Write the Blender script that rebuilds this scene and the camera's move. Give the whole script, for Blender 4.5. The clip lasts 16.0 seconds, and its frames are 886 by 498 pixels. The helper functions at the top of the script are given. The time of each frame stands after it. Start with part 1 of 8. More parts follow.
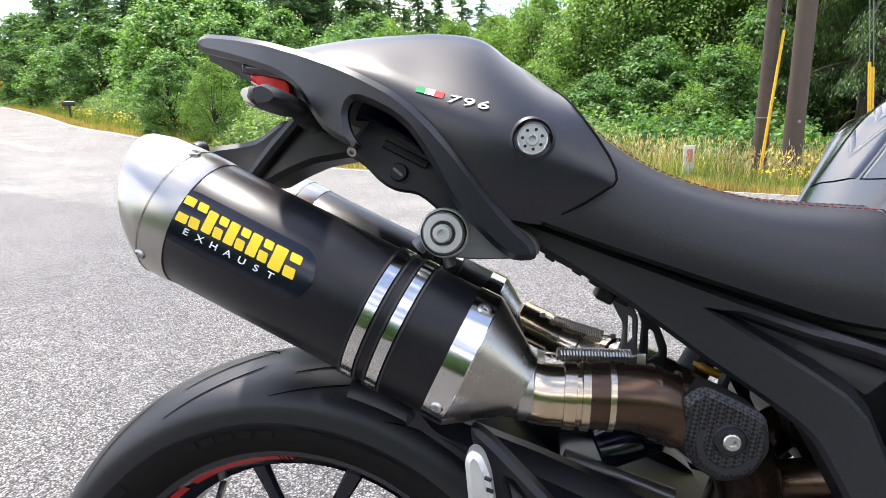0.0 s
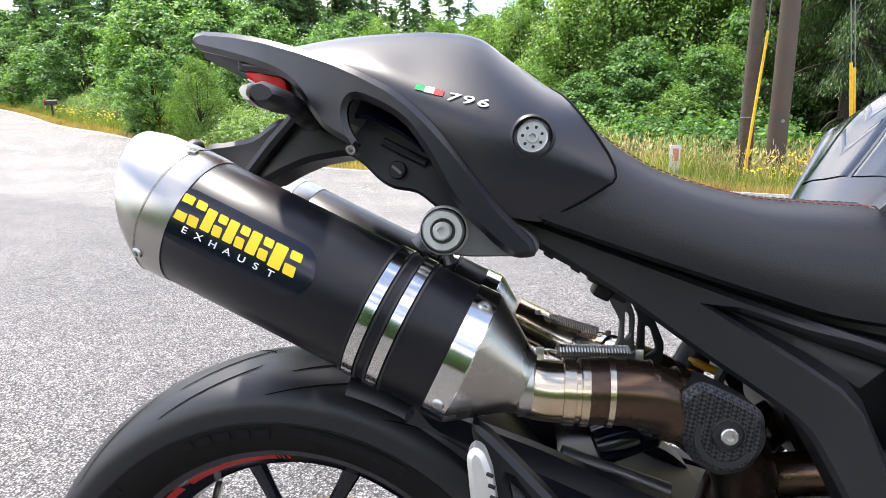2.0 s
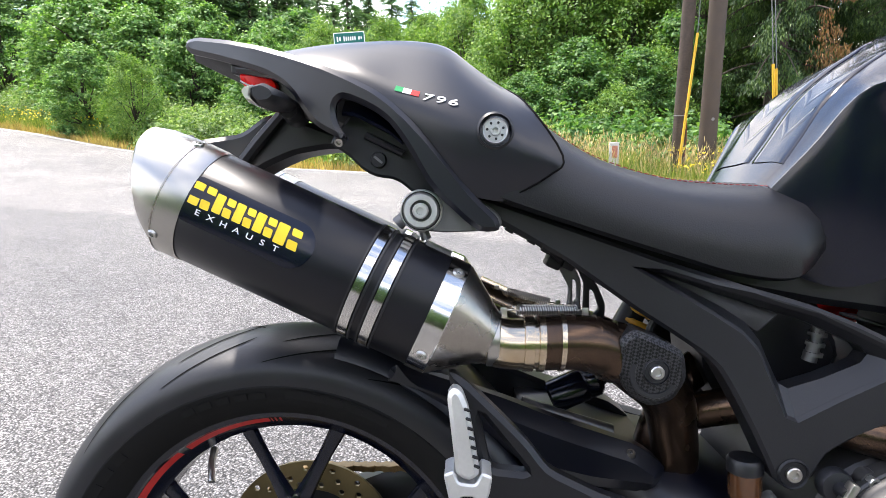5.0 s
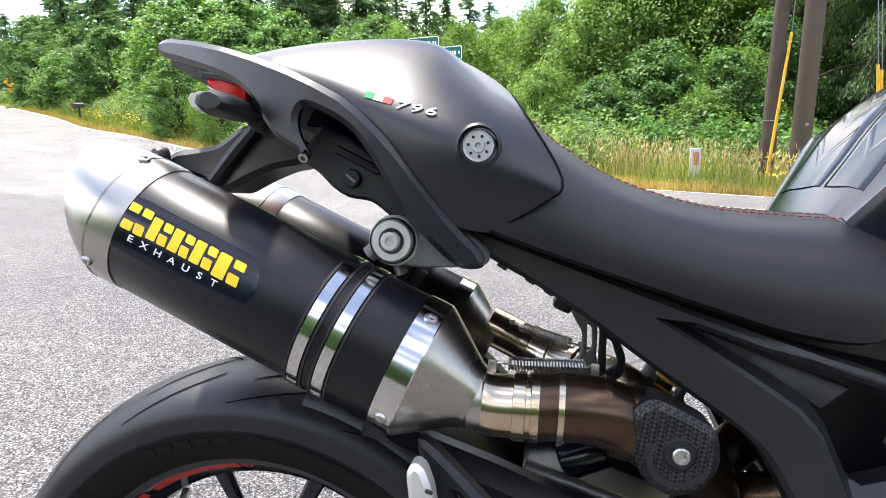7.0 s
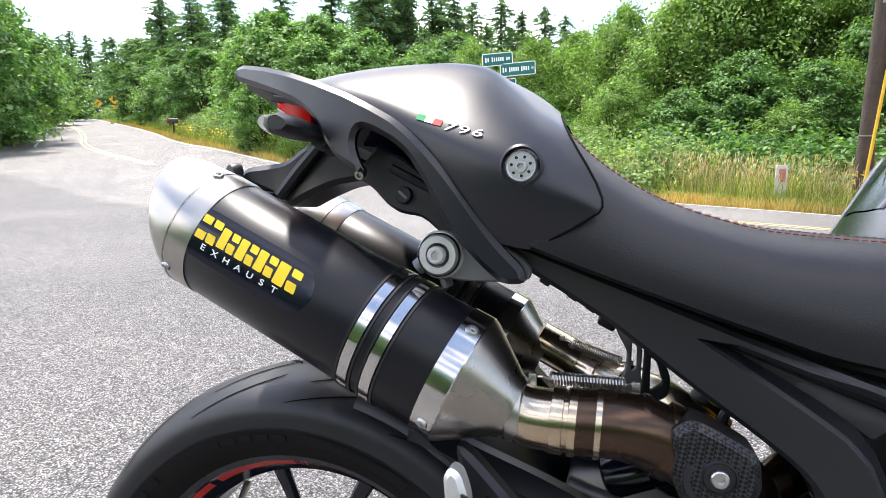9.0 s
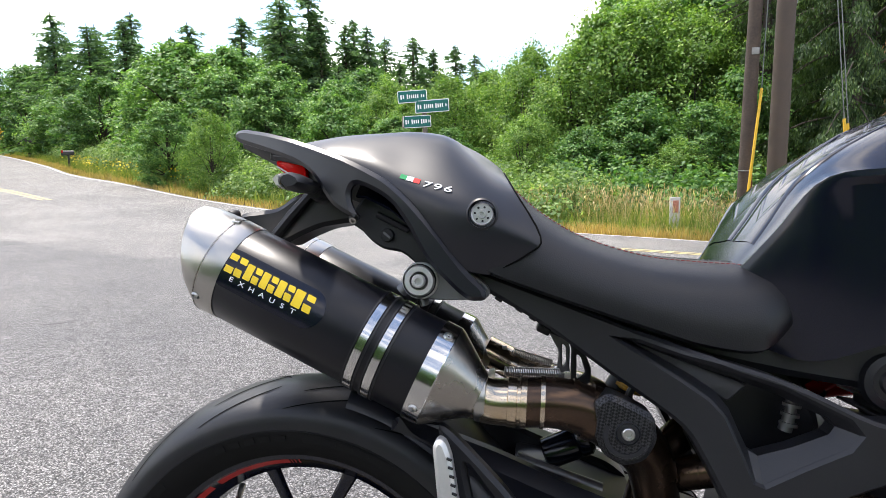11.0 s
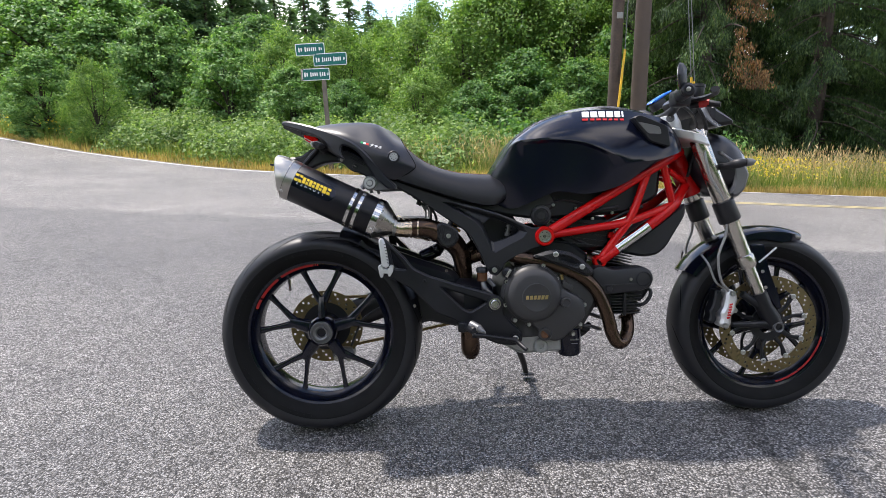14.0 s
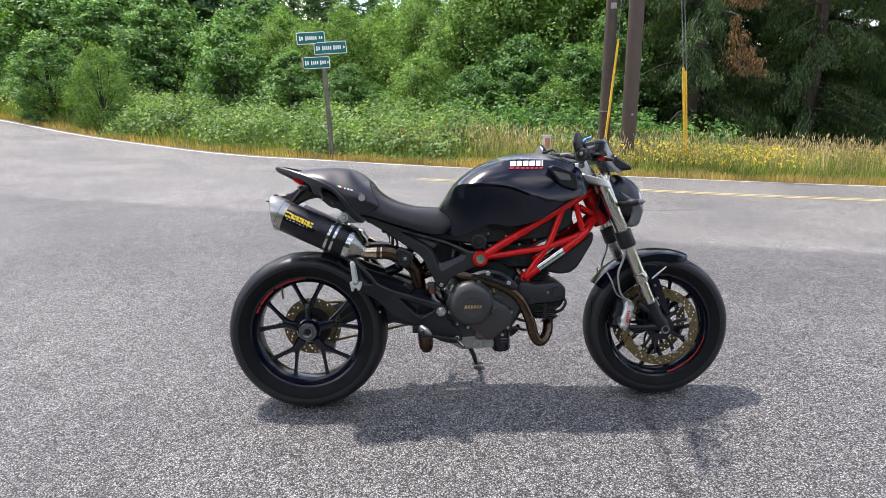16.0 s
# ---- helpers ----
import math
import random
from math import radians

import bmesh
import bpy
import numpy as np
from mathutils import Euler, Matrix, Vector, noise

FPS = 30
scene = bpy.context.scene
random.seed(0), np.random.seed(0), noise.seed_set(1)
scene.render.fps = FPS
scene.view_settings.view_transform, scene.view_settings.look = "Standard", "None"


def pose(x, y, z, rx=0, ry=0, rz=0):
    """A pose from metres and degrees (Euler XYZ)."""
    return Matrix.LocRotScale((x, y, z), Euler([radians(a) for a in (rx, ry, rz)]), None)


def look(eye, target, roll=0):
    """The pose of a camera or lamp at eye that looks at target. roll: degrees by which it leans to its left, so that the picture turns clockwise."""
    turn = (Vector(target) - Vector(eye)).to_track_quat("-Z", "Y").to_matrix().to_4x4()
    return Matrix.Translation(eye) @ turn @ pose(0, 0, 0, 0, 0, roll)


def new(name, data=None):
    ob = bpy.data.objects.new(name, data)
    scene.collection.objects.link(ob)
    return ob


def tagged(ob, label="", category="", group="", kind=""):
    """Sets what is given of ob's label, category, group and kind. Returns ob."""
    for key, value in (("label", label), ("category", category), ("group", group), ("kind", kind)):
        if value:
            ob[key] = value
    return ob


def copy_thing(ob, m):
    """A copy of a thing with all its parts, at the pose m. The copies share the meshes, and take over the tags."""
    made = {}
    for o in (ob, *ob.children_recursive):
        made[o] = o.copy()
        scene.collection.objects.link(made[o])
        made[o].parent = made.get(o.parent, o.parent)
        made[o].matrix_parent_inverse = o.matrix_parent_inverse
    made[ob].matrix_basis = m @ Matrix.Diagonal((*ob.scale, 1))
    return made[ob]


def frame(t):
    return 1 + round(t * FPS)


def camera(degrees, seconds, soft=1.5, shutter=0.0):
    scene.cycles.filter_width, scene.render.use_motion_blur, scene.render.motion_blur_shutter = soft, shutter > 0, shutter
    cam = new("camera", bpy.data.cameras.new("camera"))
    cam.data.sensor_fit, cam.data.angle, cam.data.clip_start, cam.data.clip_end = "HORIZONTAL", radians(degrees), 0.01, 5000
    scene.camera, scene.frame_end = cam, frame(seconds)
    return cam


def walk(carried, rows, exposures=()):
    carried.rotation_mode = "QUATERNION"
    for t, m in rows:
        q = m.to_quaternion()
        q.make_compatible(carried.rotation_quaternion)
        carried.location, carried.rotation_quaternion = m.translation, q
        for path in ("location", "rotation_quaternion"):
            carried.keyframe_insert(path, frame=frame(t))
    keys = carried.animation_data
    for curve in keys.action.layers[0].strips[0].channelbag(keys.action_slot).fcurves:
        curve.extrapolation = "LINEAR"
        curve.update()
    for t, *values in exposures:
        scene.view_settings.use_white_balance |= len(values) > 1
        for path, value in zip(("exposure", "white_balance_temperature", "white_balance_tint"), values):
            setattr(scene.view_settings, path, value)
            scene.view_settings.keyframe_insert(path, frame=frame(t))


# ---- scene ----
cam = camera(73.7, 16.0, soft=0.6)
PATH = [
    (0, (0.259, -0.513, 0.897), (-0.053, 1.406, 0.428), -1.5),
    (0.5, (0.257, -0.516, 0.893), (-0.051, 1.401, 0.412), -1.5),
    (1, (0.251, -0.512, 0.896), (-0.049, 1.407, 0.422), -1.5),
    (1.5, (0.25, -0.513, 0.896), (-0.04, 1.409, 0.427), -1.5),
    (2, (0.249, -0.516, 0.896), (-0.022, 1.408, 0.424), -1.4),
    (2.5, (0.24, -0.527, 0.901), (0.031, 1.405, 0.429), -1.4),
    (3, (0.246, -0.56, 0.897), (0.146, 1.376, 0.405), -1.4),
    (3.5, (0.241, -0.606, 0.902), (0.139, 1.33, 0.409), -1.4),
    (3.7, (0.233, -0.621, 0.896), (0.141, 1.321, 0.429), -1.5),
    (5.8, (0.23, -0.584, 0.901), (0.124, 1.348, 0.395), -1.0),
    (6, (0.24, -0.571, 0.902), (0.088, 1.357, 0.391), -1.2),
    (6.5, (0.274, -0.539, 0.896), (0.03, 1.385, 0.41), -1.4),
    (7, (0.306, -0.497, 0.899), (-0.029, 1.42, 0.437), -1.4),
    (7.5, (0.33, -0.5, 0.893), (-0.106, 1.402, 0.455), -1.4),
    (8, (0.34, -0.502, 0.888), (-0.193, 1.378, 0.464), -1.4),
    (8.2, (0.344, -0.502, 0.888), (-0.235, 1.364, 0.459), -1.4),
    (10.5, (0.301, -0.614, 0.946), (-0.095, 1.318, 0.618), -1.4),
    (11, (0.308, -0.688, 0.934), (0.016, 1.267, 0.625), -1.2),
    (11.5, (0.316, -0.837, 0.893), (0.088, 1.124, 0.575), -1.0),
    (12, (0.316, -1.028, 0.928), (0.125, 0.931, 0.575), -0.9),
    (12.5, (0.264, -1.216, 0.932), (0.12, 0.744, 0.558), -0.9),
    (13, (0.26, -1.378, 0.965), (0.171, 0.575, 0.544), -1.0),
    (13.5, (0.335, -1.599, 0.978), (0.32, 0.349, 0.525), -1.0),
    (14, (0.359, -1.808, 1.02), (0.401, 0.134, 0.543), -1.0),
    (14.5, (0.333, -2.046, 1.083), (0.386, -0.111, 0.581), -1.0),
    (15, (0.376, -2.198, 1.157), (0.421, -0.267, 0.637), -1.0),
    (15.5, (0.462, -2.29, 1.227), (0.499, -0.361, 0.697), -0.9),
    (16, (0.53, -2.267, 1.293), (0.558, -0.343, 0.747), -0.9),
]
EXPOSURES = [(0.0, 0.75, 6660, 13), (3.5, 0.87, 6660, 13), (6.0, 0.87, 6660, 13), (8.0, 0.73, 6660, 13), (10.5, 0.61, 6660, 12), (11.0, 0.41, 6660, 12), (12.0, 0.07, 6710, 11), (12.7, -0.03, 6710, 12), (13.5, 0.09, 6660, 13), (14.5, 0.22, 6530, 14), (16.0, 0.2, 6530, 14)]
walk(cam, [(t, look(eye, target, roll)) for t, eye, target, roll in PATH], EXPOSURES)

# ---- world, sun ----
SUN_TO = Vector((-0.38, 0.30, 1.0)).normalized()
world = bpy.data.worlds.new("sky")
scene.world = world
world.use_nodes = True
wn = world.node_tree
wn.nodes.clear()
w_out = wn.nodes.new("ShaderNodeOutputWorld")
w_bg = wn.nodes.new("ShaderNodeBackground")
w_sky = wn.nodes.new("ShaderNodeTexSky")
w_sky.sky_type = "NISHITA"
w_sky.sun_disc = False
w_sky.sun_elevation = math.asin(SUN_TO.z)
w_sky.sun_rotation = math.atan2(SUN_TO.x, SUN_TO.y)
w_sky.air_density, w_sky.dust_density = 1.0, 0.7
# broken white cloud over the blue
w_co = wn.nodes.new("ShaderNodeTexCoord")
w_map = wn.nodes.new("ShaderNodeMapping")
w_map.inputs["Scale"].default_value = (1.0, 1.0, 2.6)
w_no = wn.nodes.new("ShaderNodeTexNoise")
w_no.inputs["Scale"].default_value = 2.6
w_no.inputs["Detail"].default_value = 7.0
w_ra = wn.nodes.new("ShaderNodeValToRGB")
w_ra.color_ramp.elements[0].position = 0.43
w_ra.color_ramp.elements[1].position = 0.57
w_mix = wn.nodes.new("ShaderNodeMix")
w_mix.data_type = "RGBA"
w_mix.inputs["B"].default_value = (17.9, 17.3, 16.9, 1)
wn.links.new(w_co.outputs["Generated"], w_map.inputs["Vector"])
wn.links.new(w_map.outputs["Vector"], w_no.inputs["Vector"])
# cloud thickens towards the horizon
w_sep = wn.nodes.new("ShaderNodeSeparateXYZ")
w_thin = wn.nodes.new("ShaderNodeMath")
w_thin.operation, w_thin.inputs[1].default_value = "MULTIPLY_ADD", -0.08
wn.links.new(w_co.outputs["Generated"], w_sep.inputs["Vector"])
wn.links.new(w_sep.outputs["Z"], w_thin.inputs[0])
wn.links.new(w_no.outputs["Fac"], w_thin.inputs[2])
wn.links.new(w_thin.outputs["Value"], w_ra.inputs["Fac"])
wn.links.new(w_ra.outputs["Color"], w_mix.inputs["Factor"])
# the clear parts are as bright as thin summer haze
w_clear = wn.nodes.new("ShaderNodeVectorMath")
w_clear.operation, w_clear.inputs["Scale"].default_value = "SCALE", 1.8
wn.links.new(w_sky.outputs["Color"], w_clear.inputs[0])
wn.links.new(w_clear.outputs["Vector"], w_mix.inputs["A"])
wn.links.new(w_mix.outputs["Result"], w_bg.inputs["Color"])
w_bg.inputs["Strength"].default_value = 0.145
wn.links.new(w_bg.outputs["Background"], w_out.inputs["Surface"])

sun_data = bpy.data.lights.new("sun", "SUN")
sun_data.energy, sun_data.angle, sun_data.color = 5.0, radians(2.4), (1.0, 0.955, 0.88)
sun = new("sun", sun_data)
sun.rotation_mode = "QUATERNION"
sun.rotation_quaternion = SUN_TO.to_track_quat("Z", "Y")

# ---- materials ----
def material(name):
    m = bpy.data.materials.new(name)
    m.use_nodes = True
    t = m.node_tree
    return m, t, t.nodes["Principled BSDF"]


def node(t, kind, **ins):
    n = t.nodes.new(kind)
    for k, v in ins.items():
        n.inputs[k.replace("_", " ")].default_value = v
    return n


def ramp(t, src, a, b, ca, cb):
    r = t.nodes.new("ShaderNodeValToRGB")
    r.color_ramp.elements[0].position, r.color_ramp.elements[1].position = a, b
    r.color_ramp.elements[0].color, r.color_ramp.elements[1].color = (*ca, 1), (*cb, 1)
    t.links.new(src, r.inputs["Fac"])
    return r.outputs["Color"]


def mixed(t, fac, a, b, mode="MIX"):
    m = t.nodes.new("ShaderNodeMix")
    m.data_type, m.blend_type = "RGBA", mode
    for key, v in (("Factor", fac), ("A", a), ("B", b)):
        if isinstance(v, (int, float)):
            m.inputs[key].default_value = v
        elif isinstance(v, tuple):
            m.inputs[key].default_value = (*v, 1)
        else:
            t.links.new(v, m.inputs[key])
    return m.outputs["Result"]


def noise_fac(t, scale, detail=4, vec=None, rough=0.55):
    n = node(t, "ShaderNodeTexNoise", Scale=scale, Detail=detail, Roughness=rough)
    if vec is None:
        vec = t.nodes.new("ShaderNodeTexCoord").outputs["Object"]
    t.links.new(vec, n.inputs["Vector"])
    return n.outputs["Fac"]


def bumped(t, bsdf, height, strength, dist):
    b = node(t, "ShaderNodeBump", Strength=strength, Distance=dist)
    t.links.new(height, b.inputs["Height"])
    t.links.new(b.outputs["Normal"], bsdf.inputs["Normal"])


def plain(name, col, rough=0.5, metal=0.0, var=0.18, coarse=9.0, fine=160.0, bump=0.12, dist=0.0004, rvar=0.12, coat=0.0, spec=0.5):
    """A surface with broad unevenness, fine grain, and gloss that varies a little."""
    m, t, b = material(name)
    big, small = noise_fac(t, coarse, 5), noise_fac(t, fine, 3)
    lo, hi = tuple(c * (1 - var) for c in col), tuple(min(1, c * (1 + var)) for c in col)
    base = mixed(t, 0.25, ramp(t, big, 0.3, 0.7, lo, hi), ramp(t, small, 0.3, 0.7, lo, hi))
    t.links.new(base, b.inputs["Base Color"])
    r = ramp(t, big, 0.25, 0.75, (max(0.03, rough - rvar),) * 3, (min(1, rough + rvar),) * 3)
    t.links.new(r, b.inputs["Roughness"])
    b.inputs["Metallic"].default_value = metal
    b.inputs["Coat Weight"].default_value = coat
    b.inputs["Coat Roughness"].default_value = 0.12
    b.inputs["Specular IOR Level"].default_value = spec
    if bump:
        bumped(t, b, small, bump, dist)
    return m


def leafy(name, a, b_, c, through_light=0.35, rough=0.6):
    """Foliage: each leaf with its own green, lit through from behind."""
    m, t, b = material(name)
    g = t.nodes.new("ShaderNodeNewGeometry")
    r = t.nodes.new("ShaderNodeValToRGB")
    e = r.color_ramp.elements
    e[0].color, e[1].color = (*a, 1), (*c, 1)
    e.new(0.55).color = (*b_, 1)
    t.links.new(g.outputs["Random Per Island"], r.inputs["Fac"])
    # broad noise in the colour imitates shaded gaps and sunlit parts of the crown
    big = noise_fac(t, 0.9, 3)
    col = mixed(t, 1.0, r.outputs["Color"], ramp(t, big, 0.3, 0.7, (0.62, 0.66, 0.64), (1.28, 1.24, 1.10)), "MULTIPLY")
    t.links.new(col, b.inputs["Base Color"])
    b.inputs["Roughness"].default_value = rough
    tr = t.nodes.new("ShaderNodeBsdfTranslucent")
    t.links.new(mixed(t, 1.0, col, (1.25, 1.35, 0.6), "MULTIPLY"), tr.inputs["Color"])
    mx = node(t, "ShaderNodeMixShader", Fac=through_light)
    t.links.new(b.outputs["BSDF"], mx.inputs[1])
    t.links.new(tr.outputs["BSDF"], mx.inputs[2])
    t.links.new(mx.outputs["Shader"], t.nodes["Material Output"].inputs["Surface"])
    return m


def asphalt_material():
    """Worn chip seal: stones of their own greys in dark binder, patches and stains; the through road is paler than the apron."""
    m, t, b = material("chip_seal")
    pos = t.nodes.new("ShaderNodeTexCoord").outputs["Object"]
    v = node(t, "ShaderNodeTexVoronoi", Scale=165.0)
    t.links.new(pos, v.inputs["Vector"])
    sep = t.nodes.new("ShaderNodeSeparateColor")
    t.links.new(v.outputs["Color"], sep.inputs["Color"])
    stones = ramp(t, sep.outputs["Red"], 0.06, 0.98, (0.075, 0.0725, 0.0705), (0.520, 0.500, 0.482))
    gaps = ramp(t, v.outputs["Distance"], 0.35, 0.62, (1.06, 1.06, 1.06), (0.24, 0.24, 0.24))
    seal = mixed(t, 1.0, stones, gaps, "MULTIPLY")
    # paler through road past the seam of the apron
    x = t.nodes.new("ShaderNodeSeparateXYZ")
    t.links.new(pos, x.inputs["Vector"])
    line = t.nodes.new("ShaderNodeMath")
    line.operation, line.inputs[1].default_value = "MULTIPLY_ADD", 0.46
    t.links.new(x.outputs["X"], line.inputs[0])
    t.links.new(x.outputs["Y"], line.inputs[2])
    wob = t.nodes.new("ShaderNodeMath")
    wob.operation, wob.inputs[1].default_value = "MULTIPLY_ADD", 0.9
    t.links.new(noise_fac(t, 1.3, 5, pos), wob.inputs[0])
    t.links.new(line.outputs["Value"], wob.inputs[2])
    rd = t.nodes.new("ShaderNodeMapRange")
    for key, val in (("From Min", 4.45), ("From Max", 4.75), ("To Min", 0.0), ("To Max", 1.0)):
        rd.inputs[key].default_value = val
    t.links.new(wob.outputs["Value"], rd.inputs["Value"])
    shade = mixed(t, rd.outputs["Result"], (0.74, 0.75, 0.77), (1.14, 1.14, 1.12))
    col = mixed(t, 1.0, seal, shade, "MULTIPLY")
    stain = ramp(t, noise_fac(t, 0.55, 6, pos, 0.62), 0.32, 0.66, (0.72, 0.72, 0.74), (1.12, 1.11, 1.09))
    col = mixed(t, 1.0, col, stain, "MULTIPLY")
    grime = ramp(t, noise_fac(t, 7.0, 5, pos), 0.25, 0.7, (0.84, 0.84, 0.85), (1.08, 1.08, 1.07))
    col = mixed(t, 1.0, col, grime, "MULTIPLY")
    # fine cracks
    cr = node(t, "ShaderNodeTexVoronoi", Scale=0.22)
    cr.feature = "DISTANCE_TO_EDGE"
    warp = mixed(t, 0.42, pos, node_color(t, pos))
    t.links.new(warp, cr.inputs["Vector"])
    crack = ramp(t, cr.outputs["Distance"], 0.0, 0.0022, (0.45, 0.45, 0.45), (1, 1, 1))
    patchy = ramp(t, noise_fac(t, 0.9, 3, pos), 0.50, 0.60, (0, 0, 0), (1, 1, 1))
    col = mixed(t, 1.0, col, mixed(t, patchy, (1, 1, 1), crack), "MULTIPLY")
    # larger chips that still read further off
    v2 = node(t, "ShaderNodeTexVoronoi", Scale=52.0)
    t.links.new(pos, v2.inputs["Vector"])
    sep2 = t.nodes.new("ShaderNodeSeparateColor")
    t.links.new(v2.outputs["Color"], sep2.inputs["Color"])
    col = mixed(t, 1.0, col, ramp(t, sep2.outputs["Red"], 0.1, 0.95, (0.82, 0.815, 0.81), (1.20, 1.195, 1.19)), "MULTIPLY")
    t.links.new(col, b.inputs["Base Color"])
    t.links.new(ramp(t, sep.outputs["Green"], 0, 1, (0.55,) * 3, (0.85,) * 3), b.inputs["Roughness"])
    inv = t.nodes.new("ShaderNodeMath")
    inv.operation, inv.inputs[0].default_value = "SUBTRACT", 1.0
    t.links.new(v.outputs["Distance"], inv.inputs[1])
    bumped(t, b, inv.outputs["Value"], 0.9, 0.005)
    return m


def node_color(t, pos):
    n = node(t, "ShaderNodeTexNoise", Scale=0.8, Detail=7.0)
    t.links.new(pos, n.inputs["Vector"])
    return n.outputs["Color"]


def carbon_material():
    m, t, b = material("carbon_weave")
    pos = t.nodes.new("ShaderNodeTexCoord").outputs["Object"]
    w = node(t, "ShaderNodeTexChecker", Scale=380.0)
    mp = node(t, "ShaderNodeMapping", Rotation=(0.3, 0.55, 0.5))
    t.links.new(pos, mp.inputs["Vector"])
    t.links.new(mp.outputs["Vector"], w.inputs["Vector"])
    t.links.new(mixed(t, w.outputs["Fac"], (0.002, 0.002, 0.0025), (0.034, 0.034, 0.037)), b.inputs["Base Color"])
    b.inputs["Roughness"].default_value = 0.38
    b.inputs["Coat Weight"].default_value = 0.12
    b.inputs["Specular IOR Level"].default_value = 0.25
    b.inputs["Coat Roughness"].default_value = 0.08
    bumped(t, b, w.outputs["Fac"], 0.25, 0.0004)
    return m


def heated_steel():
    """Stainless pipe tinted straw and bronze by heat, in bands along its length."""
    m, t, b = material("heat_tinted_steel")
    pos = t.nodes.new("ShaderNodeTexCoord").outputs["Object"]
    f = noise_fac(t, 11.0, 4, pos)
    r = t.nodes.new("ShaderNodeValToRGB")
    e = r.color_ramp.elements
    e[0].position, e[0].color = 0.3, (0.50, 0.38, 0.24, 1)
    e[1].position, e[1].color = 0.72, (0.66, 0.60, 0.52, 1)
    e.new(0.5).color = (0.60, 0.50, 0.37, 1)
    t.links.new(f, r.inputs["Fac"])
    t.links.new(r.outputs["Color"], b.inputs["Base Color"])
    b.inputs["Metallic"].default_value = 1.0
    t.links.new(ramp(t, noise_fac(t, 12, 2, pos), 0.3, 0.7, (0.17,) * 3, (0.24,) * 3), b.inputs["Roughness"])
    return m


M_ASPHALT = asphalt_material()
M_SOIL = plain("verge_soil", (0.13, 0.115, 0.06), 0.95, var=0.45, coarse=0.7, fine=14, bump=0.6, dist=0.03)
M_LINE_W = plain("worn_white_paint", (0.62, 0.61, 0.58), 0.75, var=0.22, coarse=3, fine=90, bump=0.5, dist=0.003)
M_LINE_Y = plain("worn_yellow_paint", (0.56, 0.46, 0.22), 0.75, var=0.22, coarse=3, fine=90, bump=0.5, dist=0.003)
M_SATIN = plain("satin_blue_black_paint", (0.0014, 0.0021, 0.0066), 0.36, var=0.2, bump=0.0, rvar=0.02, coarse=4, spec=0.58)
M_TANK = plain("blue_black_tank_paint", (0.0024, 0.0036, 0.0110), 0.18, var=0.2, bump=0.0, rvar=0.02, coarse=4, spec=0.5)
M_GLOSS = plain("gloss_black_paint", (0.003, 0.0042, 0.0110), 0.16, var=0.2, bump=0.0, rvar=0.04, spec=0.45)
M_SLEEVE = plain("matt_black_sleeve", (0.0055, 0.0058, 0.0085), 0.34, var=0.2, fine=420, bump=0.04, rvar=0.03, spec=0.34)
M_PLASTIC = plain("black_plastic", (0.0115, 0.0120, 0.0150), 0.42, spec=0.48, var=0.2, fine=520, bump=0.3, rvar=0.06)
M_CASTING = plain("black_cast_metal", (0.0070, 0.0074, 0.0100), 0.42, metal=0.0, spec=0.40, var=0.25, fine=380, bump=0.25)
M_LEATHER = plain("black_seat_vinyl", (0.0064, 0.0067, 0.0092), 0.42, spec=0.43, var=0.15, fine=640, bump=0.35, dist=0.0006, rvar=0.05)
M_RIBBED = plain("ribbed_seat_vinyl", (0.010, 0.010, 0.011), 0.6, var=0.2, fine=300, bump=0.9, dist=0.002)
M_RUBBER = plain("tyre_rubber", (0.0088, 0.0093, 0.0120), 0.46, spec=0.45, var=0.25, coarse=14, fine=240, bump=0.25, rvar=0.1)
M_SIDEWALL = plain("sidewall_rubber", (0.006, 0.006, 0.0062), 0.72, spec=0.18, var=0.2, coarse=14, fine=300, bump=0.3)
# near-black for seams, and for the shade inside tread grooves and the knee hole
M_GROOVE = plain("groove_shade_and_seam", (0.003, 0.003, 0.003), 0.9, bump=0, spec=0.1)
M_RED = plain("red_frame_paint", (0.52, 0.005, 0.005), 0.26, var=0.1, bump=0.0, rvar=0.03, coat=0.1, spec=0.3)
M_REDLINE = plain("red_rim_stripe", (0.42, 0.02, 0.018), 0.4, bump=0)
M_STEEL = plain("brushed_steel", (0.45, 0.435, 0.405), 0.30, metal=1.0, var=0.04, coarse=6, fine=300, bump=0.0, rvar=0.03)
M_CHROME = plain("polished_steel", (0.60, 0.59, 0.57), 0.14, metal=1.0, var=0.03, coarse=5, bump=0.0, rvar=0.02)
M_FORK = plain("fork_tube_steel", (0.56, 0.53, 0.48), 0.22, metal=1.0, var=0.05, coarse=5, bump=0.0, rvar=0.03)
M_ALU = plain("cast_aluminium", (0.66, 0.66, 0.65), 0.46, metal=0.75, var=0.12, fine=260, bump=0.25)
M_GREYPLATE = plain("grey_anodised_plate", (0.17, 0.17, 0.175), 0.45, metal=0.7, var=0.1, bump=0.08)
M_COVER = plain("graphite_engine_paint", (0.045, 0.0445, 0.0455), 0.48, metal=0.35, var=0.12, fine=420, bump=0.2)
M_SUMP = plain("grey_engine_casting", (0.31, 0.31, 0.30), 0.55, metal=0.5, var=0.2, fine=200, bump=0.35)
M_HEAT = heated_steel()
M_CONE = plain("welded_steel_cone", (0.36, 0.335, 0.30), 0.27, metal=1.0, var=0.12, coarse=9, bump=0.0, rvar=0.05)
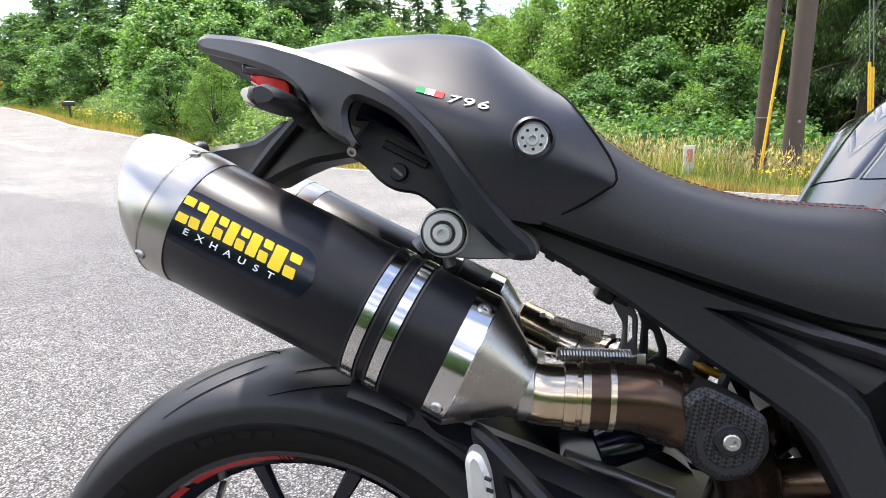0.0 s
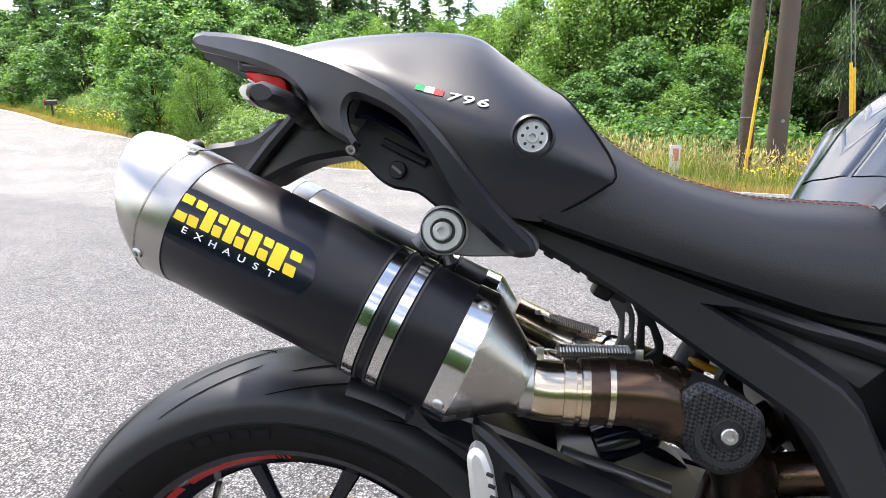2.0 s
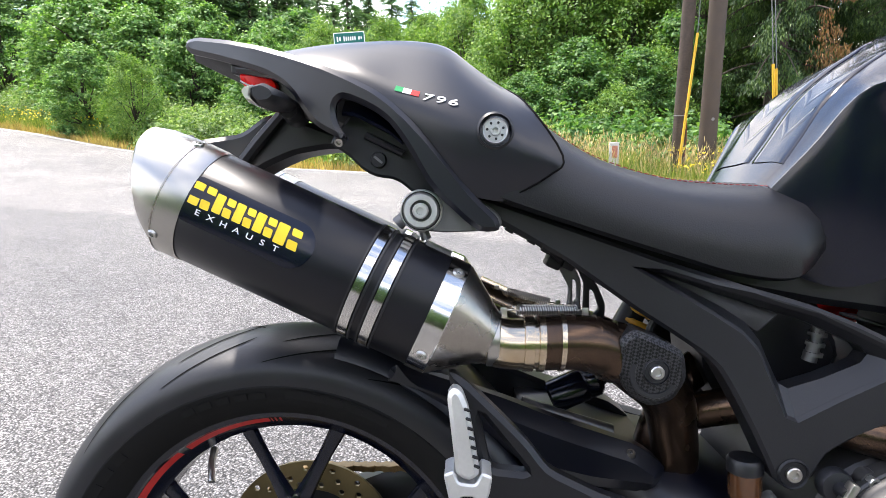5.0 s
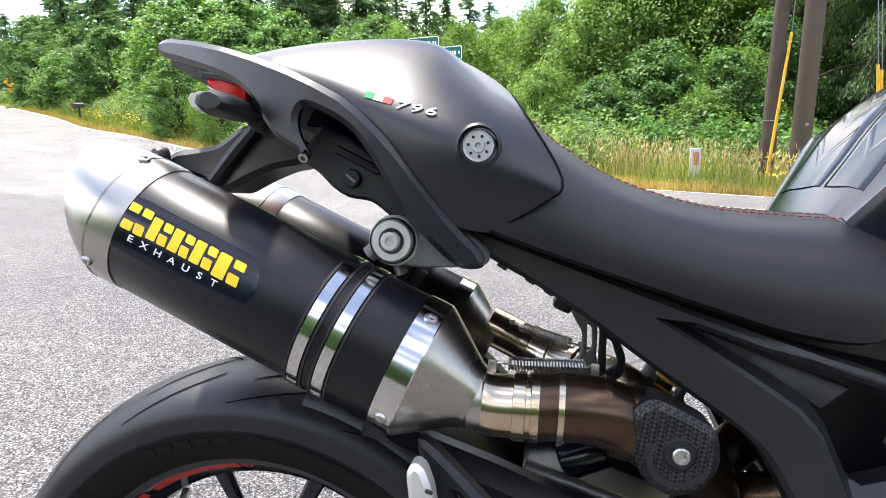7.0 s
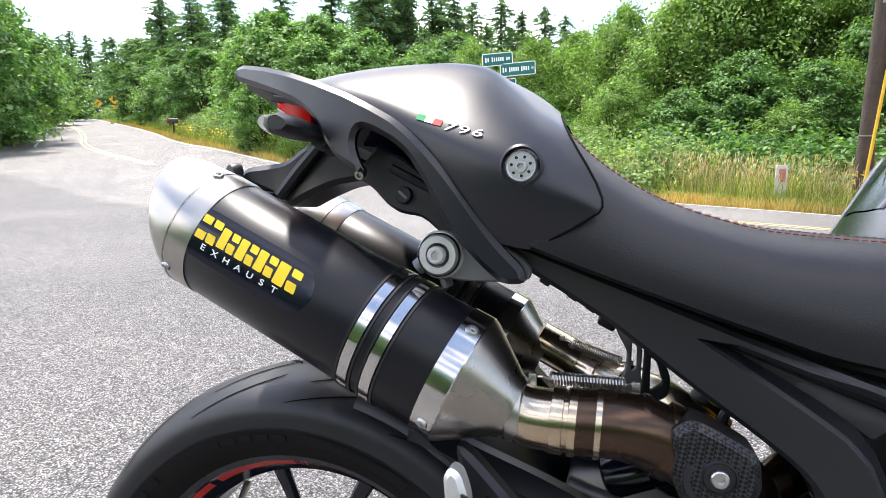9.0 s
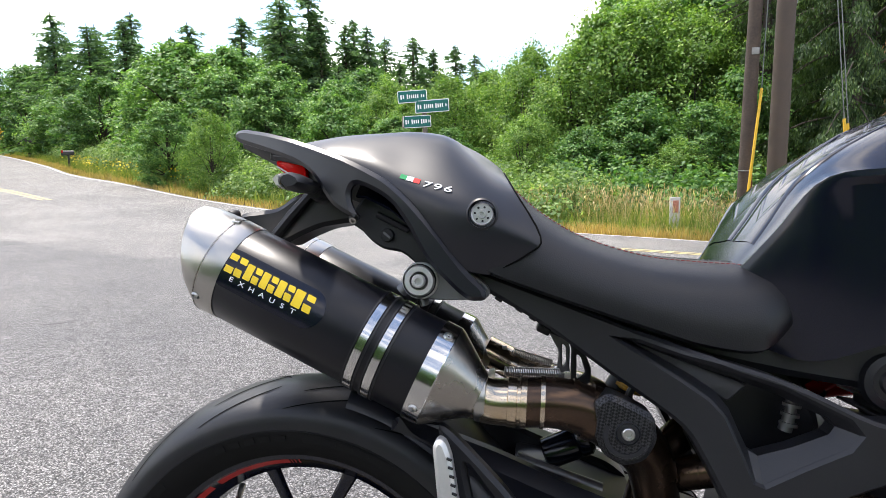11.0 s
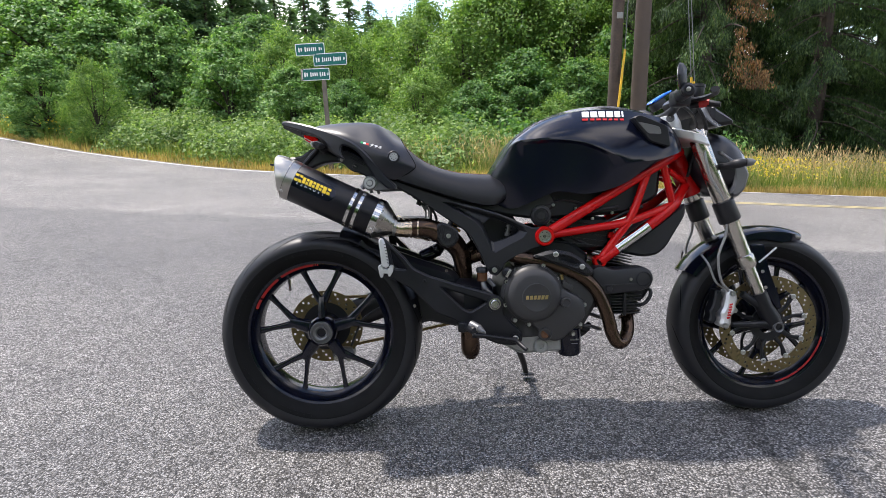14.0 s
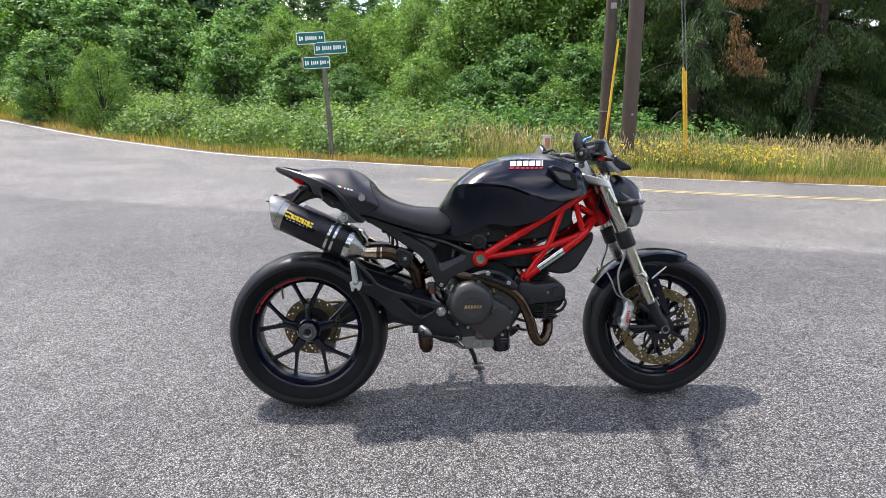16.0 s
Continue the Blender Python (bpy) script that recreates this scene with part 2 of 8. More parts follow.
M_PIPE = plain("brown_heated_pipe", (0.082, 0.054, 0.038), 0.26, metal=0.9, var=0.35, coarse=7, bump=0.0, rvar=0.06)
M_CARBON = carbon_material()
M_GOLD = plain("gold_disc_steel", (0.19, 0.148, 0.075), 0.42, metal=0.9, var=0.15, bump=0.08)
M_CHAIN = plain("gold_chain", (0.50, 0.38, 0.17), 0.38, metal=0.9, var=0.35, bump=0.1)
M_LINK = plain("worn_chain_steel", (0.20, 0.135, 0.062), 0.42, metal=0.8, var=0.4, bump=0.1)
M_SPRING_Y = plain("yellow_spring_paint", (0.62, 0.33, 0.03), 0.4, bump=0.02)
M_YELLOW = plain("yellow_decal", (0.80, 0.56, 0.01), 0.4, var=0.05, bump=0)
M_WHITE = plain("white_decal", (0.78, 0.78, 0.78), 0.5, var=0.04, bump=0, spec=0.15)
M_GREEN = plain("green_decal", (0.01, 0.26, 0.09), 0.5, var=0.05, bump=0, spec=0.15)
M_REDDECAL = plain("red_decal", (0.55, 0.03, 0.03), 0.5, var=0.05, bump=0, spec=0.15)
M_BLUE = plain("blue_anodised", (0.02, 0.16, 0.65), 0.3, metal=0.5, bump=0)
M_LENS_R = plain("red_lamp_lens", (0.60, 0.004, 0.005), 0.14, var=0.1, bump=0, spec=0.18)
M_LENS_W = plain("pale_lamp_lens", (0.62, 0.60, 0.55), 0.1, metal=0.3, var=0.1, bump=0, coat=0.5)
M_CABLE = plain("grey_hose", (0.30, 0.30, 0.29), 0.4, metal=0.3, bump=0)
M_BROWNCUP = plain("amber_reservoir", (0.10, 0.04, 0.015), 0.25, bump=0, coat=0.3)
M_STITCH = plain("dull_red_thread", (0.22, 0.03, 0.03), 0.7, bump=0)
M_DULL = plain("brushed_dull_steel", (0.50, 0.505, 0.50), 0.42, metal=0.9, var=0.12, coarse=60, bump=0.05, rvar=0.05)
M_BOLT = plain("dull_steel_bolt", (0.52, 0.52, 0.50), 0.30, metal=1.0, var=0.06, bump=0.0, rvar=0.03)

# ---- building helpers ----
def part(name, bm, mat, parent=None, label="", sharp=38):
    """Links a bmesh as one mesh object under a thing or under a part."""
    bmesh.ops.remove_doubles(bm, verts=bm.verts, dist=1e-6)
    bmesh.ops.recalc_face_normals(bm, faces=bm.faces)
    me = bpy.data.meshes.new(name)
    bm.to_mesh(me)
    bm.free()
    me.materials.append(mat)
    me.shade_smooth()
    me.set_sharp_from_angle(angle=radians(sharp))
    ob = new(name, me)
    ob.parent = parent
    if label:
        tagged(ob, label)
    return ob


def spline(pts, n):
    """n points on a smooth curve through pts, of any dimension."""
    p = np.array(pts, float)
    p = np.vstack([2 * p[0] - p[1], p, 2 * p[-1] - p[-2]])
    out = []
    for u in np.linspace(0, len(p) - 3 - 1e-9, n):
        i = int(u)
        f = u - i
        a, b, c, d = p[i:i + 4]
        out.append(0.5 * (2 * b + (c - a) * f + (2 * a - 5 * b + 4 * c - d) * f * f + (3 * b - a - 3 * c + d) * f ** 3))
    return np.array(out)


def add_loft(bm, rings, caps=True, closed=True):
    """Skins rings of points, each with the same count."""
    vs = [[bm.verts.new(Vector(q)) for q in ring] for ring in rings]
    k = len(vs[0])
    for a, b in zip(vs, vs[1:]):
        for i in range(k if closed else k - 1):
            j = (i + 1) % k
            bm.faces.new((a[i], a[j], b[j], b[i]))
    if caps and closed:
        bm.faces.new(vs[0])
        bm.faces.new(vs[-1])
    return bm


def add_tube(bm, pts, r, seg=12, n=0, caps=True, flat=1.0):
    """A round bar along pts. r: one radius or one for each point; n: smooth the line to n points first."""
    p = np.array(pts, float)
    rr = np.full(len(p), r) if np.isscalar(r) else np.array(r, float)
    if n:
        q = spline(np.column_stack([p, rr]), n)
        p, rr = q[:, :3], q[:, 3]
    tang = np.gradient(p, axis=0)
    tang /= np.linalg.norm(tang, axis=1)[:, None]
    up = np.array((0, 0, 1.0)) if abs(tang[0][2]) < 0.9 else np.array((0, 1.0, 0))
    rings = []
    for q, t, rad in zip(p, tang, rr):
        up = up - t * up.dot(t)
        up /= np.linalg.norm(up)
        side = np.cross(t, up)
        rings.append([q + rad * (math.cos(a) * side * flat + math.sin(a) * up) for a in np.linspace(0, 2 * math.pi, seg, endpoint=False)])
    return add_loft(bm, rings, caps)


def add_lathe(bm, prof, origin=(0, 0, 0), axis=(0, 1, 0), seg=32, a0=0.0, a1=360.0):
    """Turns a profile of (radius, height) round an axis; open profiles with radius 0 at the ends close."""
    ax = Vector(axis).normalized()
    s = ax.orthogonal().normalized() if abs(ax.y) < 0.99 else Vector((1, 0, 0))
    u = ax.cross(s)
    full = abs(a1 - a0) >= 360
    ang = np.radians(np.linspace(a0, a1, seg, endpoint=not full))
    o = Vector(origin)
    rings = []
    for r, h in prof:
        if r < 1e-7:
            rings.append([bm.verts.new(o + ax * h)])
        else:
            rings.append([bm.verts.new(o + ax * h + r * (math.cos(a) * s + math.sin(a) * u)) for a in ang])
    k = len(ang)
    for a, b in zip(rings, rings[1:]):
        for i in range(k if full else k - 1):
            j = (i + 1) % k
            f = [a[i % len(a)], a[j % len(a)], b[j % len(b)], b[i % len(b)]]
            f = list(dict.fromkeys(f))
            if len(f) > 2:
                bm.faces.new(f)
    return bm


def rounded(poly, r, n=4):
    """A polygon with its corners rounded."""
    p = np.array(poly, float)
    out = []
    for i in range(len(p)):
        a, b, c = p[i - 1], p[i], p[(i + 1) % len(p)]
        la, lc = np.linalg.norm(a - b), np.linalg.norm(c - b)
        s, e = b + (a - b) * min(r, la * 0.45) / la, b + (c - b) * min(r, lc * 0.45) / lc
        for u in np.linspace(0, 1, n):
            out.append((1 - u) ** 2 * s + 2 * u * (1 - u) * b + u * u * e)
    return np.array(out)


def inset(poly, d):
    p = np.array(poly, float)
    area = np.sum(p[:, 0] * np.roll(p[:, 1], -1) - np.roll(p[:, 0], -1) * p[:, 1])
    t = np.roll(p, -1, 0) - np.roll(p, 1, 0)
    t /= np.linalg.norm(t, axis=1)[:, None] + 1e-12
    return p + d * np.sign(area) * np.column_stack([-t[:, 1], t[:, 0]])


def add_plate(bm, outer, y0, y1, holes=(), c=0.003, ymap=None):
    """A plate cut from a polygon in x and z, from y0 to y1, with chamfered rims and holes. ymap: shifts y by x and z."""
    shift = ymap or (lambda x, z: 0.0)
    ends = [], []
    for loop, sign in [(outer, 1)] + [(h, -1) for h in holes]:
        lay = [(inset(loop, c * sign), y0), (np.array(loop), y0 + c), (np.array(loop), y1 - c), (inset(loop, c * sign), y1)]
        rings = [[bm.verts.new((q[0], y + shift(q[0], q[1]), q[1])) for q in ring] for ring, y in lay]
        k = len(loop)
        for a, b in zip(rings, rings[1:]):
            for i in range(k):
                bm.faces.new((a[i], a[(i + 1) % k], b[(i + 1) % k], b[i]))
        for e, ring in zip(ends, (rings[0], rings[-1])):
            e.extend(bm.edges.get((ring[i], ring[(i + 1) % k])) for i in range(k))
    for e in ends:
        bmesh.ops.triangle_fill(bm, edges=e, use_beauty=True)
    return bm


def add_box(bm, centre, size, m=None, bevel=0.0):
    made = bmesh.ops.create_cube(bm, size=1.0)["verts"]
    mm = Matrix.Translation(centre) @ (m or Matrix()) @ Matrix.Diagonal((*size, 1))
    bmesh.ops.transform(bm, matrix=mm, verts=made)
    if bevel:
        es = list({e for v in made for e in v.link_edges})
        bmesh.ops.bevel(bm, geom=es, offset=bevel, segments=2, affect="EDGES", profile=0.5)
    return bm


def add_bolt(bm, at, r, h, axis=(0, -1, 0), head=True):
    """A socket-head screw: a rounded head with a hexagonal well."""
    add_lathe(bm, [(0, h * 0.45), (r * 0.45, h * 0.45), (r * 0.5, h), (r * 0.86, h), (r, h * 0.82), (r, 0), (0, 0)], at, axis, 14)
    return bm


def empty(name, at=(0, 0, 0)):
    ob = new(name)
    ob.location = at
    ob.empty_display_size = 0.1
    return ob


def quick_mesh(name, verts, faces, mat, parent=None):
    """A mesh from arrays of points and of quads or triangles."""
    me = bpy.data.meshes.new(name)
    verts, faces = np.asarray(verts, np.float32), np.asarray(faces, np.int32)
    k = faces.shape[1]
    me.vertices.add(len(verts))
    me.vertices.foreach_set("co", verts.ravel())
    me.loops.add(faces.size)
    me.loops.foreach_set("vertex_index", faces.ravel())
    me.polygons.add(len(faces))
    me.polygons.foreach_set("loop_start", np.arange(0, faces.size, k, dtype=np.int32))
    me.update(calc_edges=True)
    me.validate()
    me.materials.append(mat)
    ob = new(name, me)
    ob.parent = parent
    return ob

# ---- ground and road ----
def ease(a, b, x):
    u = np.clip((x - a) / (b - a), 0, 1)
    return u * u * (3 - 2 * u)


def soft(v, w):
    return 0.5 * (v + np.sqrt(v * v + w * w))


def height(x, y):
    """The lie of the land: level where the machine stands, falling away across the banked road, rising along it to the west."""
    x, y = np.asarray(x, float), np.asarray(y, float)
    s = ease(-18, -4, x)
    u = -x * 0.68 + y * 0.73
    bank = soft(y - 2.2, 1.0) - soft(y - 13, 1.5) - soft(-2.2, 1.0) + soft(-13.0, 1.5)
    xr = soft(x - 1, 2.0) - soft(x - 35, 4.0)
    rise = soft(u - 25, 4) - soft(u - 105, 12)
    near = ease(-5, -2, x) * ease(-6, -3.5, y) * (1 - ease(2, 5, y))
    return -0.004 - 0.0138 * near * (soft(1.454 - x, 0.1) - soft(-1.5 - x, 0.5)) - 0.07 * s * bank - 0.06 * ease(1, 4, y) * xr + 0.042 * rise * (1 - s)


# the far edge line of the road, from the crest in the west to the east
EDGE = spline([(-140, 122), (-96, 88), (-70, 66.5), (-45, 46), (-31, 34), (-22.1, 25.9), (-13.2, 19.6), (-8, 16.9), (-2.7, 14.1), (1.1, 11.9), (4.7, 10.9), (8.2, 10.8), (12, 11.1), (30, 13), (120, 22)], 260)


def offset_line(line, d):
    t = np.gradient(line, axis=0)
    t /= np.linalg.norm(t, axis=1)[:, None]
    return line + d[:, None] * np.column_stack([t[:, 1], -t[:, 0]]) if np.ndim(d) else line + d * np.column_stack([t[:, 1], -t[:, 0]])


def sheet(name, rows, mat, lift, kind="structure", label="", thick=0.0):
    """A surface that lies on the land, from rows of plan points."""
    n, k = len(rows), len(rows[0])
    p = np.array(rows).reshape(-1, 2)
    v = np.column_stack([p, height(p[:, 0], p[:, 1]) + lift])
    i = np.arange(n - 1)[:, None] * k + np.arange(k - 1)[None, :]
    f = np.stack([i, i + 1, i + k + 1, i + k], -1).reshape(-1, 4)
    ob = quick_mesh(name, v, f, mat)
    ob.data.shade_smooth()
    return tagged(ob, label, name, kind=kind)


gx = np.concatenate([-np.geomspace(900, 40, 22), np.linspace(-38, 38, 77), np.geomspace(40, 900, 22)])
gy = np.concatenate([-np.geomspace(900, 32, 16), np.linspace(-30, 60, 91), np.geomspace(62, 900, 22)])
sheet("ground", [[(x, y) for x in gx] for y in gy], M_SOIL, -0.06, label="bare soil and dry grass verge beside the road")

# asphalt: the far half follows the edge; on the near side it widens into the apron
west = ease(-25, -13, EDGE[:, 0])
depths = np.concatenate([np.linspace(-0.22, 8, 26), np.linspace(9, 60, 30)])
lanes = [offset_line(EDGE, np.minimum(d, 6.7 + 21 * west)) for d in depths]
sheet("road", lanes, M_ASPHALT, 0.0, label="worn grey chip-seal asphalt road and apron")


def painted(name, d0, d1, keep, mat, label):
    a, b = offset_line(EDGE, d0), offset_line(EDGE, d1)
    ok = keep(EDGE[:, 0])
    fine = [spline(np.vstack([a[ok], b[ok]]).reshape(2, -1, 2)[i], 400) for i in (0, 1)]
    return sheet(name, fine, mat, 0.006, label=label)


painted("edge_line", -0.05, 0.06, lambda x: x > -100, M_LINE_W, "worn white edge line painted along the road")
painted("near_edge_line", 6.2, 6.31, lambda x: (x > -100) & (x < -22), M_LINE_W, "worn white edge line on the near side")
for d in (2.92, 3.14):
    painted("centre_line", d, d + 0.10, lambda x: x > 1.2, M_LINE_Y, "faded yellow centre line of a double line")
    painted("centre_line", d + 1.1, d + 1.20, lambda x: (x > -60) & (x < -12.0), M_LINE_Y, "faded yellow centre line of a double line")

# ---- the motorcycle ----
bike = tagged(empty("motorcycle"), "black naked motorcycle with red trellis frame, leaning on its side stand", "motorcycle")
bike.rotation_euler = (radians(-9), 0, 0)


def wheel(name, cx, R, W, rim_r, seed_turn, label):
    """A road tyre on a ten-ended cast wheel. Each wheel's parts hang under its tyre."""
    o = (cx, 0, R)
    h = W / 2
    side = R - rim_r
    prof = [(rim_r, -h * 0.66), (rim_r + 0.012, -h * 0.80), (rim_r + side * 0.30, -h * 0.95), (rim_r + side * 0.52, -h)]
    for a in np.linspace(8, 172, 23):
        ca, sa = math.cos(radians(a)), math.sin(radians(a))
        prof.append((rim_r + side * 0.55 + side * 0.45 * sa ** 0.9, -h * ca))
    prof += [(r, -y) for r, y in reversed(prof[:4])]
    prof += [(rim_r - 0.006, h * 0.5), (rim_r - 0.006, -h * 0.5), prof[0]]
    tyre = part(name, add_lathe(bmesh.new(), prof, o, (0, 1, 0), 96), M_RUBBER, bike, label, sharp=60)
    # matt lower sidewall, a little proud of the tread rubber
    low = [(rim_r + 0.003, -h * 0.70 - 0.001), (rim_r + 0.012, -h * 0.80 - 0.0015), (rim_r + side * 0.30, -h * 0.95 - 0.0015), (rim_r + side * 0.44, -h * 0.982 - 0.0012), (rim_r + side * 0.46, -h * 0.984)]
    for k in (1, -1):
        part("sidewall", add_lathe(bmesh.new(), [(r, y * k) for r, y in low], o, (0, 1, 0), 96), M_SIDEWALL, tyre)
    return tyre


rear_tyre = wheel("rear_wheel", 0.0, 0.315, 0.180, 0.2225, 0, "black rear tyre with curved tread grooves")
front_tyre = wheel("front_wheel", 1.454, 0.300, 0.120, 0.217, 0, "black front tyre")


def cast_rim(tyre, cx, cz, W, rim_r, turn, hub_r, offset):
    h = W / 2
    prof = [(rim_r + 0.010, -h * 0.66), (rim_r + 0.004, -h * 0.70), (rim_r - 0.004, -h * 0.66), (rim_r - 0.010, -h * 0.45), (rim_r - 0.026, -h * 0.30),
            (rim_r - 0.030, 0), (rim_r - 0.026, h * 0.3), (rim_r - 0.010, h * 0.45), (rim_r - 0.004, h * 0.66), (rim_r + 0.004, h * 0.70), (rim_r + 0.010, h * 0.66), (rim_r - 0.002, h * 0.3), (rim_r - 0.002, -h * 0.3), (rim_r + 0.010, -h * 0.66)]
    part("rim", add_lathe(bmesh.new(), prof, (cx, 0, cz), (0, 1, 0), 96), M_GLOSS, tyre, "gloss black cast rim")
    for k in range(5):
        a = radians(turn + 72 * k)
        bm = bmesh.new()
        d = lambda r, da, y: (cx + r * math.cos(a + da), y, cz + r * math.sin(a + da))
        add_tube(bm, [d(hub_r * 0.6, 0, offset), d(0.075, 0, offset - 0.004), d(0.108, 0, offset)], [0.024, 0.019, 0.015], 8, flat=0.7)
        for s in (-1, 1):
            add_tube(bm, [np.array(d(0.095, s * 0.06, offset)) + (np.array(d(rim_r - 0.022, s * 0.295, offset + 0.006)) - np.array(d(0.095, s * 0.06, offset))) * u for u in (0, 0.33, 0.66, 1)], [0.013, 0.0095, 0.0085, 0.011], 8, 8, flat=0.8)
        part("spoke", bm, M_GLOSS, tyre)
    part("hub", add_lathe(bmesh.new(), [(0, offset - 0.03), (hub_r * 0.8, offset - 0.03), (hub_r, offset - 0.018), (hub_r, 0.05), (0, 0.05)], (cx, 0, cz), (0, 1, 0), 32), M_GLOSS, tyre)


cast_rim(rear_tyre, 0.0, 0.315, 0.18, 0.2225, 90, 0.047, -0.022)
cast_rim(front_tyre, 1.454, 0.300, 0.12, 0.217, 54, 0.038, -0.010)


def arc_strip(bm, cx, cz, r0, r1, y0, y1, a0, a1, n=24):
    rows = []
    for a in np.radians(np.linspace(a0, a1, n)):
        rows.append([(cx + r * math.cos(a), y, cz + r * math.sin(a)) for r, y in ((r0, y0), (r1, y1))])
    return add_loft(bm, rows, caps=False, closed=False)

# tank
TX = [0.548, 0.58, 0.62, 0.68, 0.75, 0.835, 0.93, 1.0, 1.06, 1.11, 1.135]
TOP = [0.80, 0.846, 0.902, 0.950, 0.985, 1.008, 1.016, 1.010, 0.994, 0.968, 0.93]
CRS = [0.785, 0.83, 0.885, 0.894, 0.896, 0.882, 0.843, 0.835, 0.842, 0.856, 0.866]
BOT = [0.715, 0.700, 0.692, 0.715, 0.742, 0.732, 0.752, 0.790, 0.824, 0.850, 0.860]
WID = [0.095, 0.118, 0.140, 0.160, 0.172, 0.178, 0.178, 0.174, 0.166, 0.150, 0.130]
tank_rows = spline(np.column_stack([TX, TOP, CRS, BOT, WID]), 44)
rings = []
for x, zt, zc, zb, w in tank_rows:
    k = float(ease(0.60, 0.67, x) * (1 - ease(0.88, 0.96, x)))
    half = [(0, zt), (0.30, zt - 0.015 * (zt - zc) / 0.11), (0.58, zt - 0.16 * (zt - zc)), (0.80, zt - 0.40 * (zt - zc)), (0.93, zt - 0.70 * (zt - zc)), (0.985 + 0.015 * k, zc + 0.006), (0.99 + 0.012 * k, zc - 0.001), (0.995 - 0.050 * k, zc - 0.009), (0.985 - 0.065 * k, zc - 0.3 * (zc - zb)), (0.955 - 0.050 * k, zc - 0.65 * (zc - zb)), (0.87, zb), (0.5, zb + 0.01)]
    rings.append([(x, -w * u, z) for u, z in half] + [(x, w * u, z) for u, z in reversed(half[1:])])
tank = part("tank", add_loft(bmesh.new(), rings), M_TANK, bike, "satin black fuel tank with recessed knee panels", sharp=30)

# seat
SX = [0.24, 0.28, 0.32, 0.37, 0.44, 0.50, 0.56, 0.60]
STOP = [0.925, 0.897, 0.862, 0.832, 0.810, 0.803, 0.799, 0.792]
SBOT = [0.794, 0.779, 0.765, 0.748, 0.725, 0.707, 0.702, 0.730]
SWID = [0.158, 0.164, 0.164, 0.159, 0.153, 0.149, 0.141, 0.118]
rings = []
for x, zt, zb, w in spline(np.column_stack([SX, STOP, SBOT, SWID]), 36):
    d = zt - zb
    half = [(0, zt - 0.004), (0.45, zt), (0.68, zt - 0.06 * d), (0.86, zt - 0.22 * d), (0.96, zt - 0.45 * d), (1.0, zt - 0.75 * d), (0.99, zb + 0.004), (0.93, zb)]
    rings.append([(x, -w * u, z) for u, z in half] + [(x, w * u, z) for u, z in reversed(half[1:])])
part("seat", add_loft(bmesh.new(), rings), M_LEATHER, bike, "black vinyl seat", sharp=50)

# tail cowl: rows of the half section from its ridge over shoulder, flank and foot; the last row is the seam to the seat
COWL = [
    [(-0.030, 0.0, 0.955), (-0.030, 0.045, 0.955), (-0.030, 0.072, 0.948), (-0.030, 0.082, 0.940), (-0.030, 0.080, 0.934)],
    [(0.020, 0.0, 0.964), (0.020, 0.050, 0.963), (0.020, 0.086, 0.948), (0.020, 0.102, 0.931), (0.020, 0.098, 0.922)],
    [(0.060, 0.0, 0.969), (0.060, 0.056, 0.967), (0.060, 0.103, 0.944), (0.060, 0.120, 0.922), (0.060, 0.116, 0.912)],
    [(0.110, 0.0, 0.971), (0.110, 0.062, 0.968), (0.110, 0.120, 0.932), (0.110, 0.136, 0.908), (0.110, 0.132, 0.897)],
    [(0.158, 0.0, 0.971), (0.158, 0.068, 0.966), (0.158, 0.136, 0.910), (0.158, 0.150, 0.880), (0.158, 0.145, 0.866)],
    [(0.200, 0.0, 0.966), (0.203, 0.078, 0.955), (0.205, 0.152, 0.888), (0.205, 0.163, 0.849), (0.203, 0.154, 0.812)],
    [(0.228, 0.0, 0.954), (0.235, 0.095, 0.928), (0.243, 0.160, 0.872), (0.238, 0.168, 0.836), (0.228, 0.157, 0.794)],
    [(0.252, 0.0, 0.939), (0.264, 0.114, 0.901), (0.284, 0.165, 0.850), (0.274, 0.170, 0.823), (0.248, 0.158, 0.788)],
    [(0.268, 0.0, 0.926), (0.288, 0.128, 0.885), (0.3185, 0.169, 0.829), (0.305, 0.170, 0.810), (0.262, 0.157, 0.786)],
]
cowl_rows = np.array([spline(row, 17) for row in COWL])
cowl_grid = np.stack([spline(cowl_rows[:, j], 49) for j in range(17)], 1)
rings = [[(x, -y, z) for x, y, z in row] + [(x, y, z) for x, y, z in row[:0:-1]] for row in cowl_grid]
part("tail_cowl", add_loft(bmesh.new(), rings), M_SATIN, bike, "satin black single-seat tail cowl", sharp=40)

# silencers
SIL_D, SIL_N = np.array((0.902, 0, -0.432)), np.array((0.432, 0, 0.902))


def sil_off(y):
    return 0.689 if y < 0 else 0.668


def sil_point(s, y):
    p = s * SIL_D + sil_off(y) * SIL_N
    return (p[0], y, p[2])


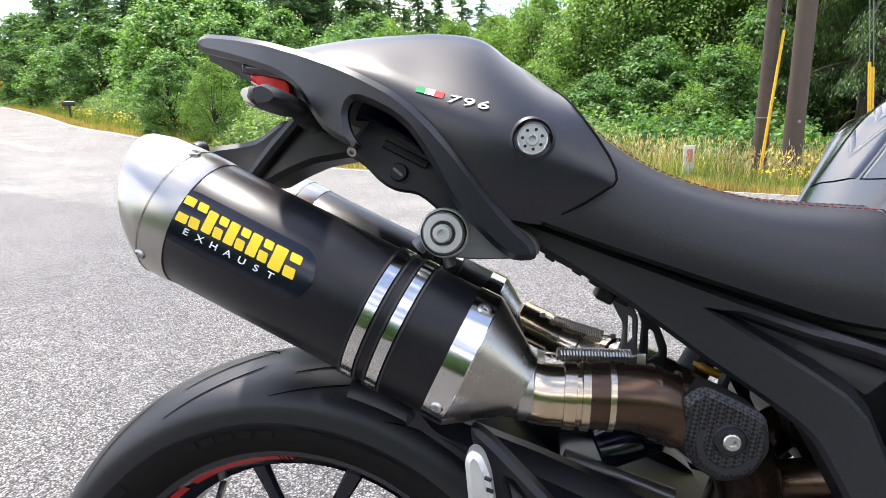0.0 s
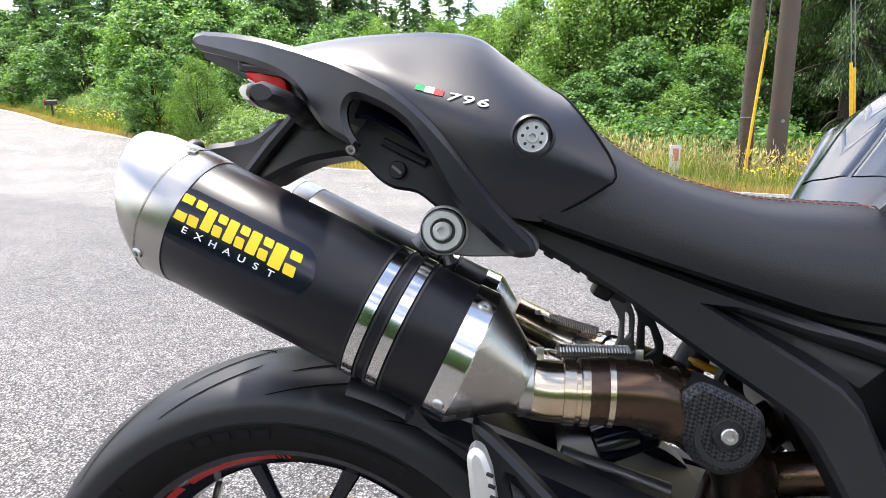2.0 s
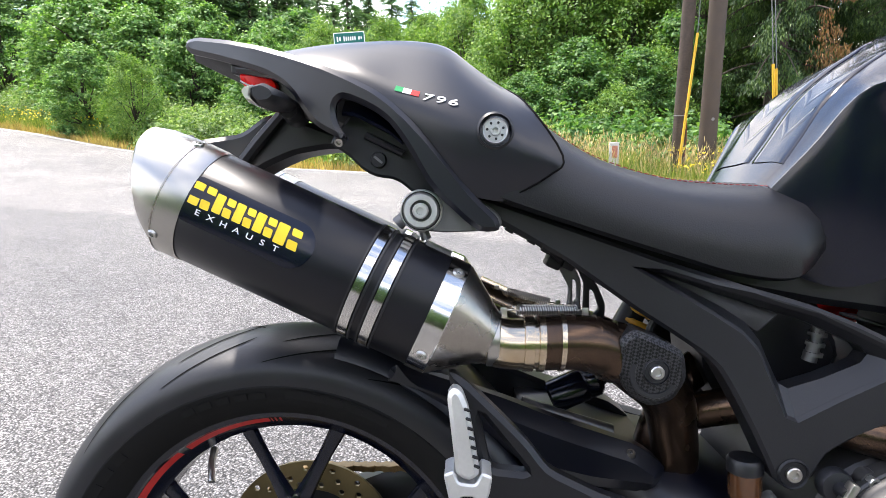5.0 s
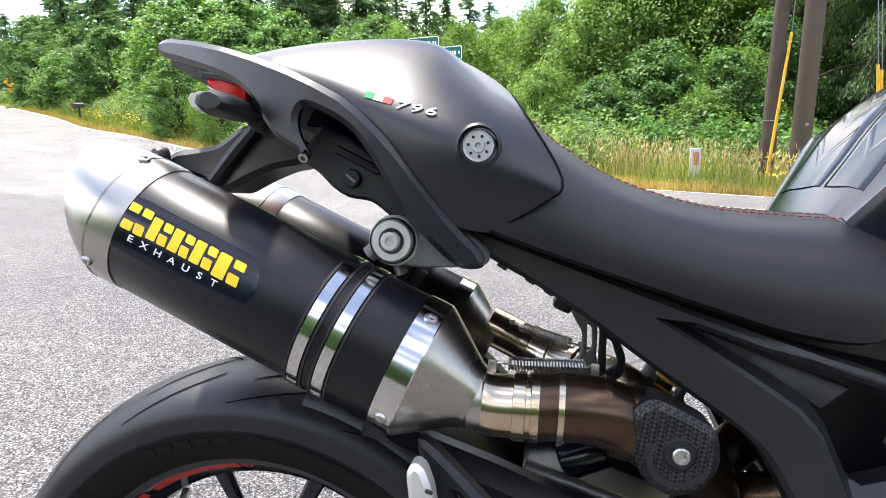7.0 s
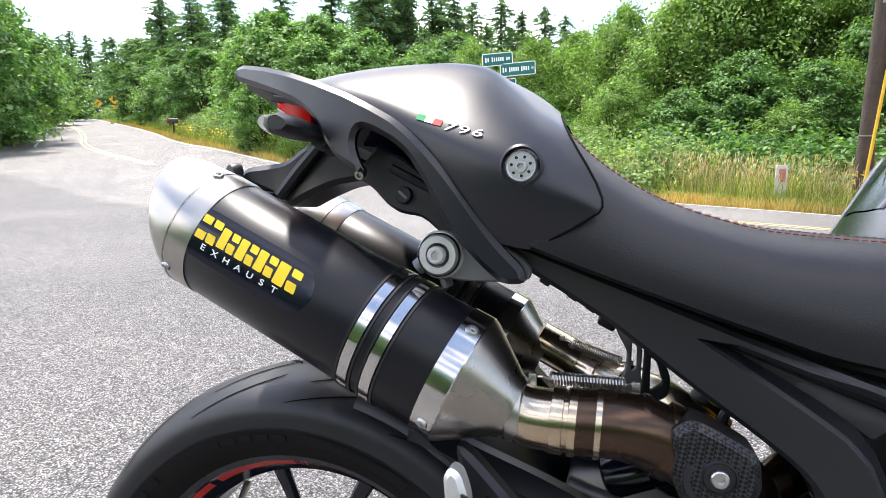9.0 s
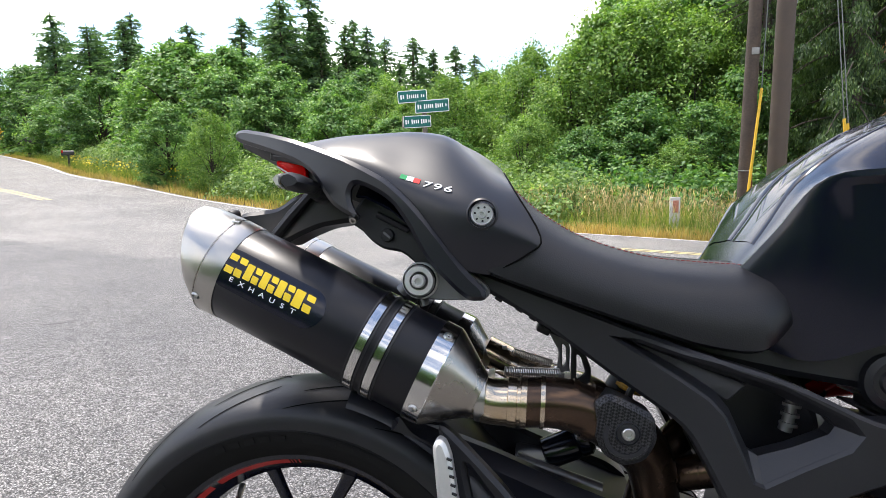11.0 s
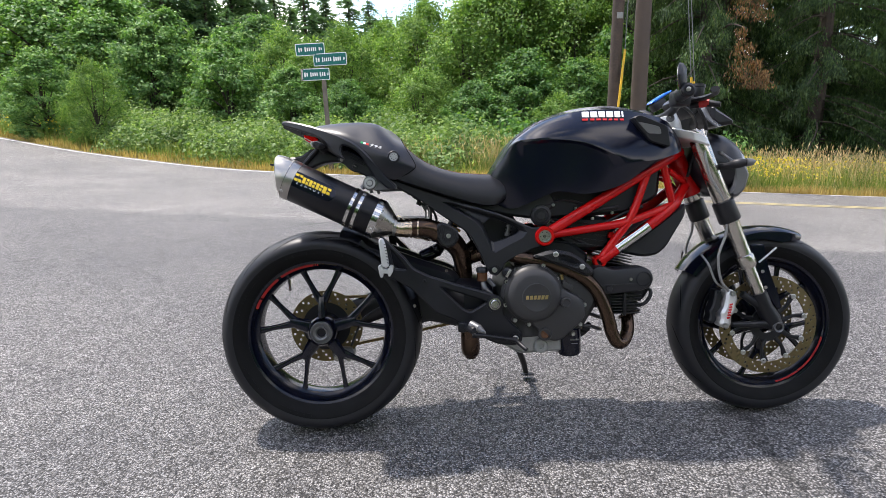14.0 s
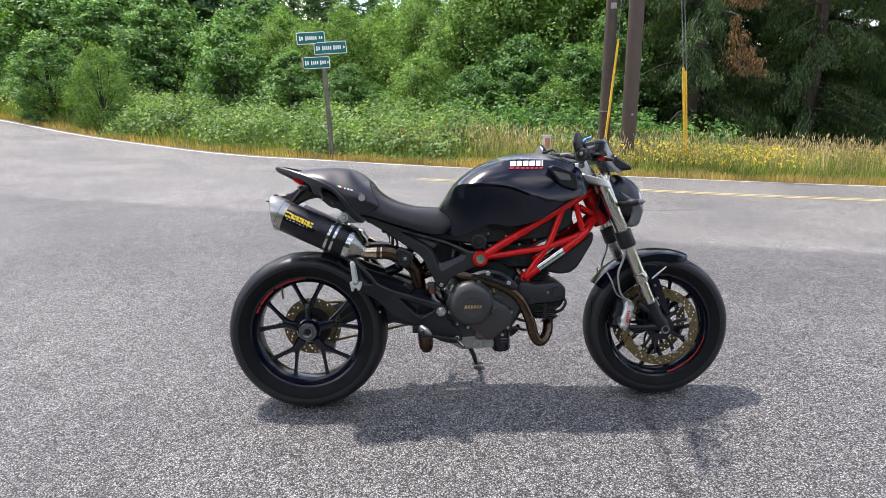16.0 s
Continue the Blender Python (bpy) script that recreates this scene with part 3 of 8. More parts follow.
def silencer(y):
    ax = tuple(SIL_D)
    o = sil_point(0, y)
    sil = part("silencer", add_lathe(bmesh.new(), [(0.0, -0.396), (0.0585, -0.396), (0.0600, -0.394), (0.0600, -0.112), (0.0585, -0.110), (0, -0.110)], o, ax, 64), M_SLEEVE, bike, "matt black silencer with steel end cap and bands")
    # slant-cut end cap
    rings = []
    for r, s0, k in ((0.0606, -0.376, 0), (0.0613, -0.382, 0), (0.0613, -0.400, 0.0), (0.0606, -0.408, 0.15), (0.0590, -0.420, 0.45), (0.0545, -0.431, 0.60), (0.049, -0.434, 0.62), (0.0455, -0.430, 0.62), (0.043, -0.40, 0.3)):
        ring = []
        for a in np.linspace(0, 2 * math.pi, 48, endpoint=False):
            s = s0 - k * 0.042 * math.sin(a)
            p = s * SIL_D + (sil_off(y) + r * math.sin(a)) * SIL_N
            ring.append((p[0], y + r * math.cos(a), p[2]))
        rings.append(ring)
    part("end_cap", add_loft(bmesh.new(), rings), M_STEEL, sil, "brushed steel slant-cut end cap")
    for s in (-0.200, -0.177):
        part("band", add_lathe(bmesh.new(), [(0.0601, s), (0.0622, s + 0.001), (0.0622, s + 0.0105), (0.0601, s + 0.0115)], o, ax, 64), M_CHROME, sil, "polished steel clamp band")
        for e in (s - 0.0014, s + 0.0128):
            part("band_edge", add_lathe(bmesh.new(), [(0.0600, e - 0.0012), (0.0619, e - 0.0010), (0.0619, e + 0.0012), (0.0600, e + 0.0014)], o, ax, 64), M_RUBBER, sil, "thin black rubber edge")
    part("cap_seam", add_lathe(bmesh.new(), [(0.0610, -0.4020), (0.0617, -0.4014), (0.0617, -0.4002), (0.0610, -0.3996)], o, ax, 64), M_CONE, sil)
    part("front_ring", add_lathe(bmesh.new(), [(0.0598, -0.1245), (0.0615, -0.1240), (0.0618, -0.1045), (0.0612, -0.1035)], o, ax, 64), M_CHROME, sil, "polished steel ring", sharp=30)
    part("cone", add_lathe(bmesh.new(), [(0.0611, -0.1036), (0.0597, -0.1005), (0.031, -0.060), (0.029, -0.054), (0.027, -0.054)], o, ax, 56), M_CONE, sil, "welded steel outlet cone", sharp=30)
    return sil


for y in (-0.14, 0.14):
    silencer(y)

# ---- tail ----
SIDES = (-1, 1)
WX, WY = [-0.13, -0.09, 0.0, 0.06, 0.105, 0.16, 0.20, 0.27], [0.045, 0.060, 0.112, 0.137, 0.150, 0.160, 0.163, 0.163]
wing_top = [(-0.101, 0.971), (-0.096, 0.979), (-0.081, 0.979), (-0.036, 0.968), (0.010, 0.954), (0.049, 0.940), (0.084, 0.926), (0.111, 0.913), (0.137, 0.899), (0.154, 0.886), (0.171, 0.870), (0.190, 0.849), (0.206, 0.829), (0.222, 0.808), (0.236, 0.791), (0.246, 0.781), (0.258, 0.770)]
wing_low = [(0.260, 0.757), (0.240, 0.756), (0.224, 0.768), (0.213, 0.779), (0.201, 0.790), (0.187, 0.808), (0.178, 0.824), (0.170, 0.839), (0.160, 0.854), (0.150, 0.867), (0.136, 0.878), (0.119, 0.887), (0.104, 0.893), (0.097, 0.890), (0.094, 0.880), (0.097, 0.867), (0.104, 0.856), (0.108, 0.850),
            (0.097, 0.853), (0.080, 0.862), (0.069, 0.870), (0.058, 0.884), (0.048, 0.900), (0.036, 0.912), (0.016, 0.924), (-0.012, 0.935), (-0.054, 0.950), (-0.094, 0.963)]
wing = rounded(wing_top + wing_low, 0.006, 3)


def wing_y(x):
    return float(np.interp(x, WX, WY))


for s in SIDES:
    w = part("tail_wing", add_plate(bmesh.new(), wing, 0.0 if s < 0 else -0.016, 0.016 if s < 0 else 0.0, c=0.005, ymap=lambda x, z, s=s: s * wing_y(x)), M_SATIN, bike, "satin black tail side wing", sharp=24)
    # web that joins the wing to the cowl
    web = [[(x, s * (wing_y(x) - 0.012), z - 0.006), (x, s * (wing_y(x) - 0.010), z - 0.014), (x, s * (wing_y(x) - 0.050), z - 0.012), (x, s * (wing_y(x) - 0.050), z - 0.002)] for x, z in wing_top[2:13]]
    part("web", add_loft(bmesh.new(), web), M_SATIN, w)
    # bright ledge that shows in the opening
    ledge = [[(x, s * a, z + 0.003), (x, s * (a + 0.020), z - h), (x, s * (a + 0.018), z - h - 0.003), (x, s * a, z - 0.004)] for x, z, h, a in ((0.099, 0.892, 0.012, 0.112), (0.112, 0.890, 0.011, 0.114), (0.128, 0.882, 0.011, 0.116), (0.142, 0.874, 0.010, 0.118), (0.152, 0.865, 0.008, 0.119), (0.162, 0.852, 0.004, 0.120))]
    part("ledge", add_loft(bmesh.new(), ledge), M_GLOSS, w, "glossy black ledge inside the wing's opening")
# underside of the tail between the wings
bm = bmesh.new()
rings = []
for x, z0, z1, w in ((-0.10, 0.960, 0.968, 0.035), (-0.03, 0.925, 0.955, 0.070), (0.05, 0.880, 0.935, 0.090), (0.12, 0.850, 0.91, 0.098), (0.20, 0.800, 0.87, 0.105), (0.30, 0.765, 0.82, 0.110), (0.40, 0.715, 0.76, 0.112), (0.50, 0.655, 0.71, 0.110)):
    rings.append([(x, -w, z1), (x, -w * 0.95, z0 + 0.012), (x, -w * 0.75, z0), (x, w * 0.75, z0), (x, w * 0.95, z0 + 0.012), (x, w, z1)])
part("undertray", add_loft(bm, rings), M_PLASTIC, bike, "black plastic undertray")
for s in SIDES:
    poly = rounded([(0.078, 0.851), (0.100, 0.838), (0.112, 0.824), (0.128, 0.814), (0.150, 0.812), (0.182, 0.786), (0.205, 0.775), (0.225, 0.772), (0.19, 0.822), (0.150, 0.872), (0.110, 0.89)], 0.008, 3)
    br = part("seat_bracket", add_plate(bmesh.new(), poly, s * 0.108, s * 0.085), M_PLASTIC, bike)
    part("lock", add_lathe(bmesh.new(), [(0, 0.006), (0.0075, 0.006), (0.0085, 0.004), (0.0085, 0), (0, 0)], (0.133, s * 0.108, 0.832), (0, s, 0), 20), M_CASTING, br, "small seat lock")
    part("key_slot", add_box(bmesh.new(), (0.133, s * 0.1145, 0.832), (0.011, 0.002, 0.0025), Euler((0, radians(40), 0)).to_matrix().to_4x4()), M_GREYPLATE, br)
    bm = bmesh.new()
    add_tube(bm, [(0.150, s * 0.112, 0.862), (0.112, s * 0.112, 0.884)], 0.006, 8)
    add_tube(bm, [(0.160, s * 0.113, 0.838), (0.120, s * 0.113, 0.858)], 0.004, 8)
    part("rib", bm, M_CASTING, br)
    part("screw", add_bolt(bmesh.new(), (0.095, s * 0.125, 0.852), 0.005, 0.008, (0, s, -0.4)), M_STEEL, br)
    # round fastener of the cowl
    cf = part("cowl_fastener", add_lathe(bmesh.new(), [(0.0178, -0.006), (0.0181, 0.002), (0.0158, 0.004), (0.0148, 0.000), (0.0148, -0.006)], (0.2550, s * 0.1685, 0.854), (0, s, 0), 40), M_PLASTIC, bike, "round steel fastener in a black ring")
    part("disc", add_lathe(bmesh.new(), [(0.0132, -0.004), (0.0132, 0.0015), (0.0120, 0.003), (0.0105, 0.0018), (0.0052, 0.0018), (0.0048, 0.0042), (0.0026, 0.0042), (0.0023, 0.001), (0, 0.001)], (0.2550, s * 0.1685, 0.854), (0, s, 0), 36), M_DULL, cf)
    for k in range(7):
        a = 2 * math.pi * k / 7 + 0.3
        part("hole", add_lathe(bmesh.new(), [(0, 0.0022), (0.0013, 0.0022), (0.0013, 0.0010)], (0.2550 + 0.0079 * math.cos(a), s * 0.1685, 0.854 + 0.0079 * math.sin(a)), (0, s, 0), 10), M_CASTING, cf)

# lamp cluster
def across(poly, ys, mat, name, parent, label=""):
    """A moulding whose outline swells and shrinks along y: (y, size, shift in x)."""
    c = np.mean(poly, axis=0)
    rings = [[(c[0] + (q[0] - c[0]) * k + dx, y, c[1] + (q[1] - c[1]) * k) for q in poly] for y, k, dx in ys]
    return part(name, add_loft(bmesh.new(), rings), mat, parent, label, sharp=35)


red = rounded([(-0.027, 0.932), (-0.008, 0.933), (0.008, 0.930), (0.018, 0.919), (0.019, 0.896), (0.006, 0.902), (-0.010, 0.912), (-0.023, 0.921)], 0.003, 3)
lamp = across(red, [(-0.084, 0.80, 0.002), (-0.080, 1.0, 0.0), (-0.05, 1.0, -0.008), (0, 1.0, -0.013), (0.05, 1.0, -0.008), (0.080, 1.0, 0.0), (0.084, 0.80, 0.002)], M_LENS_R, "tail_lamp", bike, "red tail lamp under the tail")
part("lamp_edge", add_tube(bmesh.new(), [(-0.024, -0.0825, 0.9240), (-0.010, -0.0850, 0.916), (0.005, -0.0850, 0.906), (0.017, -0.0830, 0.899)], 0.0011, 6, 12), M_LENS_W, lamp, "pale lamp edge")
part("hood", add_plate(bmesh.new(), rounded([(-0.037, 0.944), (-0.025, 0.944), (-0.004, 0.933), (-0.020, 0.929), (-0.037, 0.934)], 0.002, 3), -0.078, 0.078, c=0.002), M_PLASTIC, lamp)
part("lamp_housing", add_plate(bmesh.new(), rounded([(0.0, 0.935), (0.05, 0.925), (0.045, 0.893), (0.022, 0.900), (0.024, 0.922)], 0.004, 3), -0.066, 0.066, c=0.004), M_PLASTIC, lamp)
for s in SIDES:
    # a short stalk that stands out sideways, with the clear lens on its rear face
    out = [(s * 0.086, 0.50, 0.0), (s * 0.100, 0.85, 0.0), (s * 0.132, 1.0, 0.0), (s * 0.160, 0.95, 0.0), (s * 0.170, 0.62, 0.0)]
    shell = rounded([(0.016, 0.904), (0.028, 0.907), (0.042, 0.900), (0.046, 0.892), (0.038, 0.885), (0.022, 0.884), (0.014, 0.892)], 0.003, 3)
    ts = across(shell, out, M_PLASTIC, "rear_indicator", bike, "black rear indicator with clear lens")
    glass = rounded([(0.006, 0.898), (0.011, 0.905), (0.019, 0.9055), (0.016, 0.892), (0.023, 0.8835), (0.012, 0.887)], 0.002, 3)
    across(glass, [(y, k * 0.98, dx) for y, k, dx in out[1:]], M_LENS_W, "lens", ts, "clear indicator lens")
    part("seam", add_tube(bmesh.new(), [(0.022, s * 0.1665, 0.899), (0.030, s * 0.1675, 0.895), (0.038, s * 0.1665, 0.891)], 0.0006, 5), M_GROOVE, ts)
    part("stalk", add_lathe(bmesh.new(), [(0, 0.034), (0.010, 0.034), (0.0125, 0.022), (0.011, 0.010), (0.016, 0.0), (0, 0)], (0.032, s * 0.060, 0.890), (0, s, 0), 20), M_PLASTIC, ts)
# number-plate holder
poly = rounded([(-0.112, 0.852), (-0.098, 0.866), (-0.075, 0.868), (-0.045, 0.872), (-0.015, 0.893), (0.015, 0.892), (0.085, 0.866), (0.105, 0.848), (0.060, 0.852), (0.020, 0.846), (-0.010, 0.834), (-0.040, 0.818), (-0.062, 0.834), (-0.095, 0.846)], 0.008, 3)
holder = part("plate_holder", add_plate(bmesh.new(), poly, -0.036, 0.036, c=0.006), M_PLASTIC, bike, "black number-plate holder arm")
part("strut", add_tube(bmesh.new(), [(0.008, -0.042, 0.892), (-0.020, -0.042, 0.862), (-0.046, -0.042, 0.832)], [0.007, 0.008, 0.007], 8), M_PLASTIC, holder)
part("strut", add_tube(bmesh.new(), [(0.008, 0.042, 0.892), (-0.020, 0.042, 0.862), (-0.046, 0.042, 0.832)], [0.007, 0.008, 0.007], 8), M_PLASTIC, holder)
part("plate_back", add_box(bmesh.new(), (-0.112, 0, 0.828), (0.006, 0.13, 0.045), Euler((0, radians(28), 0)).to_matrix().to_4x4(), 0.002), M_PLASTIC, holder)
# added slab, no real part: keeps a patch of sun off the tyre
part("plate_bracket", add_box(bmesh.new(), (-0.092, 0, 0.838), (0.085, 0.165, 0.006), Euler((0, radians(8), 0)).to_matrix().to_4x4(), 0.002), M_PLASTIC, holder)
part("reflector", add_lathe(bmesh.new(), [(0, 0.012), (0.009, 0.012), (0.012, 0.006), (0.012, 0), (0, 0)], (-0.106, -0.036, 0.859), (-0.5, -1, 0), 14), M_PLASTIC, holder)

# ---- silencer hangers ----
for s in SIDES:
    poly = rounded([(0.160, 0.780), (0.166, 0.796), (0.182, 0.801), (0.200, 0.794), (0.225, 0.800), (0.262, 0.772), (0.262, 0.758), (0.240, 0.756), (0.198, 0.755), (0.172, 0.760)], 0.012, 4)
    hg = part("silencer_hanger", add_plate(bmesh.new(), poly, s * 0.143, s * 0.136, c=0.0015), M_GREYPLATE, bike, "grey metal silencer hanger plate")
    o = (0.1805, s * 0.140, 0.778)
    part("bush", add_lathe(bmesh.new(), [(0.0215, 0), (0.0218, 0.003), (0.0205, 0.005), (0.0185, 0.005), (0.0185, 0.010), (0.0165, 0.013), (0.011, 0.013), (0.011, 0.0)], o, (0, s, 0), 40), M_ALU, hg)
    part("rubber_ring", add_lathe(bmesh.new(), [(0.0187, 0.004), (0.0197, 0.006), (0.0197, 0.009), (0.0187, 0.011)], o, (0, s, 0), 40), M_RUBBER, hg)
    part("bolt", add_bolt(bmesh.new(), (o[0], s * 0.152, o[2]), 0.0080, 0.008, (0, s, 0)), M_ALU, hg)
    # strap joining the bands to the hanger
    bm = bmesh.new()
    add_tube(bm, [(0.154, s * 0.128, 0.764), (0.162, s * 0.130, 0.771), (0.176, s * 0.132, 0.775)], [0.008, 0.007, 0.007], 10, 8, flat=0.6)
    add_tube(bm, [(0.184, s * 0.130, 0.748), (0.180, s * 0.131, 0.762), (0.180, s * 0.132, 0.774)], [0.009, 0.008, 0.007], 10, 8, flat=0.6)
    part("strap", bm, M_GREYPLATE, hg)

# ---- side plates of the subframe ----
outer = rounded([(0.215, 0.803), (0.263, 0.784), (0.331, 0.759), (0.426, 0.724), (0.520, 0.693), (0.567, 0.679), (0.613, 0.660), (0.649, 0.642), (0.674, 0.632), (0.715, 0.634), (0.737, 0.606), (0.715, 0.580), (0.670, 0.566), (0.614, 0.542),
                 (0.587, 0.526), (0.574, 0.500), (0.559, 0.486), (0.538, 0.495), (0.526, 0.523), (0.512, 0.553), (0.493, 0.590), (0.480, 0.614), (0.465, 0.628), (0.436, 0.648), (0.401, 0.671), (0.331, 0.722), (0.273, 0.757), (0.225, 0.783)], 0.008, 3)
# the raised fold that runs round the opening, and the opening itself, point for point
fold = np.array([(0.400, 0.717), (0.427, 0.702), (0.474, 0.673), (0.502, 0.654), (0.519, 0.635), (0.535, 0.597), (0.548, 0.566), (0.556, 0.563), (0.595, 0.584), (0.640, 0.606), (0.651, 0.620), (0.640, 0.634), (0.575, 0.666), (0.530, 0.680), (0.474, 0.696), (0.427, 0.711)])
mouth = np.array([(0.418, 0.711), (0.442, 0.699), (0.484, 0.676), (0.510, 0.659), (0.525, 0.640), (0.537, 0.612), (0.545, 0.595), (0.555, 0.589), (0.590, 0.600), (0.627, 0.616), (0.633, 0.625), (0.626, 0.633), (0.570, 0.659), (0.530, 0.673), (0.476, 0.690), (0.432, 0.706)])


def face_in(x):
    """How far the plate's face lies inside its outermost line."""
    return float(np.interp(x, [0.22, 0.40, 0.50, 0.75], [0.022, 0.020, 0.0, 0.0]))


for s in SIDES:
    lie = lambda x, z, s=s: -s * face_in(x)
    sp = part("side_plate", add_plate(bmesh.new(), outer, s * 0.152, s * 0.110, holes=[fold], c=0.004, ymap=lie), M_PLASTIC, bike, "black subframe side plate with a triangular opening", sharp=25)
    rings = [[(q[0], s * (d - face_in(q[0])), q[1]) for q in loop] for loop, d in ((fold, 0.1485), (mouth, 0.134), (mouth, 0.112))]
    part("fold", add_loft(bmesh.new(), rings, caps=False), M_PLASTIC, sp, sharp=25)
    panel = rounded([(0.418, 0.712), (0.476, 0.692), (0.546, 0.666), (0.524, 0.646), (0.505, 0.659), (0.464, 0.682)], 0.004, 3)
    part("recessed_panel", add_plate(bmesh.new(), panel, s * 0.132, s * 0.118, c=0.002, ymap=lie), M_PLASTIC, sp)
    part("bolt_well", add_lathe(bmesh.new(), [(0.008, 0.001), (0.013, 0.001), (0.0145, 0.003), (0.016, 0.001)], (0.5535, s * 0.152, 0.506), (0, s, 0), 24), M_CASTING, sp)
    part("bolt", add_bolt(bmesh.new(), (0.5535, s * 0.151, 0.506), 0.008, 0.006, (0, s, 0)), M_STEEL, sp)
    hub = part("sleeve", add_lathe(bmesh.new(), [(0, 0.002), (0.005, 0.002), (0.006, 0.008), (0.0095, 0.008), (0.0105, 0.004), (0.0150, 0.004), (0.0160, 0.011), (0.0185, 0.011), (0.0195, 0.008), (0.0195, 0.0)], (0.708, s * 0.150, 0.606), (0, s, 0), 28), M_BOLT, sp, "polished steel frame bolt")
    for k in range(6):
        a = math.pi * k / 3
        part("hole", add_lathe(bmesh.new(), [(0, 0.0046), (0.0016, 0.0046), (0.0016, 0.003)], (0.708 + 0.0127 * math.cos(a), s * 0.150, 0.606 + 0.0127 * math.sin(a)), (0, s, 0), 8), M_CASTING, hub)
    part("collar", add_lathe(bmesh.new(), [(0.0195, 0.009), (0.027, 0.009), (0.030, 0.005), (0.030, -0.026), (0.0195, -0.026)], (0.708, s * 0.150, 0.606), (0, s, 0), 32), M_RED, sp, "red frame collar")

# ---- red trellis frame ----
def fr(x, y, z):
    return np.array((x, y, z))


for s in SIDES:
    A, N1, Rl = fr(0.712, s * 0.122, 0.608), fr(0.972, s * 0.118, 0.643), fr(0.888, s * 0.110, 0.521)
    tubes = [([A, fr(1.02, s * 0.112, 0.789), fr(1.112, s * 0.090, 0.838), fr(1.165, s * 0.045, 0.860)], 0.0165),
             ([A + (0.02, 0, 0.0), fr(0.85, s * 0.121, 0.624), N1, fr(1.122, s * 0.095, 0.691)], 0.0125),
             ([Rl, fr(1.045, s * 0.110, 0.630), fr(1.125, s * 0.095, 0.690), fr(1.158, s * 0.065, 0.724), fr(1.185, s * 0.04, 0.752)], 0.0165),
             ([fr(1.040, s * 0.109, 0.800), N1 + (0.012, 0, 0.015), fr(0.930, s * 0.114, 0.582), Rl], 0.0125),
             ([fr(1.090, s * 0.098, 0.824), fr(1.124, s * 0.094, 0.698)], 0.0115),
             ([fr(1.112, s * 0.09, 0.80), fr(1.178, s * 0.05, 0.765)], 0.0095)]
    ft = part("frame_rail", add_tube(bmesh.new(), tubes[0][0], tubes[0][1], 14, 18), M_RED, bike, "red painted trellis frame rail")
    for pts, r in tubes[1:]:
        part("frame_tube", add_tube(bmesh.new(), pts, r, 12, 14), M_RED, ft)
    part("eye", add_lathe(bmesh.new(), [(0.011, 0.014), (0.019, 0.014), (0.020, 0.011), (0.020, -0.012), (0.011, -0.012), (0.011, 0.014)], tuple(Rl), (0, s, 0), 26), M_RED, ft)
    part("sleeve", add_tube(bmesh.new(), [Rl + (fr(1.045, s * 0.110, 0.630) - Rl) * k for k in (0.34, 0.98)], 0.0182, 16), M_CHROME, ft, "bright metal sleeve on the lower rail")
    part("washer", add_lathe(bmesh.new(), [(0.0, 0.004), (0.010, 0.004), (0.011, 0.0)], tuple(Rl + (0, s * 0.002, 0)), (0, s, 0), 20), M_CASTING, ft)
part("steering_head", add_lathe(bmesh.new(), [(0, -0.085), (0.030, -0.085), (0.033, -0.07), (0.030, 0.07), (0.034, 0.085), (0, 0.085)], (1.190, 0, 0.800), (-0.407, 0, 0.914), 28), M_RED, bike, "red frame steering head")
for x, z, y in ((0.93, 0.60, 0.1), (1.10, 0.79, 0.085), (0.89, 0.523, 0.1)):
    part("cross_tube", add_tube(bmesh.new(), [(x, -y, z), (x, y, z)], 0.011, 12), M_RED, bike, "red frame cross tube")

# ---- airbox, battery and dark fillers inside the frame ----
part("airbox", add_plate(bmesh.new(), rounded([(0.60, 0.72), (0.70, 0.760), (0.86, 0.765), (1.00, 0.82), (1.09, 0.85), (1.08, 0.72), (0.98, 0.67), (0.84, 0.66), (0.70, 0.655), (0.62, 0.675)], 0.02, 3), -0.095, 0.095, c=0.01), M_CASTING, bike, "black airbox under the tank")
part("under_seat_box", add_plate(bmesh.new(), rounded([(0.40, 0.745), (0.50, 0.715), (0.56, 0.715), (0.66, 0.735), (0.74, 0.745), (0.76, 0.70), (0.70, 0.655), (0.60, 0.670), (0.50, 0.69), (0.42, 0.71)], 0.01, 3), -0.100, 0.100, c=0.008), M_PLASTIC, bike, "black plastic box below seat and tank")
part("throttle_cover", add_lathe(bmesh.new(), [(0, 0.012), (0.013, 0.012), (0.015, 0.009), (0.021, 0.009), (0.023, 0.012), (0.031, 0.010), (0.033, 0.0), (0, 0)], (0.706, -0.098, 0.668), (0, -1, 0), 30), M_PLASTIC, bike, "round black plastic cover")
bm = add_plate(bmesh.new(), rounded([(0.50, 0.70), (0.62, 0.68), (0.66, 0.60), (0.60, 0.53), (0.54, 0.52), (0.50, 0.58)], 0.02, 3), -0.06, 0.07, c=0.01)
part("upper_crankcase", add_plate(bmesh.new(), rounded([(0.62, 0.50), (0.63, 0.585), (0.70, 0.60), (0.80, 0.585), (0.86, 0.54), (0.84, 0.48)], 0.015, 3), -0.095, 0.095, c=0.01), M_CASTING, bike, "black upper crankcase between the cylinders")
part("battery_box", bm, M_CASTING, bike, "dark battery box behind the side plate")
bm = bmesh.new()
add_tube(bm, [(0.610, -0.09, 0.655), (0.606, -0.092, 0.630), (0.600, -0.09, 0.606)], [0.008, 0.006, 0.008], 10)
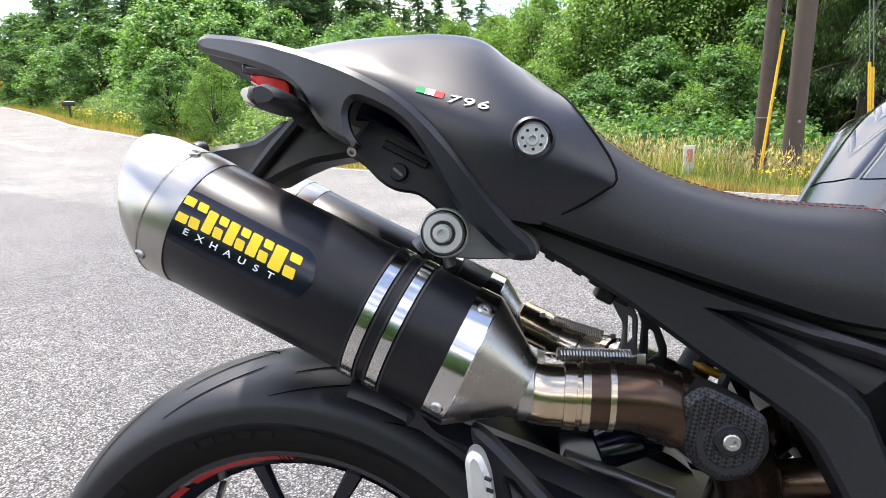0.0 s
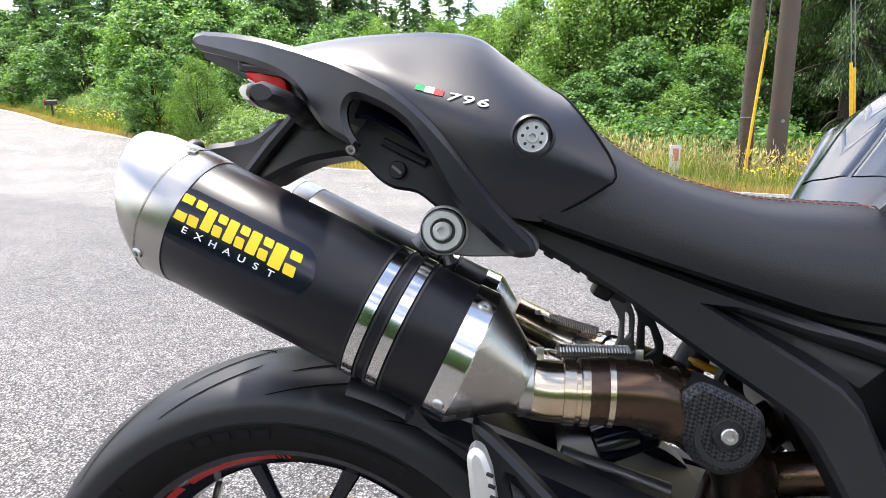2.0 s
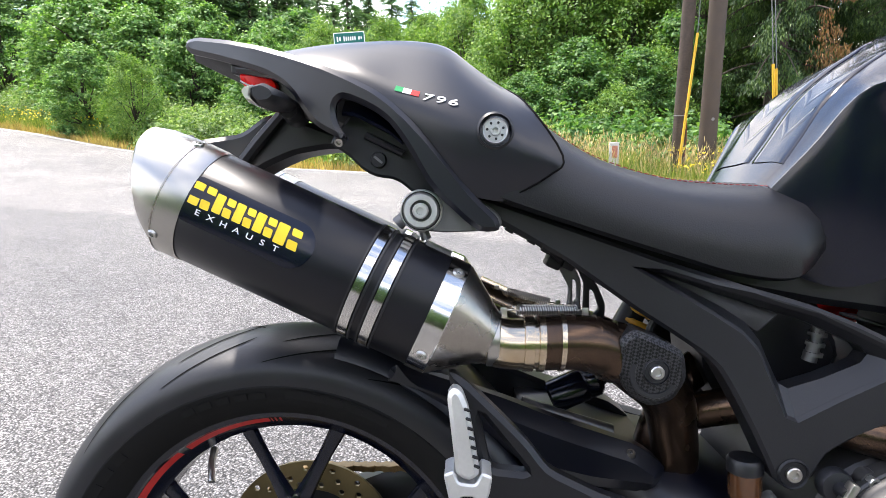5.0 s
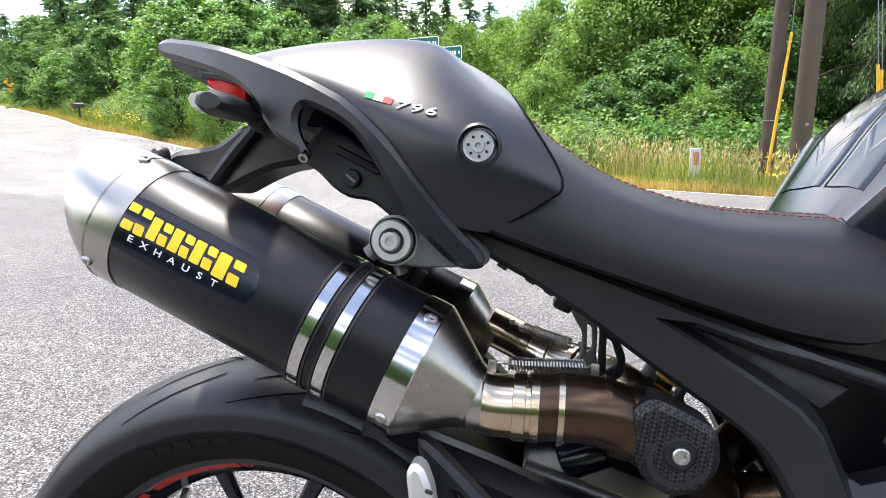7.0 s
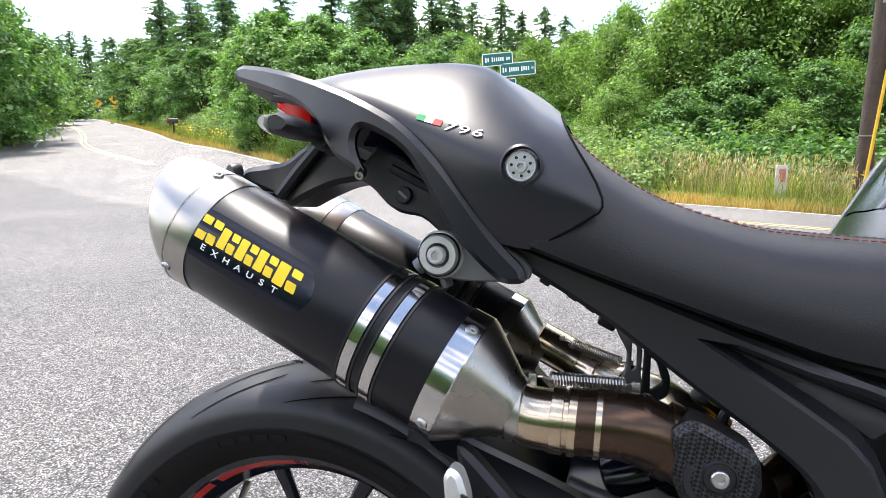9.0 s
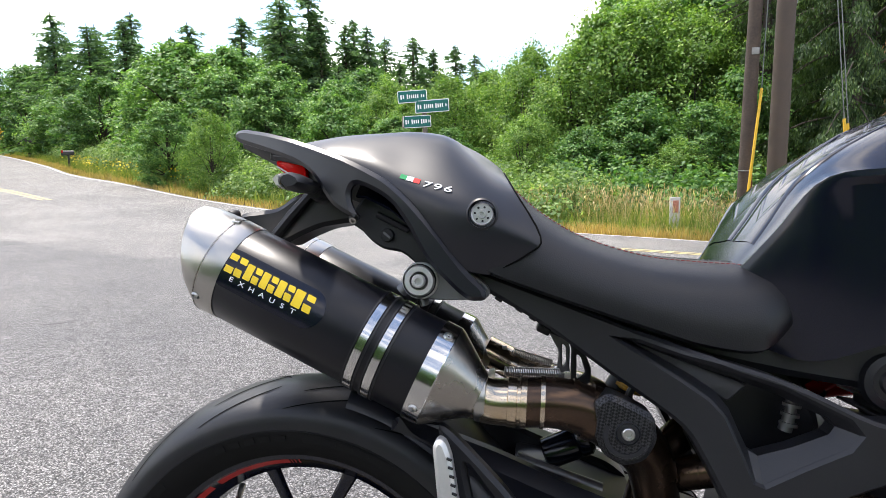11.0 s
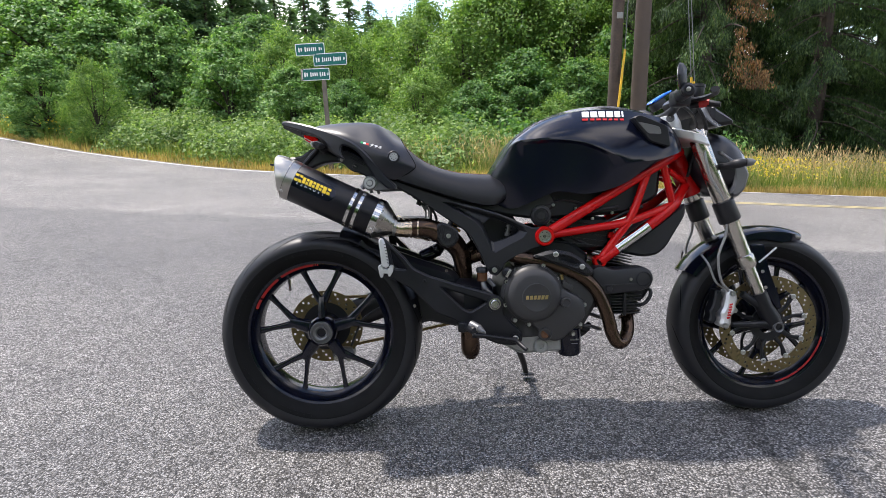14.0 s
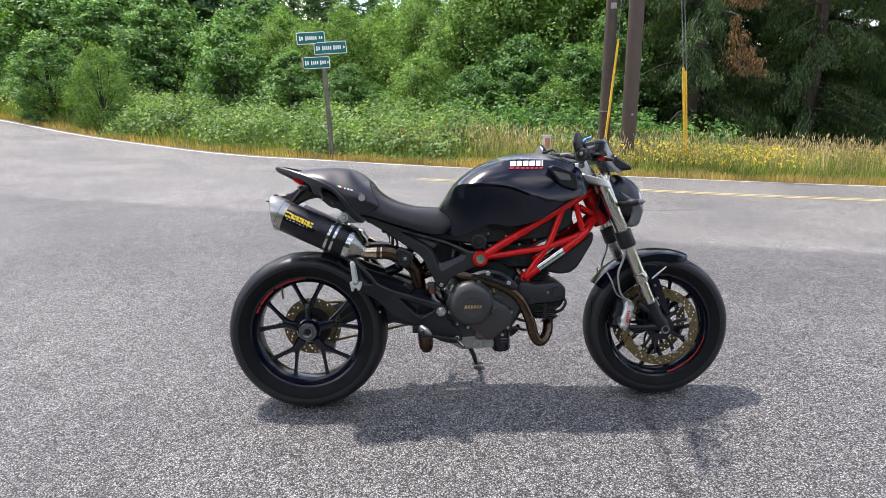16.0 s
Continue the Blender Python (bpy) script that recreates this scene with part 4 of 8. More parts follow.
for k in range(4):
    add_lathe(bm, [(0.006, -0.002), (0.010, -0.002), (0.010, 0.002), (0.006, 0.002)], (0.609 - 0.002 * k, -0.092, 0.647 - 0.011 * k), (0.15, 0, 1), 12)
part("hose_fitting", bm, M_GREYPLATE, bike, "small steel hose fitting")
part("head_cover", add_plate(bmesh.new(), rounded([(0.76, 0.665), (0.92, 0.66), (0.945, 0.60), (0.91, 0.55), (0.80, 0.555), (0.75, 0.60)], 0.02, 3), -0.085, 0.085, c=0.012), M_CASTING, bike, "black upright cylinder behind the frame")
for k in range(5):
    part("fin", add_box(bmesh.new(), (0.835, 0, 0.575 + 0.017 * k), (0.19, 0.185, 0.004), Euler((0, radians(8), 0)).to_matrix().to_4x4(), 0.001), M_CASTING, bike)
bm = bmesh.new()
for dy, pts in ((-0.096, [(0.72, 0.70), (0.78, 0.715), (0.84, 0.70)]), (-0.10, [(0.80, 0.66), (0.88, 0.68), (0.95, 0.69)]), (-0.09, [(0.88, 0.62), (0.95, 0.66), (1.03, 0.69)]), (-0.085, [(0.74, 0.65), (0.80, 0.60), (0.86, 0.57)])):
    add_tube(bm, [(x, dy, z) for x, z in pts], 0.005, 8, 14)
part("wiring", bm, M_RUBBER, bike, "black cables inside the frame")
for x, z in ((0.745, 0.700), (0.815, 0.688), (0.868, 0.655), (0.93, 0.672), (0.99, 0.685)):
    part("clip", add_bolt(bmesh.new(), (x, -0.10, z), 0.0050, 0.006), M_BOLT, bike, "small steel clip")
# front panel under the head
part("front_panel", add_plate(bmesh.new(), rounded([(0.955, 0.545), (1.05, 0.615), (1.13, 0.675), (1.165, 0.70), (1.165, 0.66), (1.105, 0.56), (1.075, 0.535), (1.03, 0.53)], 0.012, 3), -0.10, 0.10, c=0.008), M_PLASTIC, bike, "black plastic panel under the frame")

# ---- engine ----
def hull(circles, n=40):
    pts = [(x + r * math.cos(a), z + r * math.sin(a)) for x, z, r in circles for a in np.linspace(0, 2 * math.pi, n, endpoint=False)]
    pts = sorted(set(pts))
    def half(seq):
        out = []
        for p in seq:
            while len(out) > 1 and (out[-1][0] - out[-2][0]) * (p[1] - out[-2][1]) - (out[-1][1] - out[-2][1]) * (p[0] - out[-2][0]) <= 0:
                out.pop()
            out.append(p)
        return out[:-1]
    return np.array(half(pts) + half(pts[::-1]))


case = part("engine", add_plate(bmesh.new(), hull([(0.668, 0.425, 0.095), (0.79, 0.42, 0.085), (0.60, 0.33, 0.05), (0.77, 0.36, 0.07)]), -0.150, 0.150, c=0.015), M_COVER, bike, "graphite grey engine casing")


def stepped(outline, steps, mat, name, parent, label=""):
    """A cover built up of insets: (inset, y) from its foot outwards."""
    rings = [[(q[0], y, q[1]) for q in inset(outline, d)] for d, y in steps]
    return part(name, add_loft(bmesh.new(), rings), mat, parent, label, sharp=32)


lobe = hull([(0.700, 0.400, 0.070), (0.772, 0.378, 0.056), (0.735, 0.330, 0.045)])
stepped(lobe, [(0.0, -0.145), (0.0, -0.168), (0.004, -0.176), (0.012, -0.180)], M_COVER, "side_casing", bike, "graphite engine side casing")
cov = hull([(0.668, 0.432, 0.088)], 72)
cover = stepped(cov, [(0.0, -0.145), (0.0, -0.174), (0.003, -0.179), (0.006, -0.182), (0.009, -0.192), (0.017, -0.199), (0.030, -0.203)], M_COVER, "clutch_cover", bike, "round graphite clutch cover with a brass-coloured emblem")
rim = hull([(0.668, 0.432, 0.0915)], 72)
part("flange", add_plate(bmesh.new(), rim, -0.172, -0.160, c=0.002), M_COVER, cover)
ring = [(0.673 + 0.0435 * math.cos(a), 0.426 + 0.0435 * math.sin(a)) for a in np.linspace(0, 2 * math.pi, 48, endpoint=False)]
disc = stepped(np.array(ring), [(0.0, -0.195), (0.0, -0.2035), (0.0015, -0.205), (0.003, -0.2045)], M_COVER, "cap", cover, "smooth dark inner disc")
for k in range(6):   # emblem drawn as plain slanted blocks
    x = 0.640 + 0.0115 * k
    blk = np.array([(x, 0.4205), (x + 0.0085, 0.4205), (x + 0.0105, 0.4325), (x + 0.002, 0.4325)])
    part("emblem_block", add_plate(bmesh.new(), blk, -0.2062, -0.2040, c=0.0004), M_CHAIN, cover, "brass-coloured emblem")
for x, z in ((0.588, 0.470), (0.583, 0.400), (0.612, 0.352), (0.622, 0.505), (0.700, 0.518), (0.742, 0.477), (0.655, 0.338), (0.812, 0.335), (0.79, 0.305), (0.826, 0.395)):
    lug = part("cover_screw", add_bolt(bmesh.new(), (x, -0.165, z), 0.0065, 0.008), M_BOLT, case)
    part("lug", add_lathe(bmesh.new(), [(0, 0.013), (0.009, 0.013), (0.010, 0), (0, 0)], (x, -0.152, z), (0, -1, 0), 14), M_COVER, lug)
cap = part("filler_cap", add_lathe(bmesh.new(), [(0, 0.028), (0.006, 0.028), (0.007, 0.014), (0.015, 0.012), (0.017, 0.008), (0.017, 0), (0, 0)], (0.592, -0.152, 0.498), (0, -1, 0), 22), M_PLASTIC, case, "black oil filler cap")
part("grip", add_box(bmesh.new(), (0.592, -0.178, 0.498), (0.008, 0.012, 0.026), Euler((0, 0.5, 0)).to_matrix().to_4x4(), 0.002), M_STEEL, cap)
plug = part("sight_glass", add_lathe(bmesh.new(), [(0.015, 0.012), (0.019, 0.012), (0.021, 0.008), (0.021, 0), (0, 0), (0, 0.006), (0.015, 0.006), (0.015, 0.012)], (0.702, -0.172, 0.309), (0, -1, 0), 28), M_COVER, case)
part("glass", add_lathe(bmesh.new(), [(0, 0.008), (0.013, 0.007), (0.015, 0.004)], (0.702, -0.172, 0.309), (0, -1, 0), 24), M_BROWNCUP, plug, "amber oil sight glass")
boss = part("round_boss", add_lathe(bmesh.new(), [(0, 0.006), (0.010, 0.006), (0.012, 0.009), (0.015, 0.008), (0.016, 0), (0, 0)], (0.762, -0.196, 0.408), (0, -1, 0), 24), M_COVER, case)
sump = part("sump", add_plate(bmesh.new(), rounded([(0.560, 0.320), (0.610, 0.335), (0.76, 0.31), (0.762, 0.246), (0.630, 0.240), (0.610, 0.252), (0.568, 0.275)], 0.01, 3), -0.145, 0.120, c=0.008), M_SUMP, bike, "bare grey cast sump")
part("drain_plug", add_lathe(bmesh.new(), [(0, 0.004), (0.008, 0.004), (0.009, 0.012), (0.019, 0.012), (0.0215, 0.008), (0.0215, 0), (0, 0)], (0.694, -0.145, 0.266), (0, -1, 0), 28), M_SUMP, sump)
filt = part("oil_filter", add_lathe(bmesh.new(), [(0, 0.088), (0.032, 0.088), (0.0375, 0.080), (0.0385, 0.004), (0.035, 0), (0, 0)], (0.786, -0.118, 0.318), (0.05, 0.05, -1), 36), M_GLOSS, bike, "black spin-on oil filter with worn white print")
for z, w in ((0.288, 0.026), (0.276, 0.020)):
    part("print_bar", add_box(bmesh.new(), (0.798, -0.1555, z - 0.004), (w, 0.0012, 0.005 if w > 0.022 else 0.002)), M_GREYPLATE, filt)

# horizontal cylinder, belt covers and fins
barrel = part("front_cylinder", add_plate(bmesh.new(), rounded([(0.84, 0.505), (0.985, 0.50), (1.045, 0.47), (1.035, 0.40), (0.99, 0.375), (0.86, 0.37)], 0.02, 3), -0.105, 0.105, c=0.01), M_CASTING, bike, "black finned front cylinder")
belt = rounded([(0.852, 0.500), (0.872, 0.512), (0.892, 0.510), (0.915, 0.499), (1.010, 0.507), (1.036, 0.494), (1.046, 0.468), (1.036, 0.441), (1.005, 0.430), (0.905, 0.421), (0.868, 0.430), (0.856, 0.460)], 0.012, 4)
bc = stepped(belt, [(0.0, -0.10), (0.0, -0.148), (0.003, -0.154), (0.008, -0.156)], M_PLASTIC, "belt_cover", bike, "black plastic cam belt cover")
part("pulley_ring", add_lathe(bmesh.new(), [(0.020, 0.0), (0.021, 0.003), (0.0235, 0.003), (0.0245, 0.0)], (1.014, -0.155, 0.467), (0, -1, 0), 32), M_PLASTIC, bc)
part("pulley_ring", add_lathe(bmesh.new(), [(0, 0.004), (0.009, 0.004), (0.011, 0.0)], (0.905, -0.155, 0.440), (0, -1, 0), 24), M_PLASTIC, bc)
part("ledge", add_box(bmesh.new(), (0.93, -0.156, 0.452), (0.12, 0.003, 0.004), Euler((0, radians(-2), 0)).to_matrix().to_4x4(), 0.001), M_PLASTIC, bc)
part("screw", add_bolt(bmesh.new(), (0.972, -0.155, 0.468), 0.005, 0.005), M_STEEL, bc)
for k in range(7):
    part("fin", add_box(bmesh.new(), (0.972, 0, 0.412 - 0.0095 * k), (0.098 - 0.002 * k, 0.235, 0.0028), None, 0.0008), M_COVER, barrel)
for k in range(4):
    part("fin", add_box(bmesh.new(), (0.955, 0, 0.510 + 0.0095 * k), (0.075, 0.21, 0.0028), Euler((0, radians(10), 0)).to_matrix().to_4x4(), 0.0008), M_CASTING, barrel)
part("fin_rib", add_box(bmesh.new(), (0.966, -0.115, 0.385), (0.010, 0.012, 0.075), None, 0.002), M_CASTING, barrel)
part("head", add_plate(bmesh.new(), rounded([(1.0, 0.50), (1.05, 0.485), (1.06, 0.43), (1.035, 0.39), (1.0, 0.38)], 0.012, 3), -0.09, 0.09, c=0.008), M_CASTING, barrel)
part("spark_lead", add_tube(bmesh.new(), [(1.03, -0.08, 0.44), (1.055, -0.10, 0.42), (1.04, -0.10, 0.385), (1.01, -0.09, 0.372)], 0.006, 8, 14), M_RUBBER, barrel)
# small pipes and unions ahead of the cover
for z in (0.356, 0.318):
    bm = add_tube(bmesh.new(), [(0.815, -0.12, z), (0.845, -0.13, z + 0.004), (0.878, -0.12, z - 0.008), (0.90, -0.08, z - 0.02)], 0.0055, 8, 14)
    part("oil_pipe", bm, M_COVER, bike, "thin steel oil pipe")
    bm = add_lathe(bmesh.new(), [(0, 0.022), (0.008, 0.022), (0.009, 0.010), (0.0115, 0.010), (0.0115, 0), (0, 0)], (0.806, -0.12, z), (1, -0.1, 0), 6)
    part("union", bm, M_CHAIN, bike, "brass pipe union")
bm = bmesh.new()
add_tube(bm, [(0.775, -0.10, 0.300), (0.80, -0.09, 0.285), (0.84, -0.08, 0.29), (0.87, -0.06, 0.31)], [0.012, 0.014, 0.013, 0.010], 10, 12)
add_tube(bm, [(0.80, -0.105, 0.33), (0.83, -0.10, 0.31), (0.86, -0.08, 0.30)], 0.009, 10, 10)
part("oil_hose", bm, M_RUBBER, bike, "black oil hoses")
bm = bmesh.new()
add_box(bm, (0.775, -0.15, 0.452), (0.034, 0.03, 0.018), Euler((0, 0.4, 0)).to_matrix().to_4x4(), 0.003)
add_lathe(bm, [(0, 0.03), (0.006, 0.03), (0.007, 0), (0, 0)], (0.768, -0.15, 0.458), (-0.3, 0, 1), 12)
part("sensor", bm, M_COVER, bike, "small grey engine sensor")
part("sensor_tip", add_lathe(bmesh.new(), [(0, 0.016), (0.0065, 0.016), (0.0065, 0), (0, 0)], (0.762, -0.152, 0.472), (-0.3, 0, 1), 6), M_CHAIN, bike, "brass sensor tip")

# ---- exhaust pipes ----
hp = [(1.010, -0.03, 0.352), (0.990, -0.07, 0.335), (0.982, -0.10, 0.300), (0.960, -0.130, 0.272), (0.935, -0.146, 0.270), (0.916, -0.150, 0.300), (0.905, -0.150, 0.345), (0.886, -0.150, 0.398),
      (0.860, -0.150, 0.445), (0.815, -0.150, 0.484), (0.735, -0.148, 0.518), (0.640, -0.138, 0.540), (0.55, -0.09, 0.556), (0.47, -0.05, 0.53)]
header_pipe = part("header_pipe", add_tube(bmesh.new(), hp, 0.0205, 20, 70), M_PIPE, bike, "bronze-brown heated exhaust header pipe")
part("flange", add_lathe(bmesh.new(), [(0.020, 0.008), (0.034, 0.008), (0.036, 0.004), (0.034, 0.0), (0.020, 0.0)], (0.995, -0.068, 0.345), (0.3, -0.5, -1), 20), M_PIPE, header_pipe)
shield = rounded([(0.664, 0.548), (0.700, 0.560), (0.735, 0.567), (0.780, 0.558), (0.815, 0.538), (0.852, 0.502), (0.850, 0.488), (0.828, 0.484), (0.770, 0.510), (0.715, 0.528)], 0.01, 4)
slot = rounded([(0.748, 0.546), (0.790, 0.534), (0.806, 0.520), (0.796, 0.519), (0.760, 0.533)], 0.005, 3)
hs = part("heat_shield", add_plate(bmesh.new(), shield, -0.184, -0.160, holes=[slot], c=0.009), M_CARBON, bike, "carbon-fibre heat shield on the header pipe")
for x, z in ((0.735, 0.553), (0.815, 0.514)):
    part("screw", add_bolt(bmesh.new(), (x, -0.182, z), 0.0085, 0.005), M_BOLT, hs)

rp = [(0.236, -0.140, 0.650), (0.258, -0.140, 0.642), (0.285, -0.140, 0.640), (0.33, -0.138, 0.641), (0.372, -0.128, 0.630), (0.415, -0.105, 0.602), (0.448, -0.085, 0.565), (0.462, -0.070, 0.51), (0.470, -0.055, 0.45), (0.478, -0.04, 0.38), (0.482, -0.02, 0.30)]
up = part("link_pipe", add_tube(bmesh.new(), [(0.236, -0.140, 0.650), (0.252, -0.140, 0.643), (0.270, -0.140, 0.639), (0.300, -0.1395, 0.639)], 0.0265, 24, 24), M_HEAT, bike, "heat-tinted steel link pipe of the silencer")
part("pipe_sleeve", add_tube(bmesh.new(), [(0.298, -0.1395, 0.639), (0.330, -0.138, 0.640), (0.355, -0.133, 0.636), (0.385, -0.122, 0.622)], [0.0282, 0.0285, 0.0290, 0.0300], 24, 20), M_PIPE, up, "brown heated pipe sleeve")
for x, z, r, w, mt in ((0.252, 0.644, 0.0285, 0.007, M_STEEL), (0.288, 0.639, 0.0290, 0.006, M_HEAT), (0.301, 0.639, 0.0295, 0.004, M_HEAT), (0.322, 0.640, 0.0300, 0.003, M_HEAT), (0.352, 0.637, 0.0305, 0.004, M_PIPE), (0.378, 0.626, 0.0325, 0.008, M_PIPE)):
    part("pipe_ring", add_lathe(bmesh.new(), [(0.0255, -w), (r, -w * 0.8), (r, w * 0.8), (0.0255, w)], (x, -0.139 if x < 0.34 else -0.132 + (x - 0.35) * 0.3, z), (1, 0, -0.05 if x < 0.34 else -0.35), 28), mt, up)
part("collector_pipe", add_tube(bmesh.new(), rp[4:], [0.027, 0.033, 0.030, 0.027, 0.026, 0.027, 0.029], 20, 40), M_PIPE, bike, "brown heated collector pipe")
lp = [(0.236, 0.140, 0.650), (0.262, 0.138, 0.638), (0.30, 0.125, 0.622), (0.34, 0.095, 0.612), (0.385, 0.04, 0.612), (0.42, -0.04, 0.602), (0.44, -0.08, 0.58)]
lpp = part("link_pipe", add_tube(bmesh.new(), lp, 0.0255, 22, 40), M_HEAT, bike, "heat-tinted steel link pipe of the far silencer")
for i, k in enumerate((0.30, 0.42, 0.55)):
    q = spline(lp, 60)
    j = int(k * 59)
    d = q[j + 1] - q[j - 1]
    part("pipe_ring", add_lathe(bmesh.new(), [(0.025, -0.006), (0.0282, -0.005), (0.0282, 0.005), (0.025, 0.006)], tuple(q[j]), tuple(d), 26), M_HEAT, lpp)
part("lower_pipe", add_tube(bmesh.new(), [(0.482, -0.02, 0.33), (0.484, -0.01, 0.26), (0.486, 0.0, 0.215), (0.486, 0.0, 0.192)], [0.030, 0.0315, 0.030, 0.016], 20, 16), M_PIPE, bike, "rust-brown exhaust pipe bend below the pegs")
part("rear_header", add_tube(bmesh.new(), [(0.60, 0.02, 0.56), (0.53, 0.0, 0.58), (0.48, -0.02, 0.55), (0.448, -0.03, 0.48), (0.45, -0.03, 0.40), (0.47, -0.02, 0.33)], 0.022, 16, 34), M_PIPE, bike, "dark brown rear header pipe")


def coil_spring(name, a, b, r, wire, turns, mat, parent, label=""):
    a, b = np.array(a), np.array(b)
    d = (b - a) / np.linalg.norm(b - a)
    e1 = np.cross(d, (0, 0, 1.0))
    e1 /= np.linalg.norm(e1)
    e2 = np.cross(d, e1)
    n = turns * 9
    pts = [a + (b - a) * (0.12 + 0.76 * i / n) + r * (math.cos(6.2832 * i * turns / n) * e1 + math.sin(6.2832 * i * turns / n) * e2) for i in range(n + 1)]
    bm = add_tube(bmesh.new(), pts, wire, 5)
    add_tube(bm, [a, a + (b - a) * 0.06, pts[0]], wire, 6)
    add_tube(bm, [pts[-1], b - (b - a) * 0.06, b], wire, 6)
    return part(name, bm, mat, parent, label)


coil_spring("spring", (0.268, -0.128, 0.672), (0.352, -0.110, 0.668), 0.0050, 0.0011, 24, M_STEEL, up, "small steel tension spring")
coil_spring("spring", (0.272, 0.122, 0.655), (0.350, 0.085, 0.640), 0.0050, 0.0011, 22, M_STEEL, lpp, "small steel tension spring")
for a in ((0.264, -0.130, 0.664), (0.352, -0.112, 0.660), (0.268, 0.122, 0.650), (0.352, 0.085, 0.634)):
    part("spring_hook", add_box(bmesh.new(), (a[0], a[1], a[2] + 0.004), (0.007, 0.004, 0.014), None, 0.001), M_STEEL, up)
vb = np.array((-0.007, 0.005)) + rounded([(0.384, 0.640), (0.400, 0.652), (0.424, 0.642), (0.450, 0.628), (0.453, 0.600), (0.440, 0.578), (0.416, 0.571), (0.394, 0.584), (0.384, 0.610)], 0.008, 4)
valve = part("valve_cover", add_plate(bmesh.new(), vb, -0.158, -0.112, c=0.006), M_CARBON, bike, "carbon-fibre exhaust valve cover")
part("bolt", add_bolt(bmesh.new(), (0.414, -0.158, 0.614), 0.0070, 0.006), M_BOLT, valve)
part("bolt_recess", add_lathe(bmesh.new(), [(0.0072, 0.0004), (0.0115, 0.0004), (0.0125, 0.0022), (0.0135, 0.0004)], (0.414, -0.158, 0.614), (0, -1, 0), 28), M_PLASTIC, valve)
part("groove", add_lathe(bmesh.new(), [(0.019, 0.0005), (0.0195, 0.0015), (0.024, 0.0015), (0.0245, 0.0005)], (0.412, -0.158, 0.611), (0, -1, 0), 28, 150, 330), M_PLASTIC, valve)
# bracket between tail and link pipes
arm = rounded([(0.328, 0.718), (0.352, 0.707), (0.359, 0.690), (0.358, 0.662), (0.363, 0.642), (0.345, 0.638), (0.336, 0.650), (0.343, 0.664), (0.345, 0.684), (0.336, 0.700)], 0.005, 3)
ab = part("pipe_bracket", add_plate(bmesh.new(), arm, -0.052, -0.044, holes=[rounded([(0.349, 0.694), (0.3535, 0.690), (0.354, 0.670), (0.349, 0.664)], 0.002, 3)], c=0.0015), M_GREYPLATE, bike, "grey pressed pipe bracket below the seat")
arm2 = rounded([(0.352, 0.708), (0.364, 0.703), (0.375, 0.688), (0.384, 0.666), (0.383, 0.648), (0.366, 0.637), (0.358, 0.645), (0.360, 0.690)], 0.004, 3)
part("bracket_side", add_plate(bmesh.new(), arm2, -0.066, -0.058, holes=[rounded([(0.366, 0.684), (0.371, 0.680), (0.377, 0.660), (0.366, 0.651)], 0.003, 3)], c=0.0015), M_CASTING, ab)
# loom and clips along the underside of the seat
loom = part("seat_loom", add_tube(bmesh.new(), [(0.255, -0.118, 0.770), (0.285, -0.112, 0.752), (0.300, -0.105, 0.744), (0.316, -0.095, 0.732), (0.330, -0.085, 0.720)], 0.0042, 8, 18), M_RUBBER, bike, "black cable loom under the seat")
for x, y, z in ((0.272, -0.116, 0.757), (0.296, -0.108, 0.744), (0.312, -0.099, 0.733)):
    part("clip", add_box(bmesh.new(), (x, y, z), (0.010, 0.012, 0.008), Euler((0, radians(32), 0)).to_matrix().to_4x4(), 0.0015), M_CASTING, loom)
bm = bmesh.new()
add_box(bm, (0.326, -0.05, 0.714), (0.018, 0.03, 0.014), Euler((0, radians(25), 0)).to_matrix().to_4x4(), 0.003)
part("mount_block", bm, M_CASTING, ab)
bm = bmesh.new()
add_box(bm, (0.342, -0.06, 0.712), (0.014, 0.02, 0.012), Euler((0, radians(25), 0)).to_matrix().to_4x4(), 0.002)
part("mount_block", bm, M_CASTING, ab)

# ---- foot controls ----
bo = rounded([(0.205, 0.622), (0.222, 0.612), (0.262, 0.572), (0.285, 0.548), (0.305, 0.520), (0.357, 0.494), (0.440, 0.467), (0.530, 0.440), (0.566, 0.428), (0.578, 0.402), (0.576, 0.374), (0.600, 0.345),
              (0.630, 0.320), (0.634, 0.288), (0.612, 0.274), (0.560, 0.280), (0.520, 0.298), (0.478, 0.320), (0.430, 0.358), (0.395, 0.372), (0.368, 0.384), (0.335, 0.420), (0.300, 0.456), (0.246, 0.488), (0.208, 0.496), (0.206, 0.52), (0.222, 0.55)], 0.010, 3)
h1 = rounded([(0.236, 0.580), (0.286, 0.516), (0.248, 0.520)], 0.006, 3)
h2 = rounded([(0.386, 0.460), (0.526, 0.412), (0.476, 0.382), (0.455, 0.392)], 0.006, 3)
